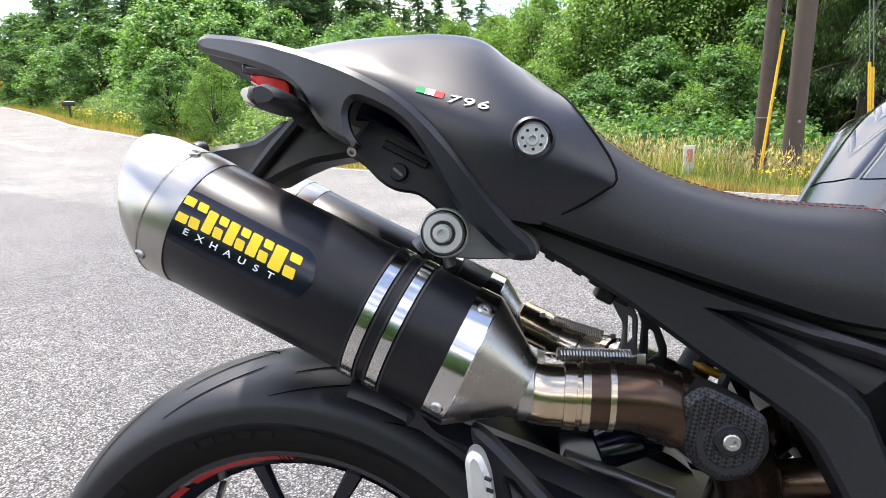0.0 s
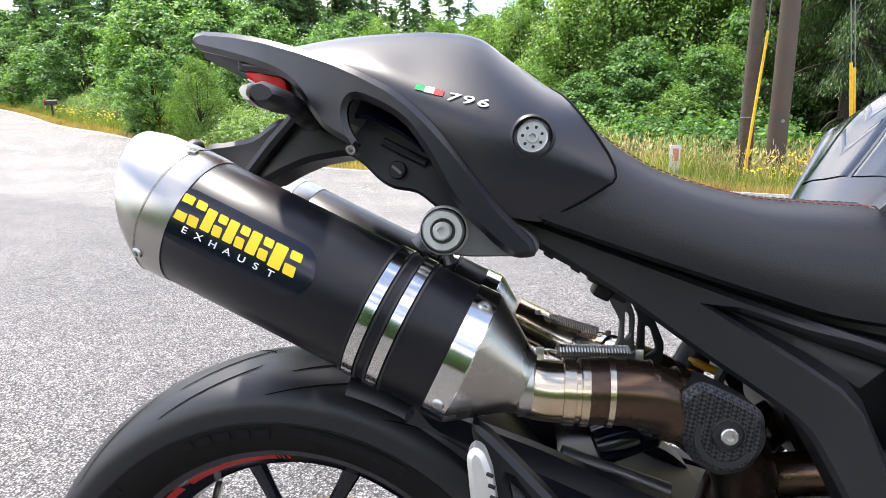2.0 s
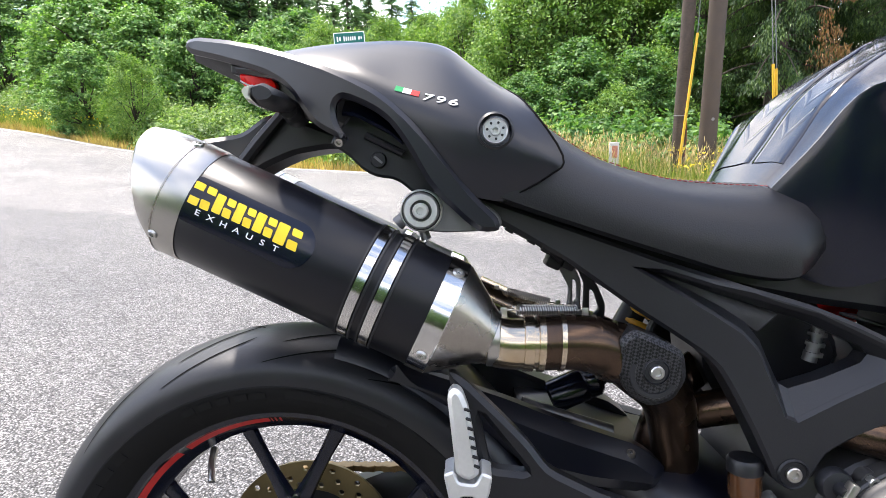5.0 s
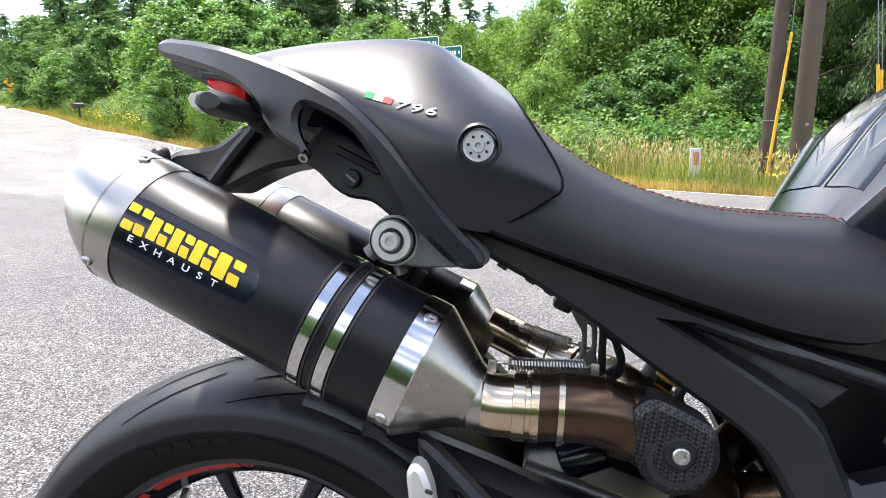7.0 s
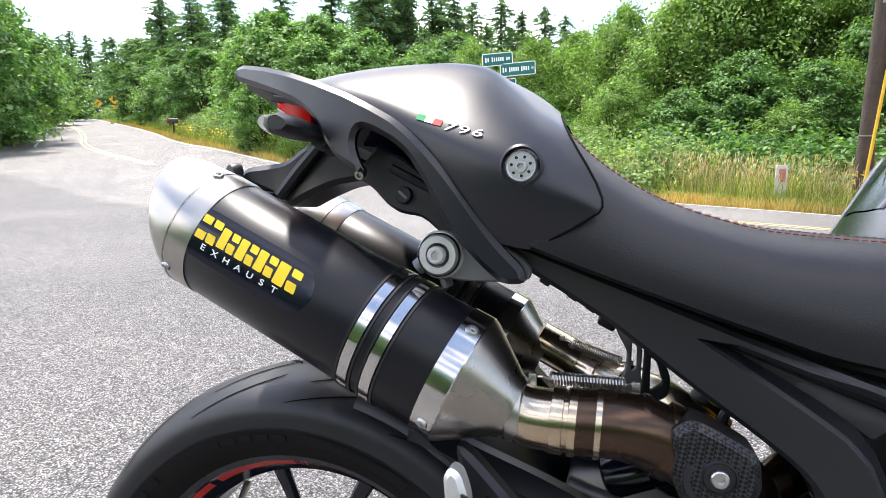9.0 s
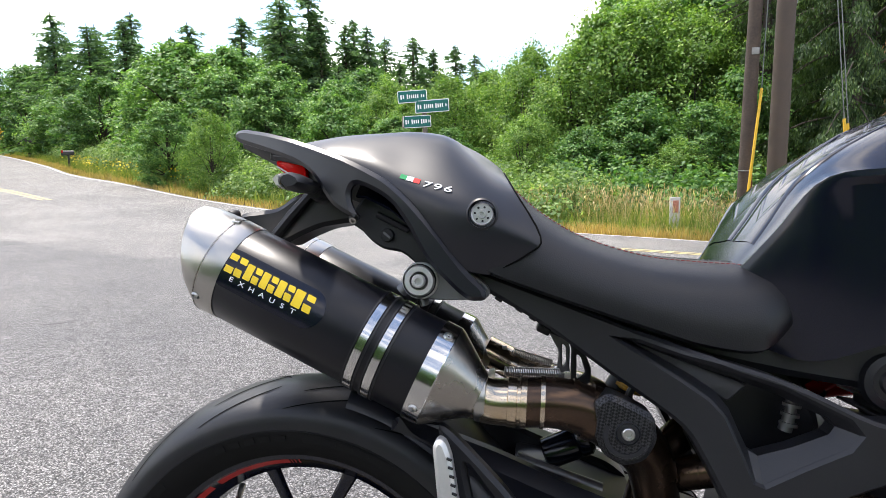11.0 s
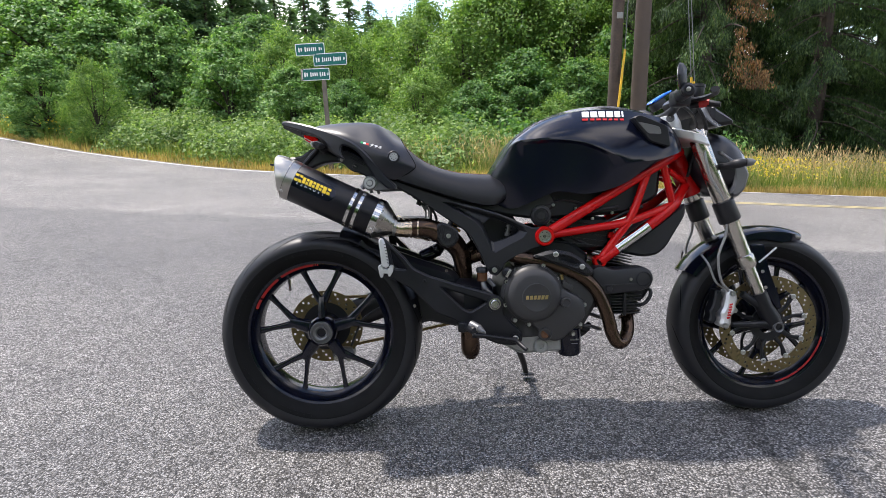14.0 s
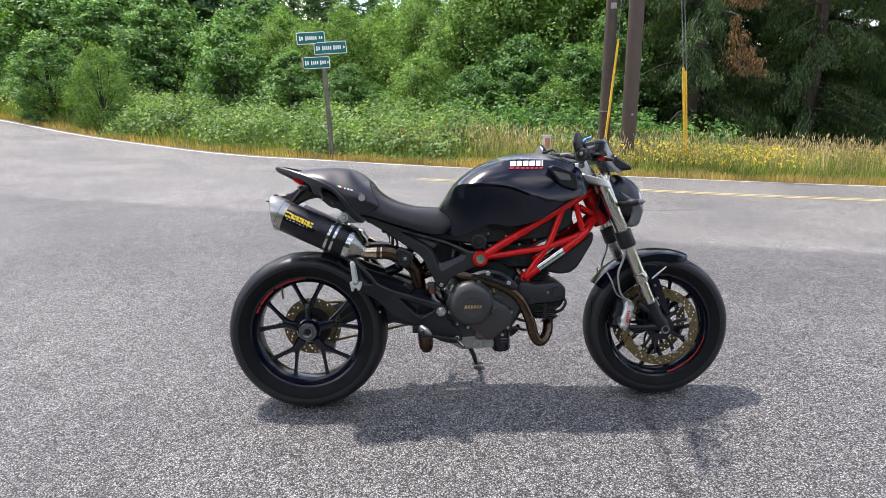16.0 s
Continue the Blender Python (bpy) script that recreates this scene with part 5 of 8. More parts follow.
for s in SIDES:
    fb = part("footrest_bracket", add_plate(bmesh.new(), bo, s * 0.178, s * 0.155, holes=[h1, h2], c=0.005), M_CASTING, bike, "black cast footrest bracket with triangular openings", sharp=28)
    part("pivot_bolt", add_lathe(bmesh.new(), [(0, 0.012), (0.011, 0.012), (0.0135, 0.009), (0.0135, 0.003), (0.018, 0.003), (0.019, 0), (0, 0)], (0.550, s * 0.178, 0.406), (0, s, 0), 24), M_CHROME, fb, "bright swingarm pivot bolt")
    part("boss", add_lathe(bmesh.new(), [(0.019, 0.004), (0.025, 0.003), (0.027, -0.006), (0.019, -0.006)], (0.550, s * 0.178, 0.406), (0, s, 0), 28), M_CASTING, fb)
    part("boss", add_lathe(bmesh.new(), [(0, 0.006), (0.015, 0.006), (0.017, 0), (0, 0)], (0.611, s * 0.176, 0.299), (0, s, 0), 22), M_CASTING, fb)
    part("bolt", add_bolt(bmesh.new(), (0.611, s * 0.182, 0.299), 0.009, 0.005, (0, s, 0)), M_STEEL, fb)
    part("bolt", add_bolt(bmesh.new(), (0.338, s * 0.177, 0.480), 0.006, 0.004, (0, s, 0)), M_CASTING, fb)
    # passenger peg, folded up
    pp = rounded([(0.2065, 0.608), (0.212, 0.616), (0.220, 0.612), (0.226, 0.596), (0.231, 0.566), (0.236, 0.532), (0.226, 0.526), (0.214, 0.532)], 0.004, 3)
    pg = part("passenger_peg", add_plate(bmesh.new(), pp, s * 0.215, s * 0.193, c=0.004), M_ALU, bike, "folded silver passenger footpeg")
    for k in range(7):
        part("rubber_rib", add_box(bmesh.new(), (0.2270 + 0.0014 * k - 0.002, s * 0.2160, 0.596 - 0.009 * k), (0.006, 0.003, 0.0028), Euler((0, radians(20), 0)).to_matrix().to_4x4(), 0.001), M_RUBBER, pg)
    hm = bmesh.new()
    add_plate(hm, rounded([(0.202, 0.532), (0.212, 0.536), (0.216, 0.524), (0.232, 0.522), (0.238, 0.534), (0.248, 0.530), (0.245, 0.512), (0.238, 0.500), (0.232, 0.502), (0.231, 0.510), (0.218, 0.510), (0.216, 0.498), (0.209, 0.498), (0.206, 0.512)], 0.003, 3), s * 0.213, s * 0.178, c=0.002)
    part("peg_mount", hm, M_ALU, pg)
    # rider peg
    rpeg = part("rider_peg", add_tube(bmesh.new(), [(0.462, s * 0.165, 0.338), (0.468, s * 0.20, 0.342), (0.478, s * 0.262, 0.346), (0.480, s * 0.270, 0.346)], [0.014, 0.013, 0.0125, 0.008], 12), M_RUBBER, bike, "black rubber rider footpeg with a bright end")
    part("peg_end", add_tube(bmesh.new(), [(0.474, s * 0.235, 0.356), (0.494, s * 0.262, 0.350), (0.512, s * 0.272, 0.338)], [0.013, 0.012, 0.003], 10), M_GREYPLATE, rpeg)
    part("peg_clevis", add_box(bmesh.new(), (0.455, s * 0.172, 0.338), (0.036, 0.04, 0.030), None, 0.004), M_CASTING, rpeg)
    lev = part("foot_lever", add_tube(bmesh.new(), [(0.612, s * 0.192, 0.296), (0.58, s * 0.200, 0.303), (0.53, s * 0.205, 0.312), (0.478, s * 0.205, 0.318)], [0.009, 0.005, 0.0055, 0.008], 10, 16), M_CASTING, bike, "black foot lever beside the engine")
    part("toe_piece", add_tube(bmesh.new(), [(0.612, s * 0.195, 0.295), (0.624, s * 0.22, 0.285), (0.636, s * 0.235, 0.277)], [0.006, 0.007, 0.006], 10), M_CASTING, lev)
# rear master cylinder
mc = part("brake_reservoir", add_lathe(bmesh.new(), [(0, 0), (0.0155, 0), (0.0165, 0.006), (0.0165, 0.028), (0, 0.028)], (0.517, -0.128, 0.470), (0, 0, 1), 24), M_BROWNCUP, bike, "small amber brake fluid reservoir with black cap")
part("cap", add_lathe(bmesh.new(), [(0.0165, 0.027), (0.0182, 0.028), (0.0182, 0.040), (0.016, 0.043), (0, 0.043)], (0.517, -0.128, 0.470), (0, 0, 1), 24), M_PLASTIC, mc)
bm = bmesh.new()
add_tube(bm, [(0.520, -0.13, 0.466), (0.525, -0.135, 0.445), (0.545, -0.135, 0.43)], [0.009, 0.010, 0.008], 10, 8)
add_tube(bm, [(0.534, -0.14, 0.478), (0.552, -0.142, 0.455)], 0.007, 10)
part("hose_union", bm, M_GREYPLATE, mc)

# ---- swingarm, chain, shock ----
sw = [[(x, y + dy * w, z + dz * h) for dy, dz in ((-1, -0.6), (-0.6, -1), (0.6, -1), (1, -0.6), (1, 0.6), (0.6, 1), (-0.6, 1), (-1, 0.6))] for x, y, z, w, h in
      ((-0.03, 0.105, 0.303, 0.020, 0.035), (0.02, 0.105, 0.304, 0.024, 0.055), (0.10, 0.115, 0.335, 0.024, 0.050), (0.20, 0.118, 0.375, 0.026, 0.055), (0.30, 0.100, 0.415, 0.035, 0.062), (0.38, 0.060, 0.425, 0.075, 0.065), (0.46, 0.0, 0.420, 0.125, 0.062), (0.55, 0.0, 0.408, 0.13, 0.045))]
swing = part("swingarm", add_loft(bmesh.new(), sw), M_SATIN, bike, "black single-sided swingarm", sharp=50)
part("brace", add_plate(bmesh.new(), rounded([(0.30, 0.30), (0.345, 0.322), (0.45, 0.298), (0.46, 0.38), (0.40, 0.47), (0.30, 0.50), (0.27, 0.47)], 0.015, 3), 0.0, 0.10, c=0.008), M_SATIN, swing)
hug = []
for a in np.radians(np.linspace(76, 18, 22)):
    ring = []
    for y, r in ((-0.094, 0.305), (-0.086, 0.325), (-0.055, 0.336), (0, 0.340), (0.055, 0.336), (0.095, 0.325), (0.105, 0.300), (0.100, 0.300), (0.085, 0.320), (0.05, 0.331), (0, 0.335), (-0.05, 0.331), (-0.082, 0.320), (-0.090, 0.305)):
        ring.append((r * math.cos(a), y, 0.315 + r * math.sin(a)))
    hug.append(ring)
hugger = part("rear_hugger", add_loft(bmesh.new(), hug), M_SATIN, bike, "black rear wheel hugger", sharp=50)
top = rounded([(0.125, 0.605), (0.150, 0.600), (0.268, 0.560), (0.330, 0.535), (0.420, 0.505), (0.452, 0.480), (0.44, 0.45), (0.36, 0.46), (0.30, 0.475), (0.235, 0.525), (0.15, 0.572)], 0.012, 3)
part("hugger_side", add_plate(bmesh.new(), top, -0.098, -0.050, c=0.016), M_SATIN, hugger)
part("hugger_side", add_plate(bmesh.new(), top, 0.060, 0.110, c=0.006), M_SATIN, hugger)
part("arm_top", add_plate(bmesh.new(), rounded([(0.285, 0.530), (0.345, 0.520), (0.46, 0.478), (0.46, 0.44), (0.30, 0.46)], 0.01, 3), -0.085, 0.09, c=0.014), M_SATIN, swing)
part("link_rod", add_tube(bmesh.new(), [(0.29, -0.03, 0.535), (0.345, -0.03, 0.520), (0.40, -0.03, 0.500)], [0.010, 0.007, 0.010], 10), M_GREYPLATE, swing)
for x, z in ((0.408, 0.497), (0.305, 0.392)):
    part("screw", add_bolt(bmesh.new(), (x, -0.09 if z > 0.45 else -0.10, z), 0.005, 0.006, (0, -0.5, 1 if z > 0.45 else 0)), M_STEEL, swing)
part("cable", add_tube(bmesh.new(), [(0.40, -0.09, 0.70), (0.432, -0.095, 0.665), (0.424, -0.10, 0.640), (0.44, -0.09, 0.618)], 0.0045, 8, 16), M_RUBBER, bike, "black cable behind the valve cover")
shock = part("shock_absorber", add_tube(bmesh.new(), [(0.455, 0.01, 0.68), (0.418, 0.005, 0.612), (0.380, 0.0, 0.552)], [0.016, 0.018, 0.017], 14), M_CASTING, bike, "rear shock absorber with a yellow coil spring")
bm = bmesh.new()
pts = [np.array((0.460 - 0.050 * u, 0.01, 0.668 - 0.084 * u)) + 0.021 * np.array((math.cos(u * 38) * 0.95, math.sin(u * 38), math.cos(u * 38) * -0.3)) for u in np.linspace(0, 1, 150)]
part("coil", add_tube(bm, pts, 0.0046, 8), M_SPRING_Y, shock, "yellow coil spring")
res = part("shock_reservoir", add_lathe(bmesh.new(), [(0, 0), (0.017, 0), (0.0210, 0.003), (0.0210, 0.046), (0.0195, 0.048), (0.0210, 0.050), (0.0210, 0.062), (0.016, 0.068), (0, 0.068)], (0.328, -0.010, 0.536), (0.90, 0.0, 0.40), 26), M_GLOSS, bike, "black cylindrical shock reservoir")
# chain and sprockets
front_s, rear_s = (0.600, 0.092, 0.362, 0.034), (0.0, 0.098, 0.303, 0.092)
run = []
for (x0, _, z0, r0), (x1, _, z1, r1), sgn in ((front_s, rear_s, 1), (rear_s, front_s, -1)):
    d = math.hypot(x1 - x0, z1 - z0)
    th = math.atan2(z1 - z0, x1 - x0) + (-1) * math.acos((r0 - r1) / d)
    a = (x0 + r0 * math.cos(th), z0 + r0 * math.sin(th))
    b = (x1 + r1 * math.cos(th), z1 + r1 * math.sin(th))
    run.append((a, b, th))
loop = []
for i, (a, b, th) in enumerate(run):
    loop += [np.array(a) + (np.array(b) - np.array(a)) * u for u in np.linspace(0, 1, 37)]
    c = (rear_s, front_s)[i]
    th2 = run[(i + 1) % 2][2]
    span = (th2 - th) % (2 * math.pi)
    loop += [np.array((c[0] + c[3] * math.cos(th + span * u), c[2] + c[3] * math.sin(th + span * u))) for u in np.linspace(0.03, 0.97, 20 if i == 0 else 8)]
chain = part("chain", add_tube(bmesh.new(), [(q[0], 0.095, q[1]) for q in loop], 0.003, 5), M_CASTING, bike, "gold drive chain")
link = add_plate(bmesh.new(), rounded([(-0.010, -0.0055), (0, -0.0035), (0.010, -0.0055), (0.010, 0.0055), (0, 0.0035), (-0.010, 0.0055)], 0.003, 3), -0.0095, 0.0095, c=0.001)
first = part("link", link, M_LINK, chain)
acc = 0.0
last = loop[0]
spots = []
for q, q2 in zip(loop, loop[1:]):
    seg = np.linalg.norm(q2 - q)
    while acc < seg:
        spots.append((q + (q2 - q) * acc / seg, math.atan2(q2[1] - q[1], q2[0] - q[0])))
        acc += 0.0159
    acc -= seg
for i, (q, a) in enumerate(spots):
    o = first if i == 0 else new("link", first.data)
    o.parent = chain
    o.location, o.rotation_euler, o.scale = (q[0], 0.095, q[1]), (0, -a, 0), (1, 1.0 if i % 2 else 0.72, 1)
part("rear_sprocket", add_lathe(bmesh.new(), [(0.04, -0.003), (0.090, -0.003), (0.090, 0.003), (0.04, 0.003), (0.04, -0.003)], (0, 0.095, 0.303), (0, 1, 0), 48), M_GREYPLATE, bike, "rear sprocket")
# side stand
st = part("side_stand", add_tube(bmesh.new(), [(0.640, 0.12, 0.262), (0.668, 0.18, 0.185), (0.700, 0.235, 0.105), (0.712, 0.262, 0.062)], [0.014, 0.012, 0.011, 0.010], 12, 14), M_CASTING, bike, "black side stand, folded out")
part("foot", add_lathe(bmesh.new(), [(0, 0.010), (0.018, 0.010), (0.026, 0.004), (0.026, 0.0), (0, 0)], (0.722, 0.272, 0.0455), (0, 0.156, 0.988), 20), M_CASTING, st)
part("stand_spring", add_tube(bmesh.new(), [(0.62, 0.10, 0.25), (0.66, 0.15, 0.22), (0.69, 0.21, 0.14)], 0.005, 8, 12), M_STEEL, st)

# ---- brakes ----
def brake_disc(tyre, cx, cz, y, r0, r1, rows, n, mat, label):
    ring = lambda r, k=72: np.array([(cx + r * math.cos(a), cz + r * math.sin(a)) for a in np.linspace(0, 2 * math.pi, k, endpoint=False)])
    holes = [ring(r0)]
    for j, (rr, off) in enumerate(rows):
        for i in range(n):
            a = 2 * math.pi * (i + off) / n
            holes.append(np.array([(cx + rr * math.cos(a) + 0.0042 * math.cos(b), cz + rr * math.sin(a) + 0.0042 * math.sin(b)) for b in np.linspace(0, 2 * math.pi, 7)[:-1]]))
    return part("brake_disc", add_plate(bmesh.new(), ring(r1), y - 0.0025, y + 0.0025, holes=holes, c=0.0005), mat, tyre, label)


for s in SIDES:
    brake_disc(front_tyre, 1.454, 0.300, s * 0.066, 0.124, 0.160, ((0.133, 0.0), (0.143, 0.33), (0.152, 0.66)), 26, M_GOLD, "gold-toned drilled front brake disc")
    bm = bmesh.new()
    for k in range(10):
        a = radians(36 * k + 12)
        q = lambda r, da=0.0: (1.454 + r * math.cos(a + da), s * 0.062, 0.300 + r * math.sin(a + da))
        part("carrier_arm", add_tube(bmesh.new(), [q(0.050), q(0.085, 0.08 * (-1) ** k), q(0.121)], [0.009, 0.006, 0.009], 7, 8, flat=0.7), M_CASTING, front_tyre)
        part("disc_pin", add_bolt(bmesh.new(), (1.454 + 0.121 * math.cos(a), s * 0.068, 0.300 + 0.121 * math.sin(a)), 0.0085, 0.004, (0, s, 0)), M_BOLT, front_tyre)
    add_lathe(bm, [(0.030, -0.004), (0.056, -0.004), (0.056, 0.004), (0.030, 0.004), (0.030, -0.004)], (1.454, s * 0.062, 0.300), (0, 1, 0), 32)
    car = part("disc_carrier", bm, M_CASTING, front_tyre, "black disc carrier")
brake_disc(rear_tyre, 0.0, 0.315, 0.050, 0.074, 0.1175, ((0.085, 0.0), (0.096, 0.33), (0.108, 0.66)), 18, M_GOLD, "gold-brown drilled rear brake disc")
part("disc_hub", add_lathe(bmesh.new(), [(0.03, 0.046), (0.078, 0.047), (0.078, 0.053), (0.03, 0.054), (0.03, 0.046)], (0, 0, 0.315), (0, 1, 0), 40), M_CASTING, rear_tyre)
part("hub_nut", add_lathe(bmesh.new(), [(0.013, -0.050), (0.016, -0.064), (0.0205, -0.066), (0.021, -0.056), (0.029, -0.056), (0.030, -0.062), (0.0335, -0.062), (0.035, -0.056), (0.035, -0.040)], (0, 0, 0.315), (0, 1, 0), 36), M_GREYPLATE, rear_tyre, "steel hub nut")
part("hub_bore", add_lathe(bmesh.new(), [(0, -0.030), (0.0145, -0.030), (0.0145, -0.056)], (0, 0, 0.315), (0, 1, 0), 24), M_CASTING, rear_tyre)
cal = bmesh.new()
add_plate(cal, rounded([(0.015, 0.235), (0.085, 0.230), (0.095, 0.205), (0.080, 0.185), (0.055, 0.192), (0.040, 0.188), (0.020, 0.195)], 0.01, 3), 0.025, 0.085, c=0.006)
rc = part("rear_caliper", cal, M_GREYPLATE, bike, "grey rear brake caliper")
for x, z in ((0.035, 0.198), (0.075, 0.198)):
    part("bolt", add_bolt(bmesh.new(), (x, 0.024, z), 0.011, 0.008), M_STEEL, rc)
part("speed_sensor_lead", add_tube(bmesh.new(), [(0.085, 0.02, 0.24), (0.11, 0.03, 0.30), (0.13, 0.05, 0.33), (0.2, 0.06, 0.37)], 0.004, 6, 14), M_RUBBER, rc)
part("valve_stem", add_tube(bmesh.new(), [(-0.100, -0.02, 0.478), (-0.096, -0.04, 0.468), (-0.090, -0.055, 0.452)], [0.005, 0.004, 0.0042], 8), M_STEEL, rear_tyre)
for cx, cz, rr, W, spans in ((0.0, 0.315, 0.2225, 0.18, ((91, 91.7), (92.6, 93.2), (94, 94.4), (95, 124), (127, 148), (149.5, 158))), (1.454, 0.300, 0.217, 0.12, ((284, 306), (307, 345)))):
    tyre = rear_tyre if cx == 0 else front_tyre
    for a0, a1 in spans:
        thin = 0.0 if cx == 0 else 0.0035
        bm = arc_strip(bmesh.new(), cx, cz, rr - 0.0135 + thin, rr - 0.0065, -W * 0.255, -W * 0.297, a0, a1)
        part("rim_stripe", bm, M_REDLINE, tyre, "red rim stripe")

# ---- fork and steering ----
RAKE = np.array((0.382, 0, -0.924))


def fork_at(u, y):
    """A point on a fork leg, u metres down from the top clamp."""
    p = np.array((1.190, 0, 0.915)) + RAKE * u
    return (p[0], y, p[2])


for s in SIDES:
    y = s * 0.103
    leg = part("fork_leg", add_lathe(bmesh.new(), [(0, -0.012), (0.012, -0.012), (0.014, -0.004), (0.026, -0.004), (0.027, 0.0), (0.027, 0.235), (0.0245, 0.240), (0.0245, 0.415), (0.028, 0.418), (0.029, 0.425), (0.029, 0.452), (0.026, 0.458), (0.0, 0.458)], fork_at(0, y), tuple(RAKE), 36), M_FORK, bike, "polished silver front fork leg")
    part("inner_tube", add_lathe(bmesh.new(), [(0, 0.45), (0.0205, 0.45), (0.0205, 0.565), (0, 0.565)], fork_at(0, y), tuple(RAKE), 28), M_FORK, leg)
    fb = bmesh.new()
    add_tube(fb, [fork_at(0.548, y), fork_at(0.60, y), (1.442, y, 0.325), (1.454, y, 0.300)], [0.025, 0.026, 0.028, 0.026], 16)
    add_tube(fb, [fork_at(0.60, y), (1.395, y * 1.02, 0.372), (1.345, y * 1.04, 0.405)], [0.020, 0.013, 0.011], 10)
    add_tube(fb, [(1.446, y, 0.308), (1.38, y * 1.03, 0.306), (1.315, y * 1.04, 0.308)], [0.018, 0.011, 0.008], 10)
    part("fork_foot", fb, M_CASTING, leg, "black fork foot")
    part("axle", add_lathe(bmesh.new(), [(0.010, 0.0), (0.011, 0.026), (0.016, 0.028), (0.018, 0.024), (0.018, 0)], (1.454, y, 0.300), (0, s, 0), 24), M_GREYPLATE, leg)
    part("axle_bore", add_lathe(bmesh.new(), [(0, 0.018), (0.0105, 0.018), (0.0105, 0.027)], (1.454, y, 0.300), (0, s, 0), 20), M_PLASTIC, leg)
    part("lower_clamp", add_lathe(bmesh.new(), [(0.027, 0.230), (0.033, 0.233), (0.034, 0.295), (0.031, 0.300), (0.0245, 0.300)], fork_at(0, y), tuple(RAKE), 30), M_PLASTIC, leg, "black lower fork clamp")
    # caliper
    cl = rounded([(1.300, 0.414), (1.318, 0.420), (1.330, 0.404), (1.336, 0.384), (1.328, 0.372), (1.330, 0.356), (1.322, 0.340), (1.312, 0.336), (1.316, 0.312), (1.306, 0.296), (1.286, 0.296), (1.276, 0.310), (1.284, 0.328), (1.280, 0.345), (1.290, 0.360), (1.296, 0.385)], 0.006, 3)
    ca = part("front_caliper", add_plate(bmesh.new(), cl, s * 0.108, s * 0.050, c=0.008), M_ALU, bike, "silver four-piston front brake caliper")
    for x, z in ((1.314, 0.408), (1.293, 0.305)):
        part("bolt", add_bolt(bmesh.new(), (x, s * 0.107, z), 0.009, 0.010, (0, s, 0)), M_BOLT, ca)
    part("inner_half", add_plate(bmesh.new(), inset(cl, 0.006) + np.array((-0.035, 0.006)), s * 0.090, s * 0.045, c=0.005), M_CASTING, ca)
    for k in range(6):   # maker's mark as plain bars
        part("mark_bar", add_box(bmesh.new(), (1.306 - 0.0035 + 0.0016 * k, s * 0.1085, 0.330 + 0.0085 * k), (0.010, 0.0015, 0.0055), Euler((0, radians(-12), 0)).to_matrix().to_4x4()), M_REDDECAL, ca)
    part("brake_hose", add_tube(bmesh.new(), [(1.305, s * 0.10, 0.415), (1.272, s * 0.115, 0.455), (1.262, s * 0.118, 0.53), (1.285, s * 0.12, 0.61), (1.272, s * 0.125, 0.70), (1.225, s * 0.13, 0.78), (1.210, s * 0.125, 0.86), (1.225, s * 0.10, 0.93)], 0.0042, 8, 44), M_CABLE, bike, "grey braided brake hose")
    bm = bmesh.new()
    add_tube(bm, [(1.300, s * 0.10, 0.42), (1.262, s * 0.105, 0.445), (1.240, s * 0.10, 0.50), (1.230, s * 0.07, 0.53)], 0.0035, 8, 18)
    part("sensor_cable", bm, M_CABLE, bike, "thin grey cable at the fork")
# top clamp
tc = rounded([(1.090, -0.055), (1.120, -0.115), (1.165, -0.140), (1.215, -0.135), (1.228, -0.105), (1.210, -0.065), (1.195, 0.0), (1.210, 0.065), (1.228, 0.105), (1.215, 0.135), (1.165, 0.140), (1.120, 0.115), (1.090, 0.055)], 0.012, 4)
bm = bmesh.new()
rings = []
for d, h in ((0.005, -0.022), (0.0, -0.016), (0.0, 0.008), (0.005, 0.013)):
    rings.append([(q[0] - 0.382 * h, q[1], 0.898 + h * 0.924 - 0.30 * (q[0] - 1.19)) for q in inset(tc, d)])
clamp = part("top_clamp", add_loft(bm, rings), M_ALU, bike, "cast silver top fork clamp")
for s in SIDES:
    part("clamp_slot", add_box(bmesh.new(), (1.192, s * 0.118, 0.914), (0.045, 0.016, 0.004), Euler((0, radians(17), 0)).to_matrix().to_4x4(), 0.0015), M_GREYPLATE, clamp)
    ris = part("bar_riser", add_tube(bmesh.new(), [(1.135, s * 0.060, 0.905), (1.128, s * 0.062, 0.945), (1.120, s * 0.064, 0.975)], [0.034, 0.031, 0.024], 14), M_ALU, clamp, "silver handlebar riser")
    part("riser_socket", add_lathe(bmesh.new(), [(0, 0.004), (0.012, 0.004), (0.013, 0)], (1.118, s * 0.085, 0.962), (-0.3, s, 0.2), 18), M_GREYPLATE, ris)
bar = part("handlebar", add_tube(bmesh.new(), [(1.045, -0.375, 0.998), (1.075, -0.27, 1.005), (1.112, -0.13, 0.985), (1.120, 0, 0.975), (1.112, 0.13, 0.985), (1.075, 0.27, 1.005), (1.045, 0.375, 0.998)], 0.0125, 14, 60), M_CASTING, bike, "black handlebar")
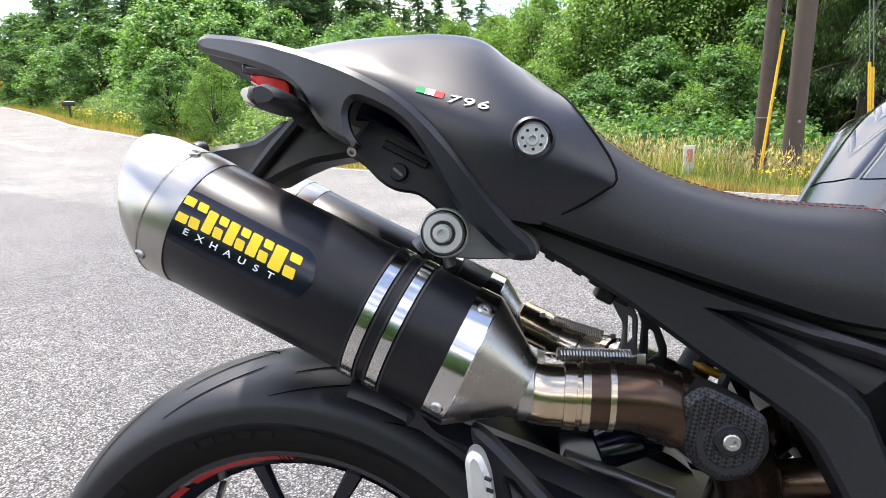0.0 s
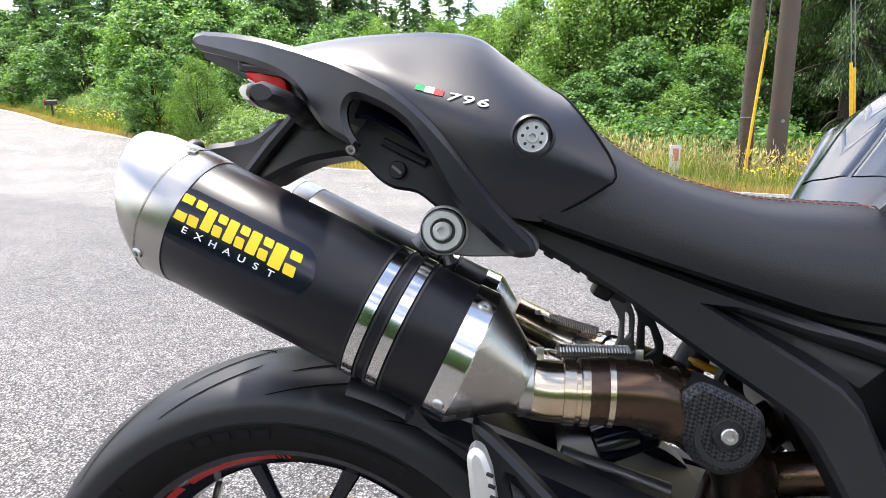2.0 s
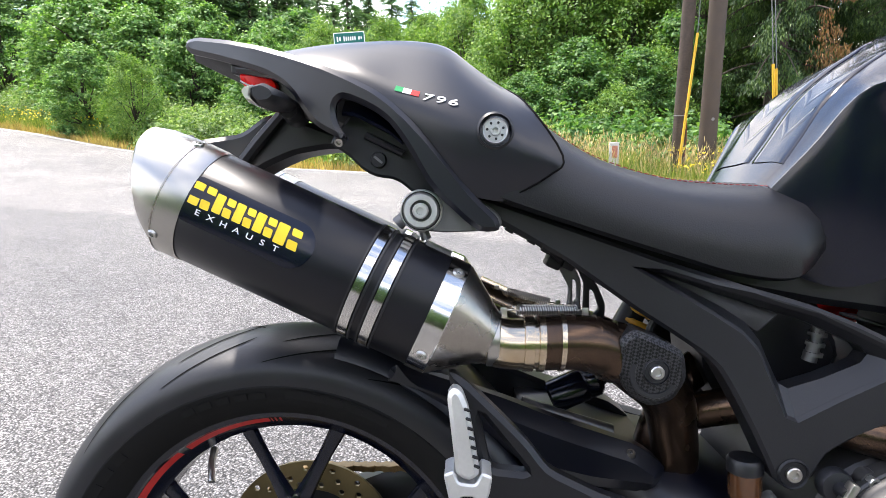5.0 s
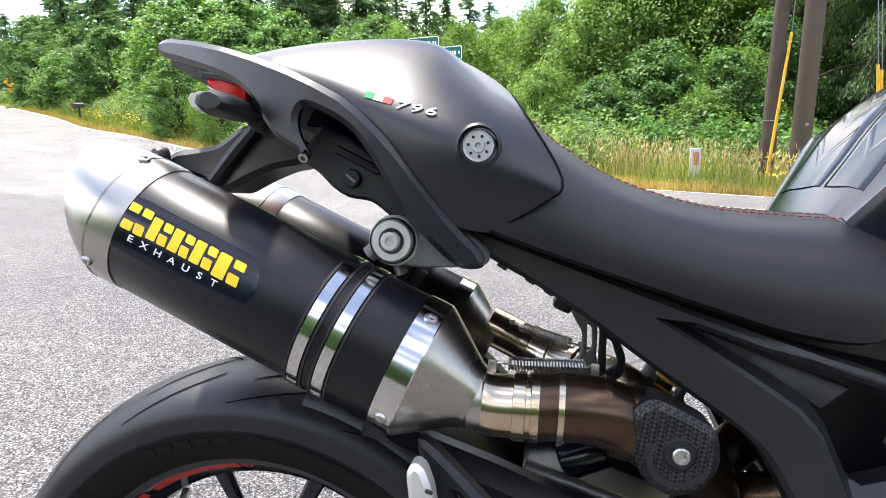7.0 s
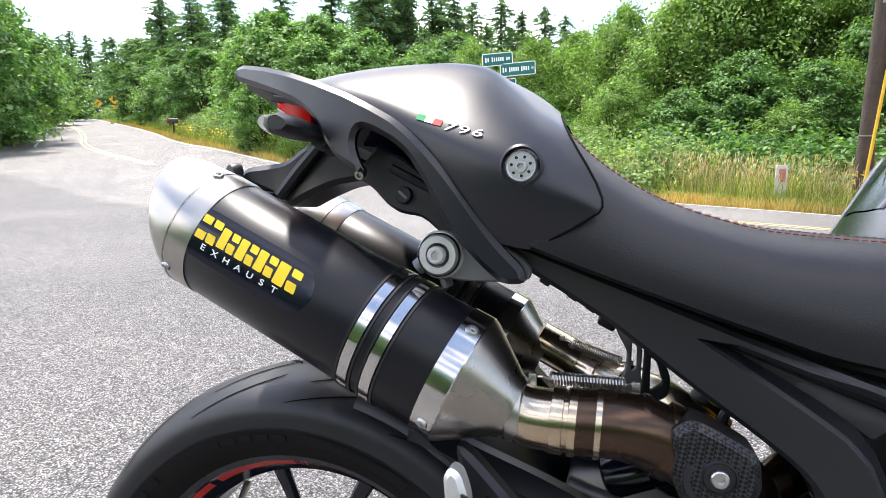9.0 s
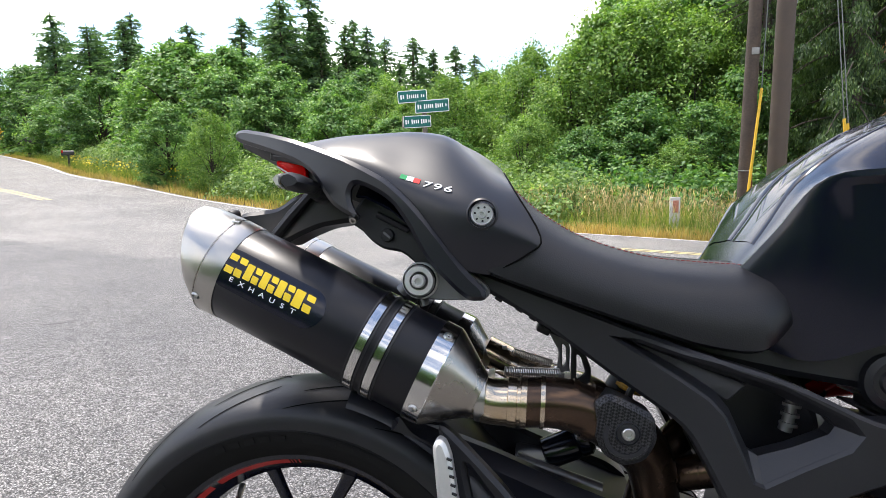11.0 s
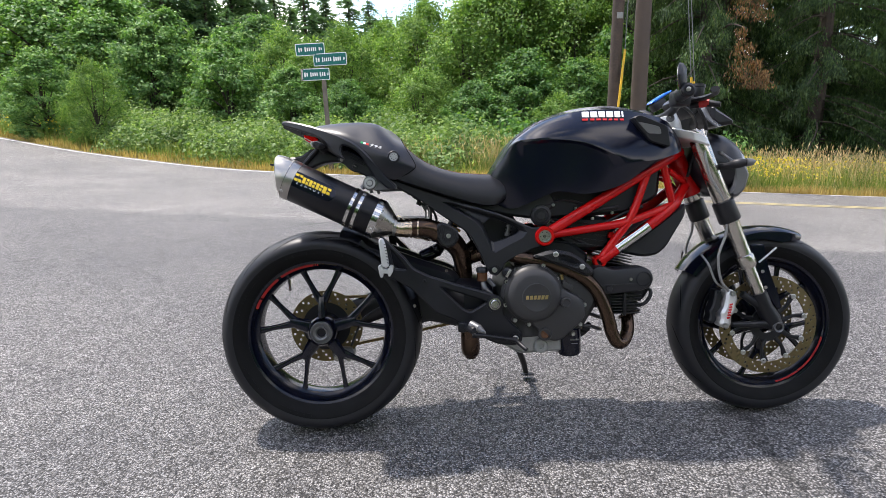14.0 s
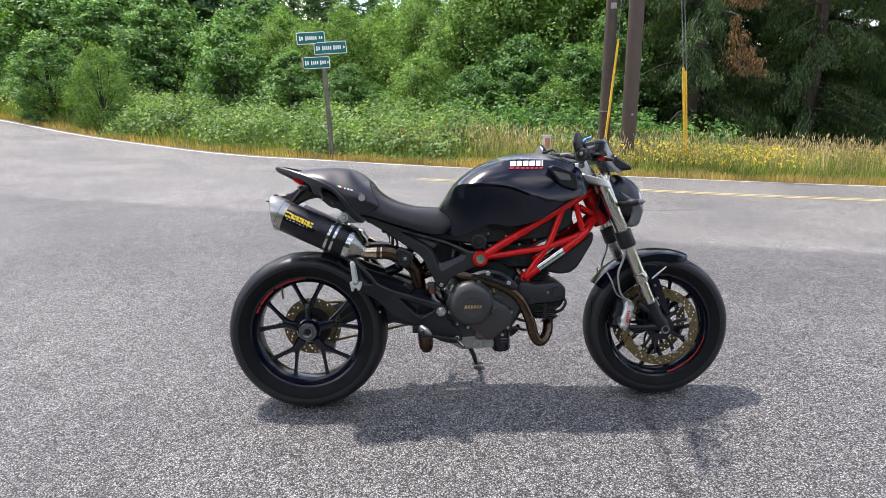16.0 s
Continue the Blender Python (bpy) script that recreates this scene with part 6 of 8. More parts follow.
for s in SIDES:
    q0, q1 = np.array((1.045, s * 0.375, 0.998)), np.array((1.075, s * 0.262, 1.005))
    part("grip", add_tube(bmesh.new(), [q0 + (q1 - q0) * u for u in np.linspace(0, 1, 14)], [0.0185 + 0.0012 * (i % 2) for i in range(14)], 18), M_RUBBER, bar, "black rubber grip")
    part("bar_end", add_lathe(bmesh.new(), [(0, 0.016), (0.012, 0.016), (0.018, 0.010), (0.0185, 0), (0, 0)], tuple(q0), (-0.25, s, -0.05), 22), M_CASTING, bar)
    part("bar_end_screw", add_bolt(bmesh.new(), tuple(q0 + (-0.004, s * 0.015, 0)), 0.006, 0.003, (-0.25, s, -0.05)), M_STEEL, bar)
    sg = bmesh.new()
    add_box(sg, (1.088, s * 0.225, 1.000), (0.050, 0.055, 0.046), None, 0.010)
    add_tube(sg, [(1.10, s * 0.20, 1.005), (1.13, s * 0.18, 1.01), (1.15, s * 0.16, 1.0)], [0.020, 0.018, 0.014], 12)
    part("switch_gear", sg, M_PLASTIC, bar, "black switch housing")
    part("hand_lever", add_tube(bmesh.new(), [(1.135, s * 0.185, 1.000), (1.150, s * 0.25, 0.998), (1.140, s * 0.33, 0.996), (1.118, s * 0.375, 1.0)], [0.008, 0.007, 0.006, 0.008], 10, 20, flat=1.5), M_CASTING, bar, "black hand lever")
    if s > 0:
        cap = part("clutch_reservoir", add_box(bmesh.new(), (1.185, 0.19, 1.045), (0.050, 0.045, 0.030), Euler((0, radians(-32), 0)).to_matrix().to_4x4(), 0.006), M_PLASTIC, bar, "black clutch fluid reservoir")
        part("reservoir_lid", add_plate(bmesh.new(), rounded([(1.150, 1.048), (1.160, 1.060), (1.200, 1.084), (1.226, 1.094), (1.222, 1.086), (1.200, 1.072), (1.165, 1.050)], 0.004, 3), 0.165, 0.215, c=0.003), M_BLUE, bar, "blue anodised reservoir lid")
    else:
        part("lever_tip", add_tube(bmesh.new(), [(1.138, -0.19, 0.985), (1.17, -0.23, 0.985), (1.195, -0.25, 0.978)], [0.010, 0.011, 0.007], 10), M_CASTING, bar)
        part("adjuster", add_tube(bmesh.new(), [(1.150, -0.215, 0.986), (1.172, -0.232, 0.986)], 0.0112, 12), M_REDLINE, bar, "red lever adjuster")
    mz = 1.035 if s < 0 else 1.030
    mr = part("mirror", add_tube(bmesh.new(), [(1.094, s * 0.235, 1.015), (1.080, s * 0.262, 1.040), (1.058, s * 0.300, 1.035), (1.040, s * 0.325, mz)], [0.009, 0.006, 0.0055, 0.006], 10, 20), M_CASTING, bike, "black handlebar mirror")
    ring = [(0.018, -0.030, -0.042), (0.010, 0.0, -0.046), (-0.006, 0.035, -0.030), (-0.016, 0.048, 0.0), (-0.008, 0.032, 0.028), (0.006, 0.005, 0.040), (0.014, -0.022, 0.020)]
    rings = [[(1.026 + dx + a * k, s * 0.345 + s * b * k, mz + c * k) for a, b, c in ring] for dx, k in ((0.0, 0.92), (0.002, 1.0), (0.012, 0.96), (0.026, 0.55))]
    part("mirror_head", add_loft(bmesh.new(), rings), M_CASTING, mr)
    part("glass", add_loft(bmesh.new(), [[(1.0255 + dx + a * k, s * 0.345 + s * b * k, mz + c * k) for a, b, c in ring] for dx, k in ((0.0, 0.88), (0.001, 0.90))]), M_CHROME, mr, "mirror glass")
resv = part("brake_cup", add_lathe(bmesh.new(), [(0, 0), (0.017, 0), (0.019, 0.004), (0.019, 0.030), (0.021, 0.032), (0.021, 0.040), (0, 0.042)], (1.165, -0.165, 1.010), (0.1, 0, 1), 22), M_PLASTIC, bike, "black brake fluid cup on the handlebar")
bm = bmesh.new()
add_box(bm, (1.185, 0, 1.005), (0.045, 0.15, 0.075), Euler((0, radians(-35), 0)).to_matrix().to_4x4(), 0.012)
dash = part("instrument_panel", bm, M_PLASTIC, bike, "black instrument panel")
for s in SIDES:
    bm = bmesh.new()
    add_tube(bm, [(1.10, s * 0.19, 0.99), (1.16, s * 0.13, 0.975), (1.20, s * 0.09, 0.93), (1.205, s * 0.06, 0.86), (1.19, s * 0.05, 0.78)], 0.005, 8, 24)
    add_tube(bm, [(1.11, s * 0.20, 1.00), (1.175, s * 0.15, 0.985), (1.225, s * 0.10, 0.92), (1.215, s * 0.06, 0.84)], 0.006, 8, 24)
    part("control_cable", bm, M_RUBBER, bike, "black control cables at the head")

# headlight and small screen
rings = []
for x, ry, rz, zc in ((1.205, 0.055, 0.060, 0.835), (1.235, 0.085, 0.090, 0.828), (1.275, 0.102, 0.106, 0.818), (1.315, 0.104, 0.108, 0.806), (1.345, 0.094, 0.098, 0.798), (1.360, 0.080, 0.084, 0.794)):
    rings.append([(x, ry * math.cos(a), zc + rz * math.sin(a) * (1.0 if math.sin(a) > 0 else 0.92)) for a in np.linspace(0, 2 * math.pi, 32, endpoint=False)])
hl = part("headlight", add_loft(bmesh.new(), rings), M_SATIN, bike, "black headlight shell with grey trim")
rings = []
for x, k, zc in ((1.352, 0.086, 0.795), (1.366, 0.080, 0.792), (1.376, 0.060, 0.790), (1.381, 0.03, 0.789)):
    rings.append([(x, k * math.cos(a), zc + k * 1.04 * math.sin(a)) for a in np.linspace(0, 2 * math.pi, 28, endpoint=False)])
part("lens", add_loft(bmesh.new(), rings), M_LENS_W, hl, "clear headlight lens")
for s in SIDES:
    bm = add_plate(bmesh.new(), rounded([(1.262, 0.862), (1.300, 0.842), (1.350, 0.815), (1.366, 0.785), (1.352, 0.735), (1.322, 0.712), (1.300, 0.722), (1.318, 0.760), (1.312, 0.800), (1.285, 0.828)], 0.01, 3), s * 0.1045, s * 0.080, c=0.008)
    part("trim", bm, M_GREYPLATE, hl, "grey headlight trim")
    ind = part("front_indicator", add_tube(bmesh.new(), [(1.270, s * 0.10, 0.812), (1.278, s * 0.125, 0.810), (1.300, s * 0.155, 0.815), (1.330, s * 0.165, 0.818)], [0.008, 0.009, 0.015, 0.008], 12, 14), M_PLASTIC, bike, "black front indicator")
    part("lens", add_tube(bmesh.new(), [(1.318, s * 0.166, 0.817), (1.334, s * 0.167, 0.818), (1.346, s * 0.166, 0.821)], [0.013, 0.011, 0.003], 12), M_GREYPLATE, ind)
rings = []
for u in np.linspace(0, 1, 10):
    x, z, w = 1.236 + 0.082 * u, 1.072 - 0.128 * u - 0.012 * math.sin(u * 3.14), 0.055 + 0.055 * u
    rings.append([(x - 0.062 * v * v, w * v, z - 0.012 * v * v) for v in np.linspace(-1, 1, 13)] + [(x - 0.003 - 0.062 * v * v, w * v * 0.985, z - 0.003 - 0.012 * v * v) for v in np.linspace(1, -1, 13)])
mscreen, tt, bb = material("smoked_screen")
bb.inputs["Base Color"].default_value = (0.20, 0.21, 0.23, 1)
bb.inputs["Roughness"].default_value = 0.05
bb.inputs["Transmission Weight"].default_value = 0.35
bb.inputs["IOR"].default_value = 1.45
fly = part("fly_screen", add_loft(bmesh.new(), rings), mscreen, bike, "small smoked fly screen")
part("screen_base", add_plate(bmesh.new(), rounded([(1.248, 1.005), (1.262, 0.995), (1.322, 0.955), (1.322, 0.942), (1.268, 0.938), (1.248, 0.955)], 0.006, 3), -0.085, 0.085, c=0.01), M_PLASTIC, fly)

# front mudguard
rings = []
for a in np.radians(np.linspace(68, 146, 34)):
    e = min(1.0, (math.degrees(a) - 62) / 14)
    drop = float(np.interp(math.degrees(a), [68, 82, 96, 115, 146], [0.292, 0.270, 0.282, 0.286, 0.292]))
    prof = ((-0.072, drop), (-0.071, 0.304), (-0.058, 0.313), (-0.030, 0.319), (0, 0.321), (0.030, 0.319), (0.058, 0.313), (0.071, 0.304), (0.072, drop), (0.068, drop), (0.055, 0.309), (0, 0.317), (-0.055, 0.309), (-0.068, drop))
    rings.append([(1.454 + r * math.cos(a), y * (0.45 + 0.55 * e), 0.296 + r * math.sin(a)) for y, r in prof])
mg = part("front_mudguard", add_loft(bmesh.new(), rings), M_GLOSS, bike, "gloss blue-black front mudguard", sharp=45)
for s in SIDES:
    poly = rounded([(1.385, 0.560), (1.430, 0.560), (1.440, 0.505), (1.455, 0.458), (1.480, 0.398), (1.492, 0.350), (1.475, 0.345), (1.452, 0.382), (1.422, 0.438), (1.395, 0.500)], 0.008, 3)
    part("mudguard_arm", add_plate(bmesh.new(), poly, s * 0.080, s * 0.070, c=0.003), M_GLOSS, mg)
    # pale tube drawn as the highlight along the guard's edge
    part("rim_edge", add_tube(bmesh.new(), [(1.412, s * 0.0805, 0.502), (1.436, s * 0.0810, 0.522), (1.470, s * 0.0760, 0.548)], 0.0032, 6, 8), M_ALU, mg)
    for x, z in ((1.425, 0.472), (1.436, 0.420)):
        part("screw", add_bolt(bmesh.new(), (x, s * 0.078, z), 0.0055, 0.005, (0, s, 0)), M_STEEL, mg)

# ---- marks, grooves and trim on the machine ----
def lettering(body, size, mat, parent, m, label="", depth=0.0004, bold=0.0):
    """Words or figures in the built-in font, as a mesh part placed by m."""
    cu = bpy.data.curves.new("lettering", "FONT")
    cu.offset = size * bold
    cu.body, cu.size, cu.extrude, cu.align_x, cu.align_y = body, size, depth, "CENTER", "CENTER"
    tmp = bpy.data.objects.new("lettering", cu)
    scene.collection.objects.link(tmp)
    bpy.context.view_layer.update()
    me = bpy.data.meshes.new_from_object(tmp.evaluated_get(bpy.context.evaluated_depsgraph_get()))
    bpy.data.objects.remove(tmp)
    me.transform(m)
    me.materials.clear()
    me.materials.append(mat)
    ob = new("lettering", me)
    ob.parent = parent
    return tagged(ob, label)


def side_frame(p, right, out):
    """A placing for marks: x along right, z along out."""
    r, o = Vector(right).normalized(), Vector(out).normalized()
    u = o.cross(r)
    return Matrix(((r.x, u.x, o.x, p[0]), (r.y, u.y, o.y, p[1]), (r.z, u.z, o.z, p[2]), (0, 0, 0, 1)))


sil_right = [o for o in bike.children if o.name == "silencer"][0]
SIL_R = 0.0600


def on_sleeve(s, ang, lift=0.0):
    """A point on the near silencer's sleeve: s along it, ang degrees up from its outer side."""
    a = radians(ang)
    p = s * SIL_D + 0.689 * SIL_N + (SIL_R + lift) * math.sin(a) * SIL_N
    return np.array((p[0], -0.14 - (SIL_R + lift) * math.cos(a), p[2]))


def sleeve_patch(outline, lift, mat, name, label="", grid=1):
    """A thin patch bent round the sleeve, from an outline in (s, arc metres)."""
    pts = np.array(outline, float)
    bm = bmesh.new()
    k = len(pts)
    top = [bm.verts.new(on_sleeve(q[0], math.degrees(q[1] / SIL_R), lift)) for q in pts]
    low = [bm.verts.new(on_sleeve(q[0], math.degrees(q[1] / SIL_R), 0.0)) for q in pts]
    for i in range(k):
        bm.faces.new((top[i], top[(i + 1) % k], low[(i + 1) % k], low[i]))
    bmesh.ops.triangle_fill(bm, edges=[bm.edges.get((top[i], top[(i + 1) % k])) for i in range(k)], use_beauty=True)
    return part(name, bm, mat, sil_right, label)


# badge plate: an oblong with round ends
bx0, bx1, by, bh = -0.390, -0.246, 0.014, 0.0235
badge = [(bx1 - 0.02 + 0.02 * math.cos(a), by + bh * math.sin(a)) for a in np.linspace(-1.57, 1.57, 12)] + [(bx0 + 0.02 - 0.02 * math.cos(a), by + bh * math.sin(a)) for a in np.linspace(1.57, -1.57, 12)]
rows = []
for u in np.linspace(0, 1, 40):
    s_ = bx0 + (bx1 - bx0) * u
    e = min(1.0, min(u, 1 - u) * (bx1 - bx0) / 0.022)
    hh = bh * math.sqrt(max(0.02, 1 - (1 - e) ** 2))
    rows.append([on_sleeve(s_, math.degrees((by + hh * v) / SIL_R), 0.0005) for v in np.linspace(-1, 1, 11)])
part("badge", add_loft(bmesh.new(), rows, caps=False, closed=False), M_GLOSS, sil_right, "oval glossy black maker's badge")
# maker's mark as plain slanted bars and blocks, the first sign taller
x = -0.375
for i, w in enumerate((0.024, 0.021, 0.021, 0.022, 0.027)):
    lo, hi = (0.0085 if i in (0, 4) else 0.0100), (0.0310 if i == 0 else 0.0285)
    for x0, x1, z0, z1 in ((0.0, 0.42, lo, hi), (0.52, 0.90, lo, lo + 0.0085), (0.52, 0.90, hi - 0.0070, hi)):
        quad = np.array([(x + w * x0 + 0.0015, z0), (x + w * x1 + 0.0015, z0), (x + w * x1, z1), (x + w * x0, z1)])
        sleeve_patch(rounded(quad, 0.0012, 3), 0.0012, M_YELLOW, "badge_block", "yellow bar of the maker's mark")
    x += w
for i, ch in enumerate("EXHAUST"):
    s_ = -0.360 + 0.0134 * i
    p = on_sleeve(s_, math.degrees(0.0035 / SIL_R), 0.0014)
    out = p - (s_ * SIL_D + 0.689 * SIL_N + np.array((0, -0.14, 0)))
    lettering(ch, 0.0078, M_WHITE, sil_right, side_frame(p, SIL_D, out) @ Matrix.Diagonal((1.35, 1, 1, 1)), "white lettering on the silencer")
# screws of the silencer
for s_, ang, r in ((-0.113, 58, 0.0062), (-0.113, -32, 0.0055), (-0.402, 70, 0.0055), (-0.397, -36, 0.0050)):
    p = on_sleeve(s_, ang, 0.001)
    out = p - (s_ * SIL_D + 0.689 * SIL_N + np.array((0, -0.14, 0)))
    part("rivet", add_lathe(bmesh.new(), [(0, 0.0006), (r * 0.42, 0.0006), (r * 0.5, 0.0026), (r * 0.8, 0.0024), (r, 0.0008), (r, 0)], tuple(p), tuple(out), 18), M_BOLT, sil_right, "steel rivet")

# flag and model number on the tail
def cowl_y(x, z):
    """The near flank of the cowl at x and z."""
    g = cowl_grid
    a, b, c, d = g[:-1, :-1], g[1:, :-1], g[1:, 1:], g[:-1, 1:]
    best = None
    for p, q, r in ((a, b, c), (a, c, d)):
        p, q, r = (v.reshape(-1, 3) for v in (p, q, r))
        e, f = q - p, r - p
        det = e[:, 0] * f[:, 2] - e[:, 2] * f[:, 0]
        det = np.where(abs(det) < 1e-12, 1e-12, det)
        u = ((x - p[:, 0]) * f[:, 2] - (z - p[:, 2]) * f[:, 0]) / det
        v = (e[:, 0] * (z - p[:, 2]) - e[:, 2] * (x - p[:, 0])) / det
        hit = (u >= -1e-6) & (v >= -1e-6) & (u + v <= 1 + 1e-6)
        if hit.any():
            y = (p[:, 1] + u * e[:, 1] + v * f[:, 1])[hit].max()
            best = y if best is None else max(best, y)
    return -float(best if best is not None else 0.15)


def cowl_mark(px, pz, w, h, slope):
    a = radians(slope)
    pts = []
    for dx, dz in ((0, 0), (w, 0), (w, h), (0, h)):
        X, Z = px + dx * math.cos(a) - dz * math.sin(a), pz + dx * math.sin(a) + dz * math.cos(a)
        pts.append((X, cowl_y(X, Z) - 0.0007, Z))
    return pts


tail = [o for o in bike.children if o.name == "tail_cowl"][0]
for s in SIDES:
    part("seam", add_tube(bmesh.new(), [(x + 0.0008, s * y, z) for x, y, z in cowl_grid[-1][1:]], 0.0011, 6), M_GROOVE, tail)
for dx, mt in ((0.0, M_GREEN), (0.0086, M_WHITE), (0.0172, M_REDDECAL)):
    a = radians(-18)
    q = cowl_mark(0.1555 + dx * math.cos(a), 0.8985 + dx * math.sin(a), 0.0086, 0.0056, -16)
    bm = bmesh.new()
    bm.faces.new([bm.verts.new(v) for v in q])
    part("flag_field", bm, mt, tail, "small three-colour flag decal")
for i, ch in enumerate("796"):
    x, z = 0.1895 + 0.0128 * i, 0.8890 - 0.0030 * i
    h = 0.002
    gx_, gz_ = (cowl_y(x + h, z) - cowl_y(x - h, z)) / (2 * h), (cowl_y(x, z + h) - cowl_y(x, z - h)) / (2 * h)
    out = Vector((gx_, -1, gz_)).normalized()
    at = Vector((x, cowl_y(x, z), z)) + out * 0.0006
    along = Vector((1, gx_ - 0.23 * gz_, -0.23))
    lettering(ch, 0.0150, M_WHITE, tail, side_frame(at, along, out) @ Matrix(((1.45, 0.12, 0, 0), (0, 0.80, 0, 0), (0, 0, 1, 0), (0, 0, 0, 1))), "white model number on the tail", bold=0.006)

# tank mark as plain blocks over a thin red bar
def tank_at(x):
    return [np.interp(x, tank_rows[:, 0], tank_rows[:, k]) for k in range(5)]


def tank_side(x, z):
    r = tank_at(x)
    d = r[1] - r[2]
    u = np.interp(r[1] - z, [0, 0.015 * d / 0.11, 0.16 * d, 0.40 * d, 0.70 * d, d - 0.006], [0, 0.30, 0.58, 0.80, 0.93, 1.0])
    return -r[4] * u


def tank_block(x0, x1, z0, z1, mat, label, lean=0.004):
    bm = bmesh.new()
    rows = []
    for v in np.linspace(0, 1, 5):
        z = z0 + (z1 - z0) * v
        rows.append([(x + lean * v, tank_side(x + lean * v, z) - 0.0018, z + 0.0006) for x in np.linspace(x0, x1, 4)])
    part("mark_block", add_loft(bm, rows, caps=False, closed=False), mat, tank, label)


x = 0.828
for w in (0.0255, 0.0255, 0.0245, 0.0255, 0.0225, 0.0105):
    tank_block(x, x + w - 0.0045, 0.963, 0.983, M_WHITE, "white block of the maker's mark")
    x += w
x = 0.824
for w in (0.024, 0.020, 0.020, 0.019, 0.017, 0.018, 0.019):
    tank_block(x, x + w - 0.006, 0.952, 0.958, M_REDDECAL, "red block of the model mark", 0.001)
    x += w
# intake meshes in the tank's shoulders
for s in SIDES:
    poly = rounded([(0.971, 0.957), (0.993, 0.965), (1.078, 0.929), (1.086, 0.866), (1.022, 0.885)], 0.010, 3)
    ik = part("intake", add_plate(bmesh.new(), poly, s * 0.172, s * 0.120, c=0.003), M_CASTING, tank, "black intake opening")
    mesh_poly = rounded([(0.984, 0.944), (1.051, 0.928), (1.057, 0.905), (1.016, 0.908)], 0.006, 3)
    part("mesh", add_plate(bmesh.new(), mesh_poly, s * 0.1735, s * 0.168, c=0.001), M_GREYPLATE, ik, "silver wire mesh")
part("knee_hole", add_lathe(bmesh.new(), [(0, 0.001), (0.007, 0.001), (0.008, 0.0)], (0.858, -0.156, 0.757), (0, -1, 0), 18), M_GROOVE, tank)
# ribbed tank pad
def tank_z(x, y):
    r = tank_at(x)
    d = r[1] - r[2]
    return r[1] - np.interp(abs(y) / r[4], [0, 0.30, 0.58, 0.80, 0.93, 1.0], [0, 0.015 * d / 0.11, 0.16 * d, 0.40 * d, 0.70 * d, d])


for y0, y1 in ((-0.088, -0.016), (-0.009, 0.088)):
    rows = []
    for x in np.linspace(0.566, 0.760, 30):
        k = min(1.0, (0.775 - x) / 0.09)
        c, hw = (y0 + y1) / 2, (y1 - y0) / 2 * max(0.15, k)
        rows.append([(x, c + hw * v, tank_z(x, c + hw * v) + (0.0022 if abs(v) < 0.95 else 0.0004)) for v in (-1, -0.94, -0.7, -0.4, 0, 0.4, 0.7, 0.94, 1)])
    strip = part("pad_strip", add_loft(bmesh.new(), rows, caps=False, closed=False), M_GLOSS, tank, "glossy black ridged tank pad", sharp=60)
    for i in range(6):
        x = 0.585 + 0.024 * i
        c, hw = (y0 + y1) / 2, (y1 - y0) / 2 * 0.72
        path = [(x + 0.016 * abs(v), c + hw * v) for v in np.linspace(-1, 1, 9)]
        rows = [[(q[0] + dx, q[1], tank_z(q[0] + dx, q[1]) + 0.0022 + dz) for q in path] for dx, dz in ((-0.0035, 0.0), (-0.002, 0.0005), (0.002, 0.0005), (0.0035, 0.0))]
        part("pad_ridge", add_loft(bmesh.new(), rows, caps=False, closed=False), M_GLOSS, strip)

# ribbed centre and red stitching of the seat
seat = [o for o in bike.children if o.name == "seat"][0]
seat_rows = spline(np.column_stack([SX, STOP, SBOT, SWID]), 200)
for s in SIDES:
    for i in range(0, 196, 3):
        x, zt, zb, w = seat_rows[i]
        x2, zt2, zb2, w2 = seat_rows[min(199, i + 2)]
        if x < 0.262 or x > 0.590:
            continue
        u = 0.60
        bm = add_tube(bmesh.new(), [(x, s * w * u, zt - 0.02 * (zt - zb)), (x2, s * w2 * u, zt2 - 0.02 * (zt2 - zb2))], 0.0006, 5)
        part("stitch", bm, M_STITCH, seat)
for i in range(30, 198, 3):
    x, zt, zb, w = seat_rows[i]
    if x < 0.27 or x > 0.585:
        continue
    rows = [[(x + dx, w * v, zt + 0.0002 + dz - 0.004 * (1 - abs(v) / 0.45) * (abs(v) < 0.45) - max(0, abs(v) - 0.45) * 0.06) for v in np.linspace(-0.56, 0.56, 9)] for dx, dz in ((-0.002, -0.002), (-0.001, 0.0016), (0.001, 0.0016), (0.002, -0.002))]
    part("rib", add_loft(bmesh.new(), rows, caps=False, closed=False), M_RIBBED, seat)

# tread grooves of the tyres: strips on the surface, their shade given as near-black
def tread(tyre, cx, R, W, rim_r, n, spec):
    side = R - rim_r
    def at(a, th, lift):
        ca, sa = math.cos(th), math.sin(th)
        r = rim_r + side * 0.55 + side * 0.45 * sa ** 0.9 + lift * sa
        return np.array((cx + r * math.cos(a), -W / 2 * ca - lift * ca, R + r * math.sin(a)))
    for k in range(n):
        a0 = 2 * math.pi * k / n
        for t0, t1, sweep, wid in spec:
            rows = []
            for u in np.linspace(0, 1, 12):
                th = radians(t0 + (t1 - t0) * u)
                a = a0 + sweep * (u ** 1.3)
                w = wid * math.sin(math.pi * min(1, 0.12 + 0.88 * (1 - u))) ** 0.6 + 0.0006
                rows.append([at(a - w / R, th, 0.0006), at(a + w / R, th, 0.0006)])
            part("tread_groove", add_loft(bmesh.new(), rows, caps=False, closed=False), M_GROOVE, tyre)


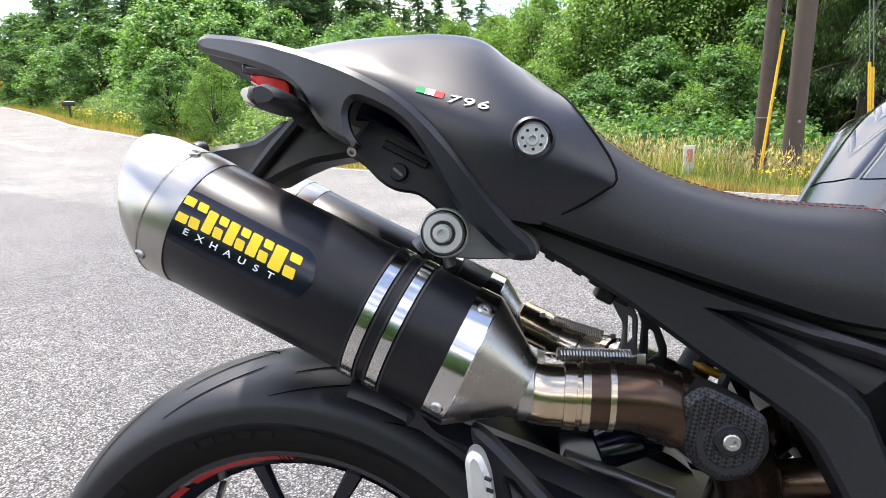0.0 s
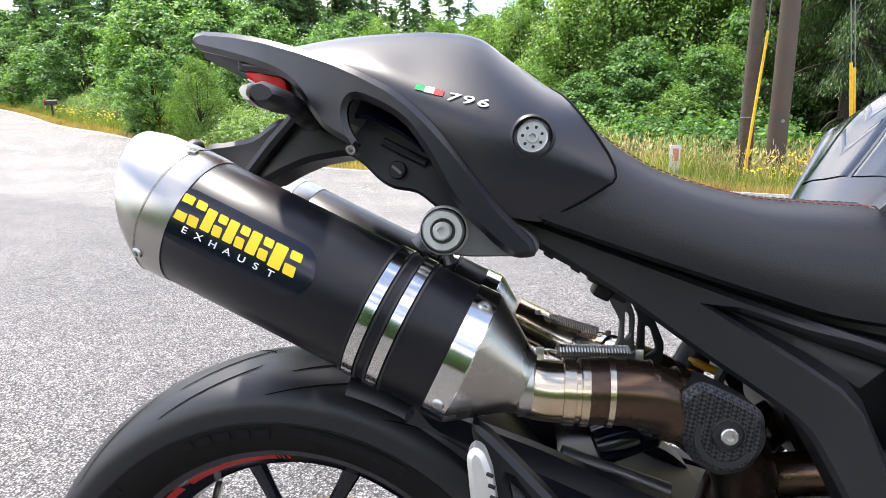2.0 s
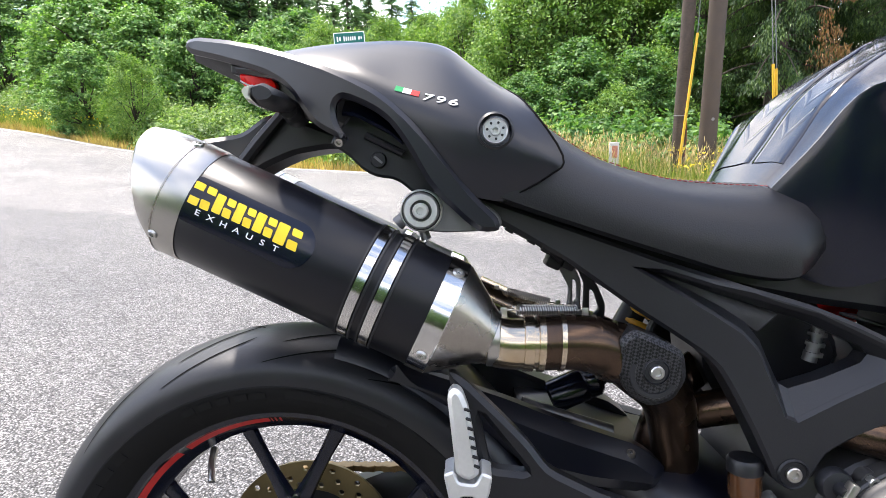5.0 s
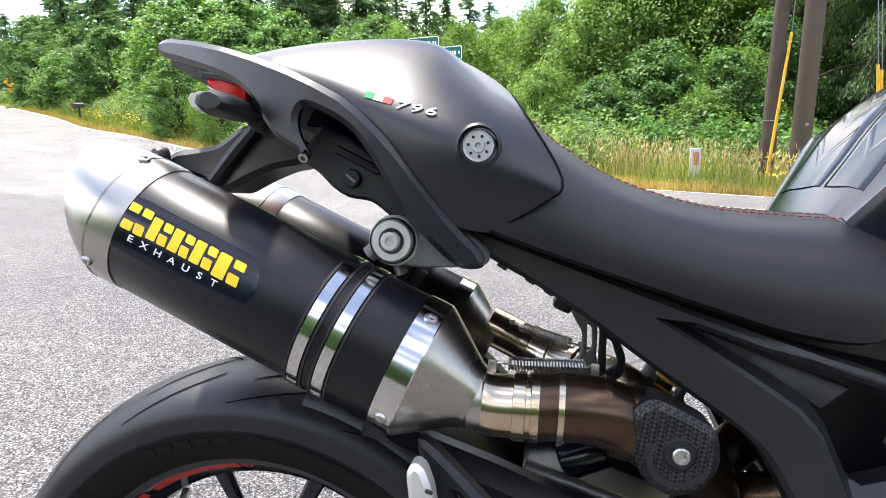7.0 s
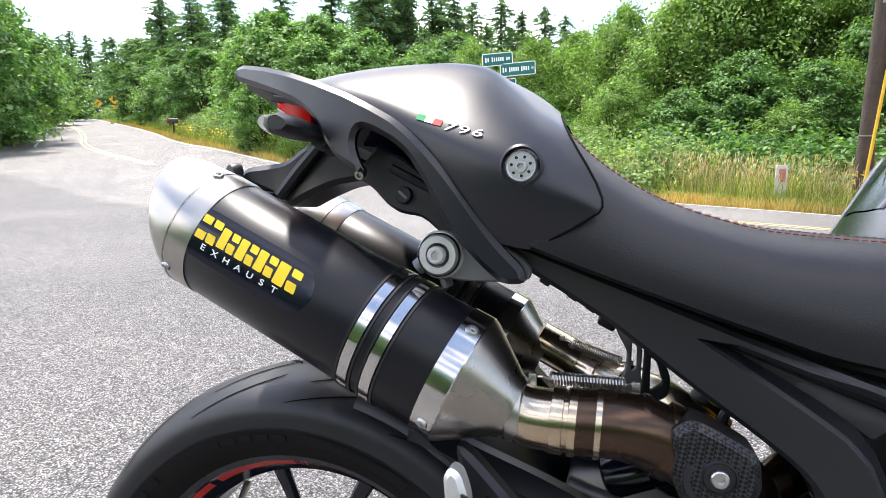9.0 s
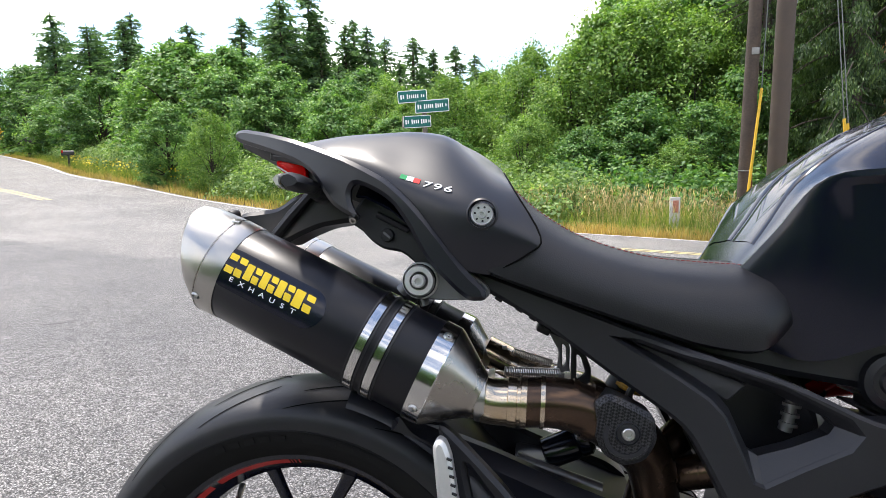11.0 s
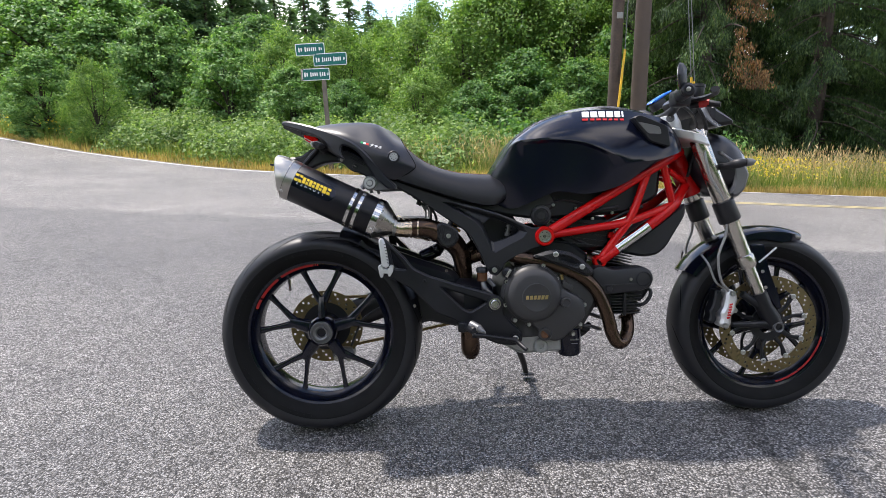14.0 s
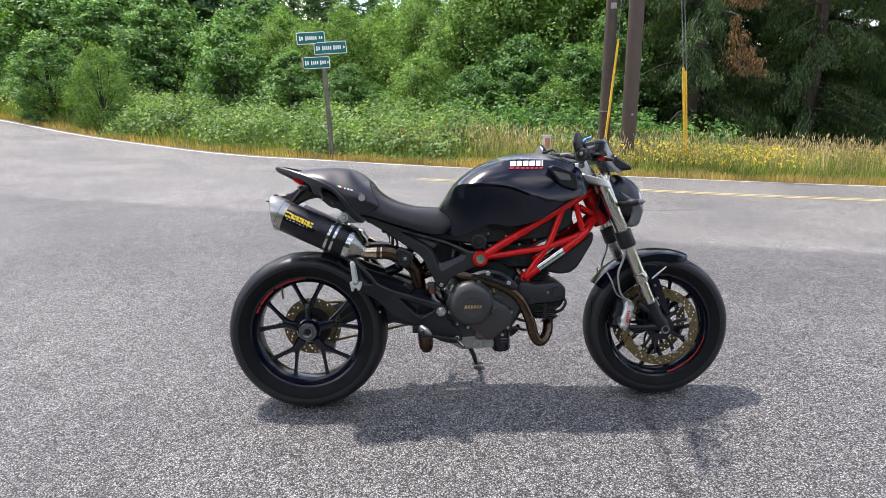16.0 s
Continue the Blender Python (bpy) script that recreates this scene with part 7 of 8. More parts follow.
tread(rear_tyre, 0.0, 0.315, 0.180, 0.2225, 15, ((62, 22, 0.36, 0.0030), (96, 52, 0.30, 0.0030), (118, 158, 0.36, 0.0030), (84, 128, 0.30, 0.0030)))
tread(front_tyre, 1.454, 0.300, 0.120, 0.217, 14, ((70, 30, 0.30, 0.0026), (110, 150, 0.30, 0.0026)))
# raised sidewall writing as plain bars, and the plaque beside it
def side_y(rim_r, side, W, r):
    return np.interp(r, [rim_r, rim_r + 0.012, rim_r + side * 0.30, rim_r + side * 0.52], [-W * 0.33, -W * 0.40, -W * 0.475, -W * 0.5]) - 0.0022


def wall_bar(tyre, cx, R, rim_r, W, r0, r1, a0, a1, lift, mat, name):
    side = R - rim_r
    rows = []
    for a in np.radians(np.linspace(a0, a1, 8)):
        rows.append([(cx + r * math.cos(a), side_y(rim_r, side, W, r) - e, R + r * math.sin(a)) for r, e in ((r0, 0.0), (r0, lift), (r1, lift), (r1, 0.0))])
    return part(name, add_loft(bmesh.new(), rows, caps=True, closed=True), mat, tyre)


for cx, R, rim_r, W, tyre, words in ((0.0, 0.315, 0.2225, 0.18, rear_tyre, ((114.5, 90.5, 5), (170, 132, 7), (262, 238, 5), (226, 200, 3), (40, 10, 7))), (1.454, 0.300, 0.217, 0.12, front_tyre, ((80, 56, 5), (222, 196, 7), (330, 306, 5)))):
    r0 = rim_r + (R - rim_r) * 0.29
    for a0, a1, n in words:
        for k in range(n):
            b0 = a0 + (a1 - a0) * k / n
            wall_bar(tyre, cx, R, rim_r, W, r0, r0 + 0.0085, b0, b0 + (a1 - a0) / n * 0.70, 0.0008, M_SIDEWALL, "sidewall_mark")
wall_bar(rear_tyre, 0.0, 0.315, 0.2225, 0.18, 0.2500, 0.2610, 87, 60, 0.0004, M_SIDEWALL, "sidewall_plaque")
for k in range(3):
    wall_bar(rear_tyre, 0.0, 0.315, 0.2225, 0.18, 0.2522, 0.2590, 80.5 - 5 * k, 77.0 - 5 * k, 0.0012, M_SIDEWALL, "sidewall_mark")

# the rear tyre's true size, a little larger and lower than it was drawn
rear_tyre.matrix_basis = Matrix.Translation((0, 0, 0.303)) @ Matrix.Diagonal((1.0365, 1.0, 1.0365, 1)) @ Matrix.Translation((0, 0, -0.315))
front_tyre.matrix_basis = Matrix.Translation((0, 0, -0.004))

# ---- plants ----
M_LEAF_A = leafy("maple_leaves", (0.075, 0.180, 0.052), (0.150, 0.300, 0.085), (0.30, 0.46, 0.16), 0.36, 0.58)
M_LEAF_B = leafy("alder_leaves", (0.080, 0.175, 0.036), (0.165, 0.300, 0.062), (0.31, 0.45, 0.12), 0.40, 0.58)
M_LEAF_C = leafy("shrub_leaves", (0.050, 0.140, 0.042), (0.105, 0.235, 0.065), (0.22, 0.36, 0.11), 0.38)
M_BRAMBLE = leafy("bramble_leaves", (0.095, 0.180, 0.055), (0.195, 0.315, 0.105), (0.36, 0.46, 0.21), 0.42, 0.60)
M_NEEDLE = leafy("fir_needles", (0.062, 0.132, 0.080), (0.115, 0.215, 0.115), (0.19, 0.305, 0.150), 0.48)
M_CEDAR = leafy("cedar_fronds", (0.024, 0.056, 0.020), (0.056, 0.112, 0.036), (0.13, 0.205, 0.075), 0.32)
M_CEDAR_DEAD = leafy("dead_cedar_fronds", (0.12, 0.062, 0.026), (0.21, 0.115, 0.05), (0.34, 0.21, 0.10), 0.2)
M_GRASS = leafy("summer_grass", (0.11, 0.19, 0.036), (0.21, 0.28, 0.065), (0.38, 0.39, 0.14), 0.4)
M_STRAW = leafy("dry_grass", (0.36, 0.25, 0.085), (0.50, 0.36, 0.13), (0.62, 0.48, 0.22), 0.3)
M_SEED = leafy("grass_seed_heads", (0.42, 0.29, 0.17), (0.60, 0.46, 0.28), (0.72, 0.60, 0.40), 0.35)
M_FLOWER = leafy("yellow_petals", (0.70, 0.52, 0.02), (0.80, 0.64, 0.04), (0.85, 0.72, 0.10), 0.25)
M_BARK = plain("grey_brown_bark", (0.055, 0.043, 0.033), 0.9, var=0.4, coarse=4, fine=30, bump=0.8, dist=0.02)


def leaf_quads(at, out, size, rng, droop=0.0, slim=0.55, spread=0.6, along=None):
    """Kite-shaped leaves at points, turned loosely outwards; along: the way their tips point."""
    n = len(at)
    nrm = out + rng.normal(0, spread, (n, 3))
    nrm /= np.linalg.norm(nrm, axis=1)[:, None] + 1e-9
    a = np.cross(nrm, rng.normal(0, 1, (n, 3))) if along is None else along + rng.normal(0, 0.25, (n, 3))
    a[:, 2] -= droop
    a -= nrm * np.sum(a * nrm, 1)[:, None]
    a /= np.linalg.norm(a, axis=1)[:, None] + 1e-9
    b = np.cross(nrm, a)
    s = (size * rng.uniform(0.6, 1.3, n))[:, None]
    v = np.stack([at - a * s * 0.5, at + b * s * slim * 0.5 - a * s * 0.05 + nrm * s * 0.06, at + a * s * 0.5 - nrm * s * 0.10, at - b * s * slim * 0.5 - a * s * 0.05 + nrm * s * 0.06], 1)
    return v.reshape(-1, 3), np.arange(n * 4).reshape(n, 4)


def bark_skeleton(trunk_pts, trunk_r, limbs, rng):
    bm = bmesh.new()
    add_tube(bm, trunk_pts, trunk_r, 9, 12)
    for a, b, r in limbs:
        a, b = np.array(a), np.array(b)
        mid = (a + b) / 2 + rng.normal(0, 0.12, 3) + (0, 0, 0.15)
        add_tube(bm, [a, mid, b], [r, r * 0.7, r * 0.25], 6, 7)
    return bm


def broad_tree(seed, mat, leaf=0.15, clumps=150, per=135, feather=0.0):
    """A bushy tree 6 m high, leafy to the ground, its crown made of leaf clumps with gaps. feather: upright sprays at the rim."""
    rng = np.random.default_rng(seed)
    tree = empty("broadleaf_tree")
    cen, rad = [], []
    while len(cen) < clumps:
        z = rng.uniform(0.25, 5.9)
        wide = 2.6 * (1 - max(0.0, (z - 1.8) / 4.25) ** 2.2) * (0.82 + 0.18 * min(1, z / 1.2)) + 0.12
        a, q = rng.uniform(0, 6.2832), math.sqrt(rng.uniform(0.22, 1.0))
        d = Vector((math.cos(a), math.sin(a), z * 0.45))
        lump = 0.84 + 0.34 * noise.noise(d * 1.5 + Vector((seed, 0, 0))) + 0.22 * noise.noise(d * 3.7 + Vector((0, seed, 0)))
        cen.append((math.cos(a) * q * wide * lump, math.sin(a) * q * wide * lump, z))
        rad.append(rng.uniform(0.16, 0.46) * (0.8 if z > 4.6 else 1))
    cen = np.array(cen)
    at, out = [], []
    for c, r in zip(cen, rad):
        # a spray of leaves on a twig that points outwards and up, not a ball
        way = np.array((c[0], c[1], 0.9 + rng.uniform(0, 0.8))) + rng.normal(0, 0.5, 3)
        way /= np.linalg.norm(way)
        d = rng.normal(0, 0.62, (per, 3)) * (1, 1, 0.42 + feather)
        d += way * rng.uniform(-0.5, 1.5, per)[:, None]
        at.append(c + d * r * (1, 1, 1 + feather))
        out.append(d * 0.35 + 0.35 * np.array((c[0], c[1], 0)) / 2.3 + (0, 0, 0.75))
    if feather:
        for i in rng.choice(clumps, 60, replace=False):
            c = cen[i]
            k = 34
            u = rng.uniform(0, 1, k)[:, None]
            way = np.array((c[0] * 0.25, c[1] * 0.25, 1.0)) + rng.normal(0, 0.2, 3)
            at.append(c + way * u * rng.uniform(0.6, 1.1) * feather * 2 + rng.normal(0, 0.07, (k, 3)))
            out.append(np.tile((c[0] * 0.3, c[1] * 0.3, 0.8), (k, 1)))
    v, f = leaf_quads(np.vstack(at), np.vstack(out), leaf, rng, 0.35, 0.68, 0.6)
    limbs = []
    for i in rng.choice(len(cen), 18, replace=False):
        limbs.append(((0.1 * cen[i][0], 0.1 * cen[i][1], min(cen[i][2] * 0.7, rng.uniform(0.4, 2.6))), tuple(cen[i]), 0.055))
    part("trunk", bark_skeleton([(0, 0, -0.3), (0.05, 0.02, 1.5), (-0.05, 0.1, 3.2), (0.1, 0, 5.0)], [0.15, 0.11, 0.08, 0.03], limbs, rng), M_BARK, tree)
    quick_mesh("crown", v, f, mat, tree)
    return tree


def fir_tree(seed, mat, H=14.0, R=3.3, levels=40, leaf=0.36):
    """A conifer: straight trunk with uneven tiers of drooping boughs made of small sprays."""
    rng = np.random.default_rng(seed)
    tree = empty("conifer_tree")
    at, out, along, limbs = [], [], [], []
    for i in range(levels):
        z = H * (0.03 + 0.96 * (i / levels) ** 0.95)
        reach = R * (1 - (z / H)) ** 0.72 * rng.uniform(0.72, 1.15) + 0.10
        for k in range(7):
            if rng.random() < 0.28:
                continue
            a = rng.uniform(0, 6.283)
            L = reach * rng.uniform(0.4, 1.3)
            m = max(7, int(24 * L))
            u = rng.uniform(0.05, 1, m)
            wid = rng.normal(0, 0.17, m) * L * (1.1 - u)
            ca, sa = math.cos(a), math.sin(a)
            zz = z + 0.25 * L * u - 0.45 * L * u * u + rng.normal(0, 0.08, m)
            at.append(np.column_stack([ca * u * L - sa * wid, sa * u * L + ca * wid, zz]))
            out.append(np.tile((ca * 0.35, sa * 0.35, 0.8), (m, 1)))
            along.append(np.tile((ca, sa, -0.25), (m, 1)))
            if k < 2:
                limbs.append(((0, 0, z), (ca * L * 0.8, sa * L * 0.8, z - 0.05 * L), 0.025))
    v, f = leaf_quads(np.vstack(at), np.vstack(out), leaf, rng, 0.2, 0.34, 0.5, np.vstack(along))
    part("trunk", bark_skeleton([(0, 0, -0.4), (0, 0, H * 0.5), (0, 0, H)], [0.20, 0.12, 0.02], limbs, rng), M_BARK, tree)
    quick_mesh("crown", v, f, mat, tree)
    return tree


def cedar_tree(seed, H=13.0, R=3.4):
    """A western cedar: sweeping boughs hung with long drooping fronds."""
    rng = np.random.default_rng(seed)
    tree = empty("cedar_tree")
    at, out, along, limbs = [], [], [], []
    for i in range(104):
        z = 1.2 + (H - 1.5) * (i / 104) ** 1.15
        L = R * (1 - 0.80 * z / H) * rng.uniform(0.7, 1.15)
        a = rng.uniform(0, 6.283)
        ca, sa = math.cos(a), math.sin(a)
        line = lambda u: np.array((ca * L * u, sa * L * u, z + 0.10 * L * u - 0.75 * L * u ** 2 + 0.32 * L * u ** 4))
        limbs.append((tuple(line(0)), tuple(line(0.9)), 0.035))
        for u in np.linspace(0.18, 1.0, int(9 + 4 * L)):
            c = line(u)
            hang = rng.uniform(0.25, 0.75) * (0.55 + 0.6 * math.sin(3.1 * u))
            k = int(22 + 60 * hang)
            t_ = rng.uniform(0, 1, k)
            fan = rng.normal(0, 0.16, k) * (0.35 + t_)
            p = np.column_stack([c[0] - sa * fan + ca * 0.10 * t_, c[1] + ca * fan + sa * 0.10 * t_, c[2] - hang * t_])
            at.append(p + rng.normal(0, 0.025, (k, 3)))
            out.append(np.tile((ca, sa, 0.25), (k, 1)))
            along.append(np.column_stack([-sa * fan * 1.5, ca * fan * 1.5, -np.ones(k)]))
    v, f = leaf_quads(np.vstack(at), np.vstack(out), 0.125, rng, 0.4, 0.26, 0.45, np.vstack(along))
    part("trunk", bark_skeleton([(0, 0, -0.4), (0, 0, H * 0.5), (0, 0, H)], [0.30, 0.18, 0.03], limbs, rng), M_BARK, tree)
    quick_mesh("crown", v, f, M_CEDAR, tree)
    return tree


def place_tree(template, x, y, h, base_h, width=1.0, turn=0.0):
    s = h / base_h
    m = Matrix.LocRotScale((x, y, float(height(x, y)) - 0.08), Euler((0, 0, turn)), (s * width, s * width, s))
    return copy_thing(template, m)


broad = [broad_tree(11, M_LEAF_A, 0.17, 250, 88, 0.05), broad_tree(12, M_LEAF_B, 0.115, 260, 96, 0.35), broad_tree(13, M_LEAF_C, 0.15, 240, 88, 0.05), broad_tree(14, M_LEAF_B, 0.12, 260, 92, 0.25), broad_tree(15, M_LEAF_A, 0.16, 240, 88, 0.08)]
firs = [fir_tree(21, M_NEEDLE), fir_tree(22, M_NEEDLE, R=2.8, levels=36), fir_tree(23, M_NEEDLE, R=4.0, levels=38)]
cedars = [cedar_tree(31), cedar_tree(32)]
for tpl, lab in zip(broad, ("bushy maple in full green leaf beside the road", "yellow-green alder with feathery upright sprays", "dense dark green shrub tree beside the road", "light green bushy alder beside the road", "broad green maple beside the road")):
    tagged(tpl, lab, "tree", "trees along the road")
for tpl in firs:
    tagged(tpl, "dark green fir with drooping boughs behind the road", "tree", "firs behind the road")
for tpl in cedars:
    tagged(tpl, "large cedar with long drooping fronds beside the road", "tree", "cedars beside the road")

BROAD_ROWS = [
    (2, -32.0, 37.4, 6.0, 1.25), (0, -20.2, 29.0, 6.9, 1.25), (0, -13.4, 24.6, 4.9, 0.95), (0, -10.0, 24.6, 5.0, 1.0), (1, -11.8, 20.8, 3.0, 0.9),
    (2, -52.0, 56.5, 9.0, 1.1), (1, -6.0, 25.8, 5.0, 0.9), (1, -3.2, 25.4, 5.0, 0.95), (3, -1.6, 29.0, 5.6, 1.1), (1, 0.4, 23.8, 5.8, 0.8),
    (3, 2.8, 22.6, 6.7, 0.9), (1, 5.2, 23.8, 7.6, 0.9), (3, 7.4, 24.6, 7.0, 0.9), (2, 3.8, 19.4, 3.7, 1.2), (2, 7.0, 20.0, 4.6, 0.9),
    (0, -25.5, 36.0, 7.5, 1.2), (4, -16.0, 31.0, 6.6, 1.2), (2, -8.0, 30.0, 6.0, 1.1), (1, 0.2, 19.6, 2.9, 1.2), (2, -2.6, 20.8, 2.7, 1.2), (2, 8.6, 24.0, 5.8, 1.1), (1, 4.6, 17.4, 2.2, 1.4),
    (2, -30.2, 22.0, 7.0, 1.2), (2, -25.0, 15.0, 5.0, 1.2), (1, -41.0, 33.0, 5.0, 1.2), (0, -54.0, 44.0, 8.0, 1.2), (1, -35.0, 26.5, 4.8, 1.2), (0, -68, 58, 9, 1.3), (2, -68, 76, 9, 1.3), (4, -5.0, 22.2, 3.2, 1.2), (3, 6.2, 19.0, 3.4, 1.0), (4, -38.5, 45.5, 6.5, 1.2),
    (0, -23.0, 32.5, 6.4, 1.2), (4, -17.0, 27.0, 5.4, 1.1), (0, -7.8, 23.6, 4.2, 1.0), (1, -4.4, 24.0, 4.3, 1.0), (3, -0.4, 25.4, 5.4, 1.0), (1, 1.8, 21.6, 5.2, 1.0), (3, 4.0, 22.0, 6.8, 0.95), (1, 6.3, 22.4, 6.6, 0.9), (2, 2.0, 18.6, 2.6, 1.3), (2, 5.4, 18.4, 3.4, 1.1), (4, -14.8, 22.6, 3.4, 1.1), (4, 9.4, 27.0, 8.0, 1.0), (4, -12.0, 28.0, 5.6, 1.1), (4, 4.6, 28.5, 9.0, 1.1), (2, 8.2, 29.0, 9.5, 1.1),
    (2, -27.5, 17.6, 10.0, 1.0), (2, -33.5, 23.0, 10.5, 1.0), (0, -39.5, 28.8, 9.5, 1.0), (2, -47.0, 36.0, 9.0, 1.1), (1, -22.0, 10.0, 6.0, 1.1),
]
for i, (k, x, y, h, w) in enumerate(BROAD_ROWS):
    if -36 < x < -9 and h > 3.5 and 0 < y - np.interp(x, EDGE[:, 0], EDGE[:, 1]) < 8:   # leave room for the brambles
        x, y = x + 1.3, y + 1.9
    place_tree(broad[k], x, y, h, 6.0, w, i * 2.1)
FIR_ROWS = [
    (2, -46.4, 54.0, 14.0), (2, -37.5, 47.5, 11.5), (0, -33.4, 46.5, 11.6), (1, -30.3, 51.0, 11.0), (0, -27.1, 55.0, 13.3), (2, -23.2, 54.5, 14.0), (0, -19.8, 53.7, 15.8), (2, -21.0, 50.0, 14.0),
    (1, -17.1, 58.8, 13.6), (2, -15.0, 56.0, 12.6), (0, -10.7, 33.5, 6.8), (0, -15.8, 82.8, 15.8), (1, -13.4, 86.0, 15.2), (0, -9.4, 78.7, 15.4), (1, -7.8, 89.0, 16.2), (1, 0.1, 69.0, 14.0), (0, 12.5, 42.6, 12.6),
    (0, -60, 72, 15.0), (1, -76, 86, 17.0), (0, -22, 62, 13.0), (1, -42, 60, 15.0), (0, -80, 60, 16.0), (1, -100, 78, 17.0), (0, 20, 40, 14.0), (1, 6, 52, 11.0), (0, 27, 34, 15.0), (2, -28.5, 48.0, 11.5), (2, -41.0, 53.0, 12.5),
    (0, -104, 106, 18), (1, -112, 112, 19), (2, -142, 136, 25), (0, -146, 131, 24), (1, -150, 126, 26), (2, -154, 121, 25), (0, -158, 115, 25), (1, -162, 108, 24), (2, -150, 138, 27), (0, -160, 126, 27), (1, -92, 98, 16),
]
# unseen wood behind the viewer, added to darken reflections in the machine's sides
UNSEEN_WOOD = np.random.default_rng(57)
for i, x in enumerate(np.arange(-38, 40, 3.6)):
    place_tree(broad[(0, 2, 4)[i % 3]], x + UNSEEN_WOOD.uniform(-0.8, 0.8), -19.0 + UNSEEN_WOOD.uniform(-1.5, 1.5) - 0.25 * max(0, -x - 8), UNSEEN_WOOD.uniform(6.8, 9.4), 6.0, 1.1, i * 1.9)
for i, x in enumerate(np.arange(-40, 44, 6.0)):
    place_tree(firs[i % 3], x, -25.0 - 0.25 * max(0, -x - 8), UNSEEN_WOOD.uniform(11, 14), 14.0, 1.6, i * 1.3)
for i, (k, x, y, h) in enumerate(FIR_ROWS):
    place_tree(firs[k], x, y, h, 14.0, 1.55 + 0.15 * (i % 3), i * 1.7)
    if i < 17:
        place_tree(firs[(k + 1) % 3], x + 2.4, y + 3.0, h * (0.80 + 0.06 * (i % 3)), 14.0, 1.7, i * 2.9)
CEDAR_ROWS = [(0, 9.6, 18.6, 13.5, 1.0), (1, 13.2, 18.0, 12.5, 1.05), (0, 17.2, 18.4, 14.0, 1.0), (1, 8.4, 22.0, 14.0, 0.9), (0, 12.0, 22.5, 15.0, 1.0), (1, 21.5, 19.0, 14.0, 1.1), (0, 16.0, 23.0, 15.0, 1.1), (1, 10.2, 26.0, 15.0, 1.2), (0, 14.4, 27.0, 15.5, 1.2), (1, 19.0, 26.5, 15.0, 1.2)]
for i, (k, x, y, h, w) in enumerate(CEDAR_ROWS):
    place_tree(cedars[k], x, y, h, 13.0, w, 0.8 + i * 2.3)
for tpl in broad + firs + cedars:
    for o in (*tpl.children_recursive, tpl):
        bpy.data.objects.remove(o)


# a dead brown bough hanging in the first cedar
def dead_bough():
    rng = np.random.default_rng(77)
    ob = tagged(empty("dead_bough", (9.6, 18.6, float(height(9.6, 18.6)))), "dead rust-brown cedar bough hanging among green fronds", "branch")
    z0 = -ob.location.z
    at, along = [], []
    for x, y, z, L, w in ((-0.15, -2.6, 3.0 + z0, 1.5, 0.16), (0.10, -2.7, 2.6 + z0, 1.3, 0.20), (0.40, -2.6, 2.1 + z0, 0.8, 0.18), (0.05, -2.2, 4.5 + z0, 1.2, 0.22), (0.5, -2.3, 4.0 + z0, 0.8, 0.2), (0.7, -2.5, 1.8 + z0, 0.5, 0.15)):
        k = 330
        t_ = rng.uniform(0, 1, k)
        at.append(np.column_stack([x + rng.normal(0, w, k) * (0.25 + 0.75 * t_), y + rng.normal(0, 0.15, k), z - L * t_]))
        along.append(np.tile((0, 0, -1.0), (k, 1)))
    at = np.vstack(at)
    v, f = leaf_quads(at, np.tile((0, -1.0, 0.2), (len(at), 1)), 0.115, rng, 0.4, 0.22, 0.5, np.vstack(along))
    quick_mesh("fronds", v, f, M_CEDAR_DEAD, ob)
    bm = bmesh.new()
    for z in (3.0, 4.4):
        add_tube(bm, [(0, 0, z + z0 - 0.4), (0.0, -1.4, z + z0 + 0.2), (0.0, -2.6, z + z0)], [0.05, 0.035, 0.012], 7, 10)
    part("limb", bm, M_BARK, ob)


dead_bough()


# ---- low growth along the far verge ----
def verge_points(n, x0, x1, d0, d1, rng):
    """Plan points beyond the edge line: x between x0 and x1, d metres out."""
    i = np.where((EDGE[:, 0] > x0) & (EDGE[:, 0] < x1))[0]
    seg = np.linalg.norm(np.gradient(EDGE, axis=0), axis=1)[i]
    j = rng.choice(i, n, p=seg / seg.sum())
    t = np.gradient(EDGE, axis=0)
    base = EDGE[j] + t[j] * rng.uniform(-0.5, 0.5, (n, 1))
    nn = t[j] / np.linalg.norm(t[j], axis=1)[:, None]
    d = rng.uniform(d0, d1, n)[:, None]
    return base + d * np.column_stack([-nn[:, 1], nn[:, 0]]), d[:, 0]


def thicket(name, n, x0, x1, d0, d1, hmin, hmax, per, leaf, mat, seed, label):
    rng = np.random.default_rng(seed)
    p, d = verge_points(n, x0, x1, d0, d1, rng)
    at, out = [], []
    for (x, y), dd in zip(p, d):
        hgt = rng.uniform(hmin, hmax) * (0.62 + 0.38 * min(1, (dd - d0) / 1.4))
        r = rng.uniform(0.45, 0.95)
        q = rng.normal(0, 1, (per, 3))
        q /= np.linalg.norm(q, axis=1)[:, None]
        q[:, 2] = np.abs(q[:, 2])
        s = rng.uniform(0.75, 1.06, per)[:, None]
        at.append(np.column_stack([x + q[:, 0] * r * s[:, 0], y + q[:, 1] * r * s[:, 0], height(x, y) + 0.05 + q[:, 2] * hgt * s[:, 0]]))
        out.append(q + (0, 0, 0.4))
    v, f = leaf_quads(np.vstack(at), np.vstack(out), leaf, rng, 0.2, 0.72, 0.6)
    return tagged(quick_mesh(name, v, f, mat), label, "brambles", kind="stuff")


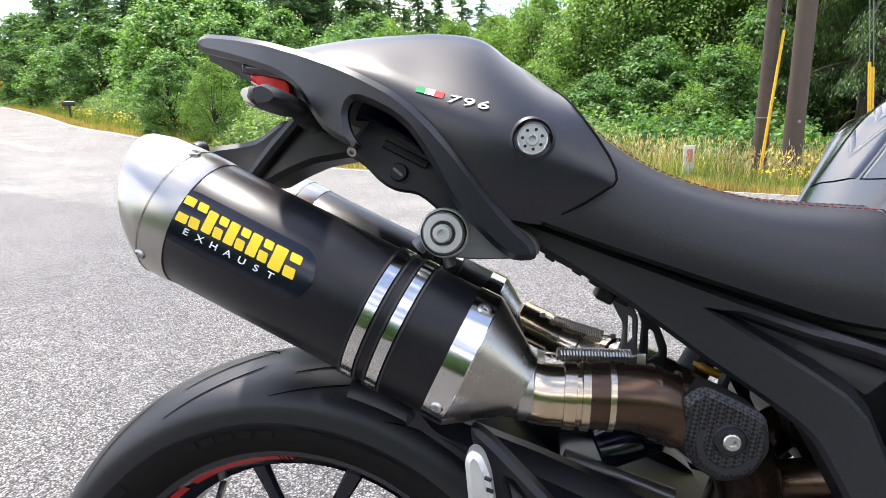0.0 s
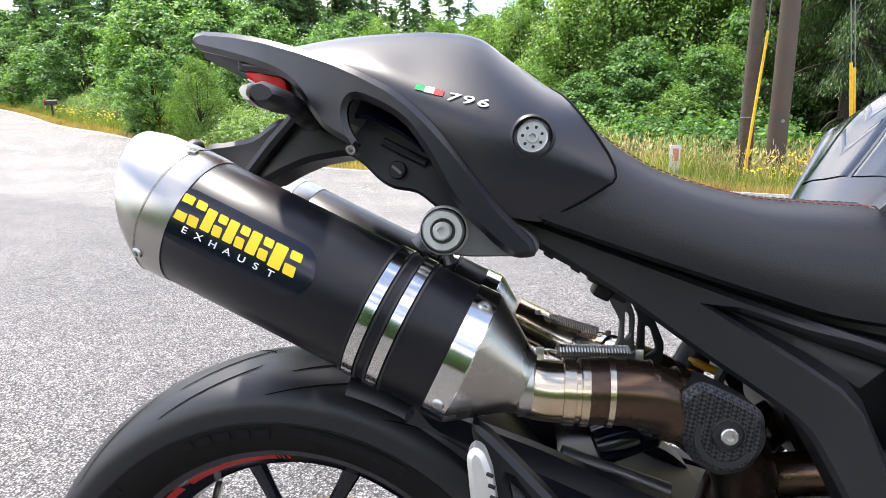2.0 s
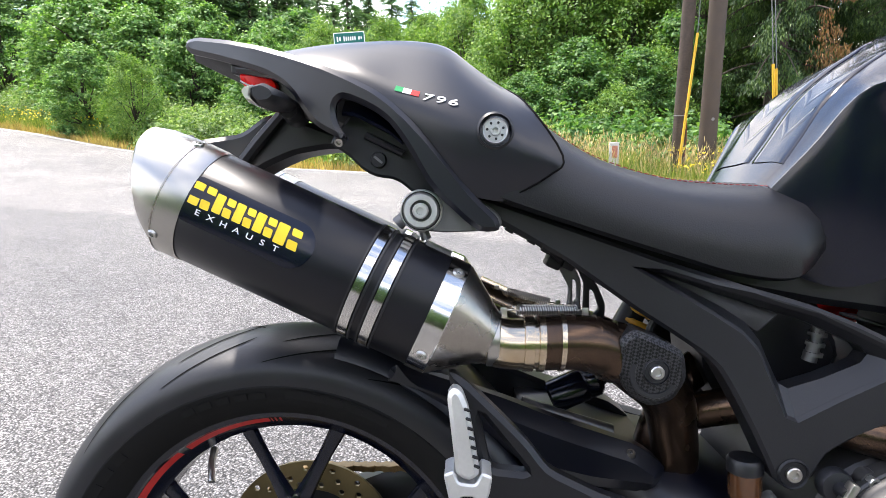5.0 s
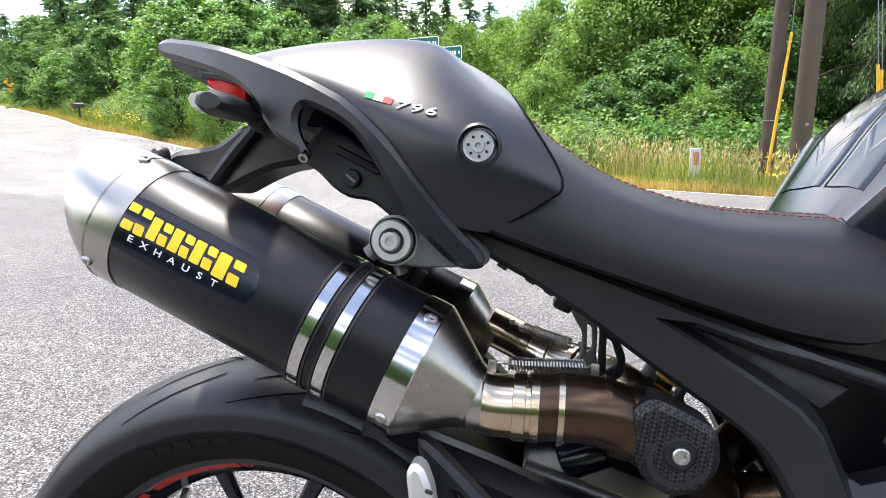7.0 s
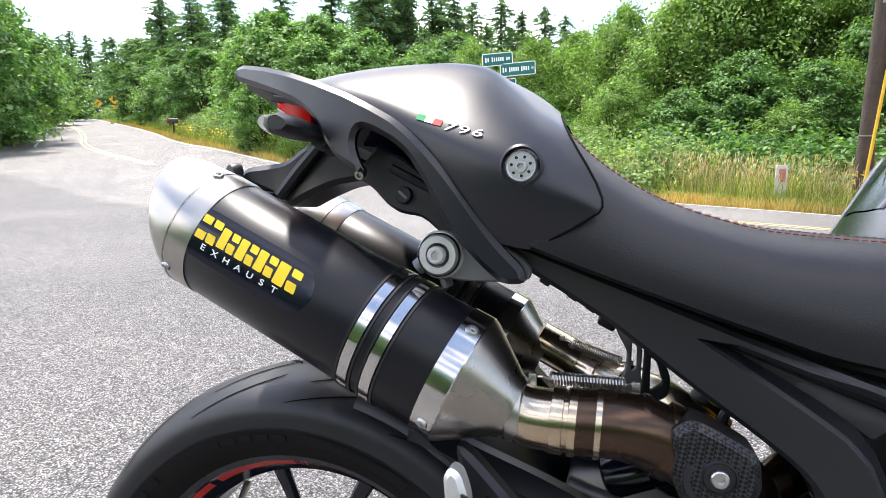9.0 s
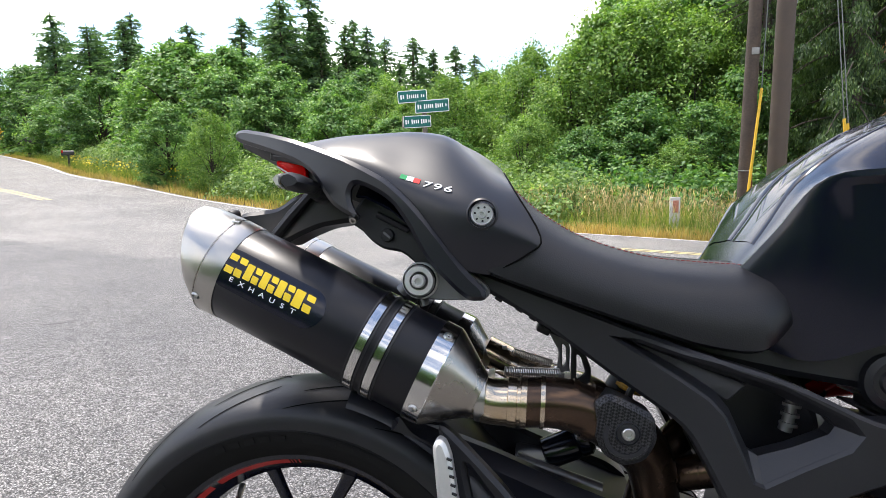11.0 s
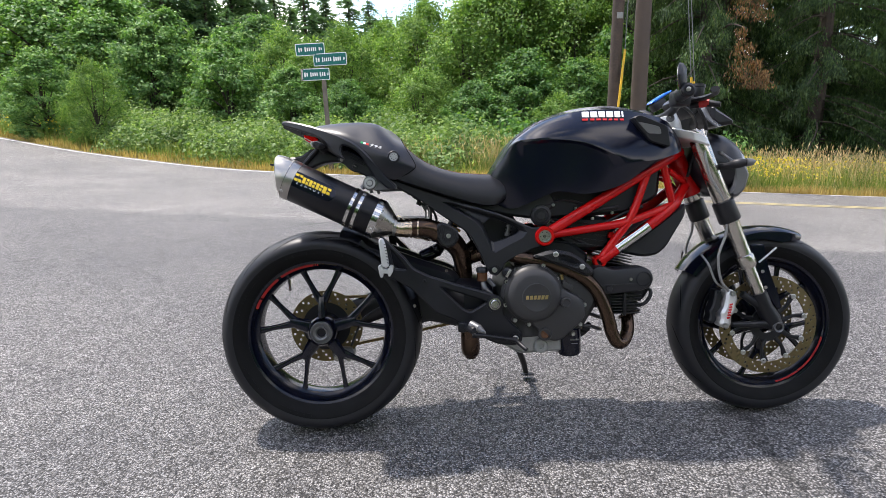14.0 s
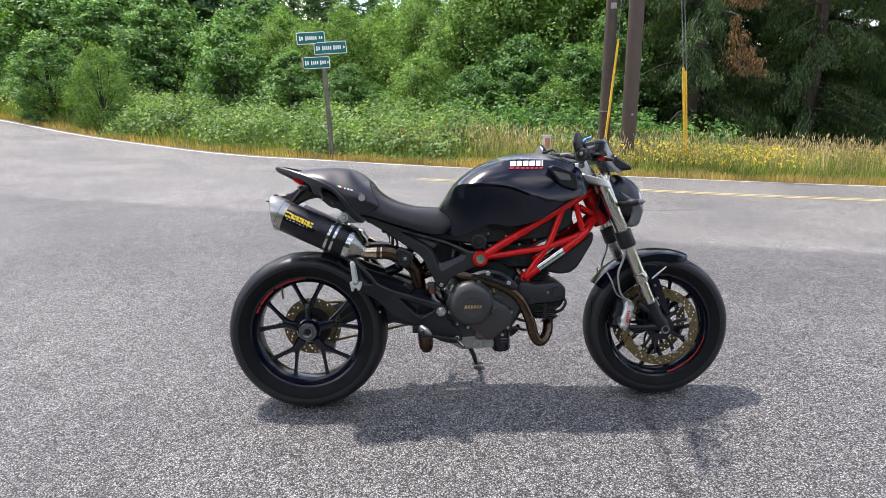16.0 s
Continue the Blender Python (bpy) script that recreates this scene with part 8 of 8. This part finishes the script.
thicket("bramble_thicket_west", 330, -40, -11.5, 2.0, 4.6, 1.1, 1.85, 250, 0.105, M_BRAMBLE, 46, "thick pale-green bramble thicket along the verge")
thicket("bramble_thicket", 200, -12.5, 0.8, 1.1, 4.6, 0.9, 1.65, 250, 0.105, M_BRAMBLE, 41, "thick pale-green bramble thicket along the verge")
thicket("shrub_growth", 130, -1.0, 9.5, 3.0, 6.5, 0.9, 1.7, 170, 0.14, M_LEAF_C, 42, "dark green shrubs behind the tall grass")
thicket("far_shrubs", 120, -100, -38, 1.6, 6.0, 1.0, 2.2, 90, 0.26, M_BRAMBLE, 43, "pale green brush along the far road")
thicket("near_shrubs", 90, -70, -24, -11.5, -7.6, 0.6, 1.6, 120, 0.2, M_BRAMBLE, 45, "green brush on the near side of the far road")
thicket("low_shrubs", 36, 11.0, 26, 4.6, 7.0, 0.5, 1.1, 120, 0.13, M_LEAF_C, 44, "dark green undergrowth below the cedars")


def blades(name, n, x0, x1, d0, d1, hmin, hmax, wide, mat, seed, label, heads=False, fall=0.0):
    """Grass stems; heads: a seed head on each."""
    rng = np.random.default_rng(seed)
    p, d = verge_points(n, x0, x1, d0, d1, rng)
    tuft = 0.65 + 0.35 * np.array([noise.noise(Vector((a * 0.7, b * 0.7, seed))) + 0.5 for a, b in p])
    hgt = rng.uniform(hmin, hmax, n) * tuft * (1 - fall * (1 - np.clip((d - d0) / 1.0, 0, 1)))
    g = height(p[:, 0], p[:, 1]) - 0.05
    a = rng.uniform(0, 6.283, n)
    side = np.column_stack([np.cos(a), np.sin(a), np.zeros(n)]) * wide * rng.uniform(0.6, 1.4, n)[:, None]
    lean = rng.normal(0, 0.20, (n, 3)) * hgt[:, None]
    lean[:, 2] = hgt
    base = np.column_stack([p, g])
    mid = base + lean * (0.45, 0.45, 0.62)
    tip = base + lean * (1.25, 1.25, 1)
    v = np.stack([base - side, base + side, mid + side * 0.8, mid - side * 0.8, tip + side * 0.15, tip - side * 0.15], 1).reshape(-1, 3)
    k = np.arange(n)[:, None] * 6
    f = np.concatenate([k + (0, 1, 2, 3), k + (3, 2, 4, 5)])
    ob = tagged(quick_mesh(name, v, f, mat), label, "grass", kind="stuff")
    if heads:
        m = rng.choice(n, n, replace=False)
        at = tip[m]
        hv, hf = leaf_quads(at, rng.normal(0, 1, (len(m), 3)) * (1, 1, 0.2), 0.13, rng, -0.6, 0.16, 0.2, np.tile((0, 0, 1.0), (len(m), 1)))
        tagged(quick_mesh("seed_heads", hv, hf, M_SEED), "tan feathery grass seed heads", "grass", kind="stuff")
    return ob


blades("verge_grass", 26000, -2.0, 24, 0.45, 4.2, 0.40, 0.86, 0.009, M_GRASS, 51, "tall green and yellowing verge grass", fall=0.55)
blades("seeding_grass", 8000, -1.5, 22, 0.9, 4.6, 0.72, 1.18, 0.004, M_SEED, 52, "tall tan seeding grass stems", True)
blades("dry_grass", 15000, -3.0, 26, 0.15, 0.75, 0.08, 0.32, 0.008, M_STRAW, 53, "dry straw-coloured grass at the road edge")
blades("dry_grass_west", 24000, -60, -2.0, 0.15, 1.9, 0.10, 0.34, 0.010, M_STRAW, 54, "dry straw-coloured grass at the road edge")
blades("thin_grass_west", 7000, -60, -2.0, 0.7, 1.8, 0.3, 0.7, 0.010, M_GRASS, 55, "green grass between road and brambles")


def flowers(name, n, x0, x1, d0, d1, z0, z1, size, seed):
    rng = np.random.default_rng(seed)
    p, _ = verge_points(n * 3, x0, x1, d0, d1, rng)
    keep = np.array([noise.noise(Vector((a * 0.55, b * 0.9, 3.3))) for a, b in p]) > -0.02
    p = p[keep][:n]
    at = np.column_stack([p, height(p[:, 0], p[:, 1]) + rng.uniform(z0, z1, len(p))])
    at = np.repeat(at, 3, 0) + rng.normal(0, 0.012, (len(at) * 3, 3))
    v, f = leaf_quads(at, np.tile((0, -0.4, 0.8), (len(at), 1)), size, rng, 0, 0.8, 0.5)
    return tagged(quick_mesh(name, v, f, M_FLOWER), "small yellow wildflowers in the verge grass", "flowers", kind="stuff")


flowers("wildflowers", 1900, 4.5, 22, 0.7, 2.4, 0.30, 0.78, 0.042, 61)
flowers("wildflowers_west", 260, -34, -14, 0.8, 2.0, 0.3, 0.8, 0.07, 62)


# far woods close the view all round
def far_woods():
    rng = np.random.default_rng(91)
    at, out = [], []
    for i in range(420):
        a = rng.uniform(0, 6.283)
        r = rng.uniform(95, 150)
        x, y = r * math.cos(a), r * math.sin(a)
        if abs(math.degrees(math.atan2(y, x)) - 137) < 5:
            continue
        H, w = rng.uniform(8, 15), rng.uniform(2.0, 3.4)
        k = 170
        u = rng.uniform(0, 1, k) ** 1.3
        b = rng.uniform(0, 6.283, k)
        rr = w * (1 - u) ** 0.7 * rng.uniform(0.5, 1.1, k)
        at.append(np.column_stack([x + rr * np.cos(b), y + rr * np.sin(b), height(x, y) + u * H]))
        out.append(np.column_stack([np.cos(b), np.sin(b), np.full(k, 0.6)]))
    v, f = leaf_quads(np.vstack(at), np.vstack(out), 1.5, rng, 0.6, 0.5, 0.4)
    return tagged(quick_mesh("far_woods", v, f, M_NEEDLE), "dark green distant woods", "woods", kind="stuff")


far_woods()

# ---- roadside things ----
M_SIGN = plain("green_sign_sheet", (0.005, 0.135, 0.115), 0.4, var=0.08, coarse=3, bump=0)
M_SIGNEDGE = plain("white_sign_sheet", (0.85, 0.86, 0.84), 0.4, var=0.05, bump=0)
M_WOODPOST = plain("weathered_post", (0.150, 0.130, 0.105), 0.85, var=0.3, coarse=6, fine=60, bump=0.6, dist=0.004)
M_POLE_A = plain("old_pole_wood", (0.070, 0.051, 0.039), 0.85, var=0.4, coarse=3, fine=24, bump=0.9, dist=0.012)
M_POLE_B = plain("treated_pole_wood", (0.080, 0.060, 0.047), 0.8, var=0.2, coarse=2, fine=40, bump=0.5, dist=0.006)
M_GUARD = plain("yellow_guy_guard", (0.66, 0.40, 0.02), 0.5, var=0.1, bump=0.02)
M_WIRE = plain("galvanised_wire", (0.17, 0.18, 0.17), 0.5, metal=0.5, bump=0)
M_DIAMOND = plain("yellow_sign_sheet", (0.72, 0.42, 0.02), 0.45, var=0.08, bump=0)
M_BOXBLACK = plain("black_mailbox_paint", (0.018, 0.018, 0.018), 0.45, bump=0.05)
M_BAND = plain("pole_band", (0.26, 0.26, 0.25), 0.5, metal=0.5, bump=0)


def on_land(x, y):
    return float(height(x, y))


def blade(parent, at, w, h, yaw, bars, tilt=0.0, mat_back=None):
    """A street-name blade: green sheet with a white rim and the words as plain bars."""
    m = Matrix.Translation(at) @ Euler((0, radians(tilt), radians(yaw))).to_matrix().to_4x4()
    bm = bmesh.new()
    add_plate(bm, rounded([(-w / 2, -h / 2), (w / 2, -h / 2), (w / 2, h / 2), (-w / 2, h / 2)], 0.03, 4), -0.004, 0.004, c=0.001)
    b = part("sign_blade", bm, M_SIGNEDGE, parent, "green street-name blade with a white rim")
    b.matrix_local = m
    face = part("face", add_plate(bmesh.new(), rounded([(-w / 2 + 0.018, -h / 2 + 0.018), (w / 2 - 0.018, -h / 2 + 0.018), (w / 2 - 0.018, h / 2 - 0.018), (-w / 2 + 0.018, h / 2 - 0.018)], 0.02, 4), -0.008, -0.004, c=0.0005), M_SIGN, b)
    for x0, x1, hh in bars:
        n = max(2, round((x1 - x0) * w / 0.05))
        for k in range(n):
            part("letter_bar", add_box(bmesh.new(), ((x0 + (x1 - x0) * (k + 0.5) / n) * w, -0.0095, 0.0), ((x1 - x0) * w / n * 0.62, 0.003, h * hh * (1.15 if k == 0 else 0.9))), M_SIGNEDGE, b)
    return b


px, py = -2.34, 14.40
post = tagged(empty("street_sign", (px, py, on_land(px, py))), "three green street-name blades on a weathered wooden post", "street sign")
zg = on_land(px, py)
part("post", add_box(bmesh.new(), (0.02, 0, 1.62), (0.11, 0.10, 3.35), Euler((0, radians(-1.5), 0)).to_matrix().to_4x4(), 0.008), M_WOODPOST, post)
word = lambda *spans: [(a, b, 0.33) for a, b in spans]
blade(post, (-2.63 - px, -0.10, 2.44 - zg), 0.74, 0.30, 8, word((-0.42, -0.26)) + word((-0.20, 0.22)) + [(0.28, 0.42, 0.22)], -3)
blade(post, (-2.13 - px, -0.12, 2.19 - zg), 0.88, 0.31, -6, word((-0.44, -0.30)) + word((-0.25, 0.05)) + word((0.09, 0.34)) + [(0.39, 0.45, 0.2)], -2)
blade(post, (-2.52 - px, -0.10, 1.82 - zg), 0.70, 0.30, 8, word((-0.44, -0.28)) + word((-0.22, 0.08)) + word((0.12, 0.36)) + [(0.40, 0.46, 0.2)], -2)
part("side_blade", add_box(bmesh.new(), (-2.86 - px, 0.0, 1.82 - zg), (0.10, 0.30, 0.29), Euler((0, 0, radians(20))).to_matrix().to_4x4(), 0.003), M_WOODPOST, post)


def utility_pole(x, y, r0, r1, lean, mat, label, name="utility_pole"):
    p = tagged(empty(name, (x, y, on_land(x, y))), label, "utility pole", "poles beside the road")
    bm = add_tube(bmesh.new(), [(0, 0, -0.5), (lean * 3, 0, 3.0), (lean * 6, 0.0, 6.0), (lean * 9, 0, 9.0)], [r0, r0 * 0.96, (r0 + r1) / 2, r1], 20, 30)
    part("shaft", bm, mat, p)
    return p


pole_a = utility_pole(4.96, 13.20, 0.145, 0.115, 0.006, M_POLE_A, "old dark rough wooden utility pole")
part("band", add_lathe(bmesh.new(), [(0.146, -0.012), (0.152, -0.010), (0.152, 0.010), (0.146, 0.012)], (0.008, 0, 1.45), (0, 0, 1), 24), M_BAND, pole_a)
part("tag", add_box(bmesh.new(), (0.03, -0.142, 3.95), (0.15, 0.012, 0.14), None, 0.003), M_BAND, pole_a, "small grey metal tag")
part("ground_wire", add_tube(bmesh.new(), [(0.13, -0.09, 0.2), (0.14, -0.08, 1.0), (0.10, -0.12, 1.5), (0.14, -0.06, 2.0)], 0.012, 6, 20), plain("red_brown_wire", (0.25, 0.08, 0.05), 0.6, bump=0), pole_a)
pole_b = utility_pole(5.62, 13.22, 0.195, 0.165, -0.004, M_POLE_B, "thick smooth brown utility pole")
part("tag", add_lathe(bmesh.new(), [(0, 0.004), (0.035, 0.004), (0.035, 0)], (0.0, -0.196, 1.40), (0, -1, 0), 16), M_BAND, pole_b)


def guy(name, a, b, top, n, label):
    """A guy wire with a yellow guard over its foot."""
    a, b, top = np.array(a), np.array(b), np.array(top)
    g = tagged(empty(name, tuple(a)), label, "guy wire")
    for k in range(n):
        off = np.array((0.085 * k, 0.02 * k, 0))
        part("guard", add_tube(bmesh.new(), [off * 0.4, off * 0.7 + (b - a) * 0.55, off + (b - a) - (0, 0, 0.10 * k)], [0.034, 0.031, 0.030], 10), M_GUARD, g, "yellow plastic guard")
        part("wire", add_tube(bmesh.new(), [off * 0.4, off + b - a, off + top - a], 0.011, 6), M_WIRE, g)


guy("guy_wire", (4.84, 12.78, on_land(4.84, 12.78) - 0.05), (5.14, 13.02, 2.22), (5.24, 13.15, 6.8), 1, "steel guy wire with a yellow guard beside the pole")
guy("guy_wire", (7.06, 12.90, on_land(7.06, 12.90) - 0.05), (6.88, 13.20, 1.55), (6.58, 13.9, 6.5), 2, "pair of guy wires with yellow guards")

mk = tagged(empty("utility_marker", (3.36, 12.50, on_land(3.36, 12.50))), "short pale grey marker post with an orange-red label", "marker post")
part("post", add_box(bmesh.new(), (0, 0, 0.40), (0.21, 0.06, 0.84), None, 0.012), plain("pale_marker", (0.50, 0.49, 0.45), 0.6, bump=0.1), mk)
part("label", add_box(bmesh.new(), (0.01, -0.032, 0.62), (0.12, 0.004, 0.26), None, 0.001), plain("orange_red_label", (0.42, 0.17, 0.11), 0.5, var=0.5, coarse=40, bump=0), mk)

mb = tagged(empty("mailbox", (-26.95, 31.4, on_land(-26.95, 31.4))), "black mailbox on a black post with a red flag", "mailbox")
mb.rotation_euler = (0, 0, radians(42))
part("post", add_box(bmesh.new(), (0, 0, 0.38), (0.11, 0.11, 0.90), None, 0.01), M_BOXBLACK, mb)
bx = [[(x, y, z) for y, z in [(-0.13, 0.80), (-0.13, 0.98)] + [(0.13 * math.cos(a), 0.98 + 0.10 * math.sin(a)) for a in np.linspace(math.pi, 0, 9)[1:-1]] + [(0.13, 0.98), (0.13, 0.80)]] for x in (-0.36, 0.30)]
part("box", add_loft(bmesh.new(), bx), M_BOXBLACK, mb)
part("flag", add_box(bmesh.new(), (-0.30, -0.145, 1.02), (0.10, 0.012, 0.16), None, 0.002), M_REDDECAL, mb)

gb = tagged(empty("roofed_box", (-42.1, 44.9, on_land(-42.1, 44.9))), "small dark roofed box on a post by the road", "post box")
part("post", add_box(bmesh.new(), (0, 0, 0.55), (0.12, 0.12, 1.3), None, 0.01), M_BOXBLACK, gb)
part("roof", add_plate(bmesh.new(), np.array([(-0.75, 1.20), (0.75, 1.20), (0.25, 1.75), (-0.15, 1.80)]), -0.35, 0.35, c=0.02), M_BOXBLACK, gb)


def diamond(x, y, z, size, plate):
    d = tagged(empty("warning_sign", (x, y, on_land(x, y))), "yellow diamond warning sign by the far road", "road sign", "warning signs")
    d.rotation_euler = (0, 0, radians(40))
    zz = z - on_land(x, y)
    part("post", add_box(bmesh.new(), (0, 0.03, zz / 2), (0.08, 0.05, zz + 0.3)), M_WIRE, d)
    s = size / 2
    part("panel", add_plate(bmesh.new(), rounded([(0, zz - s), (s, zz), (0, zz + s), (-s, zz)], 0.05, 3), -0.01, 0.0, c=0.002), M_DIAMOND, d)
    part("symbol", add_box(bmesh.new(), (0, -0.014, zz), (0.14 * size, 0.006, 0.42 * size), Euler((0, 0.5, 0)).to_matrix().to_4x4()), M_BOXBLACK, d)
    if plate:
        part("plate", add_box(bmesh.new(), (0, -0.01, zz - s - 0.34), (0.85, 0.012, 0.5), None, 0.01), M_DIAMOND, d)


diamond(-72.0, 69.3, 5.2, 1.25, False)
diamond(-59.9, 60.2, 5.05, 1.25, True)
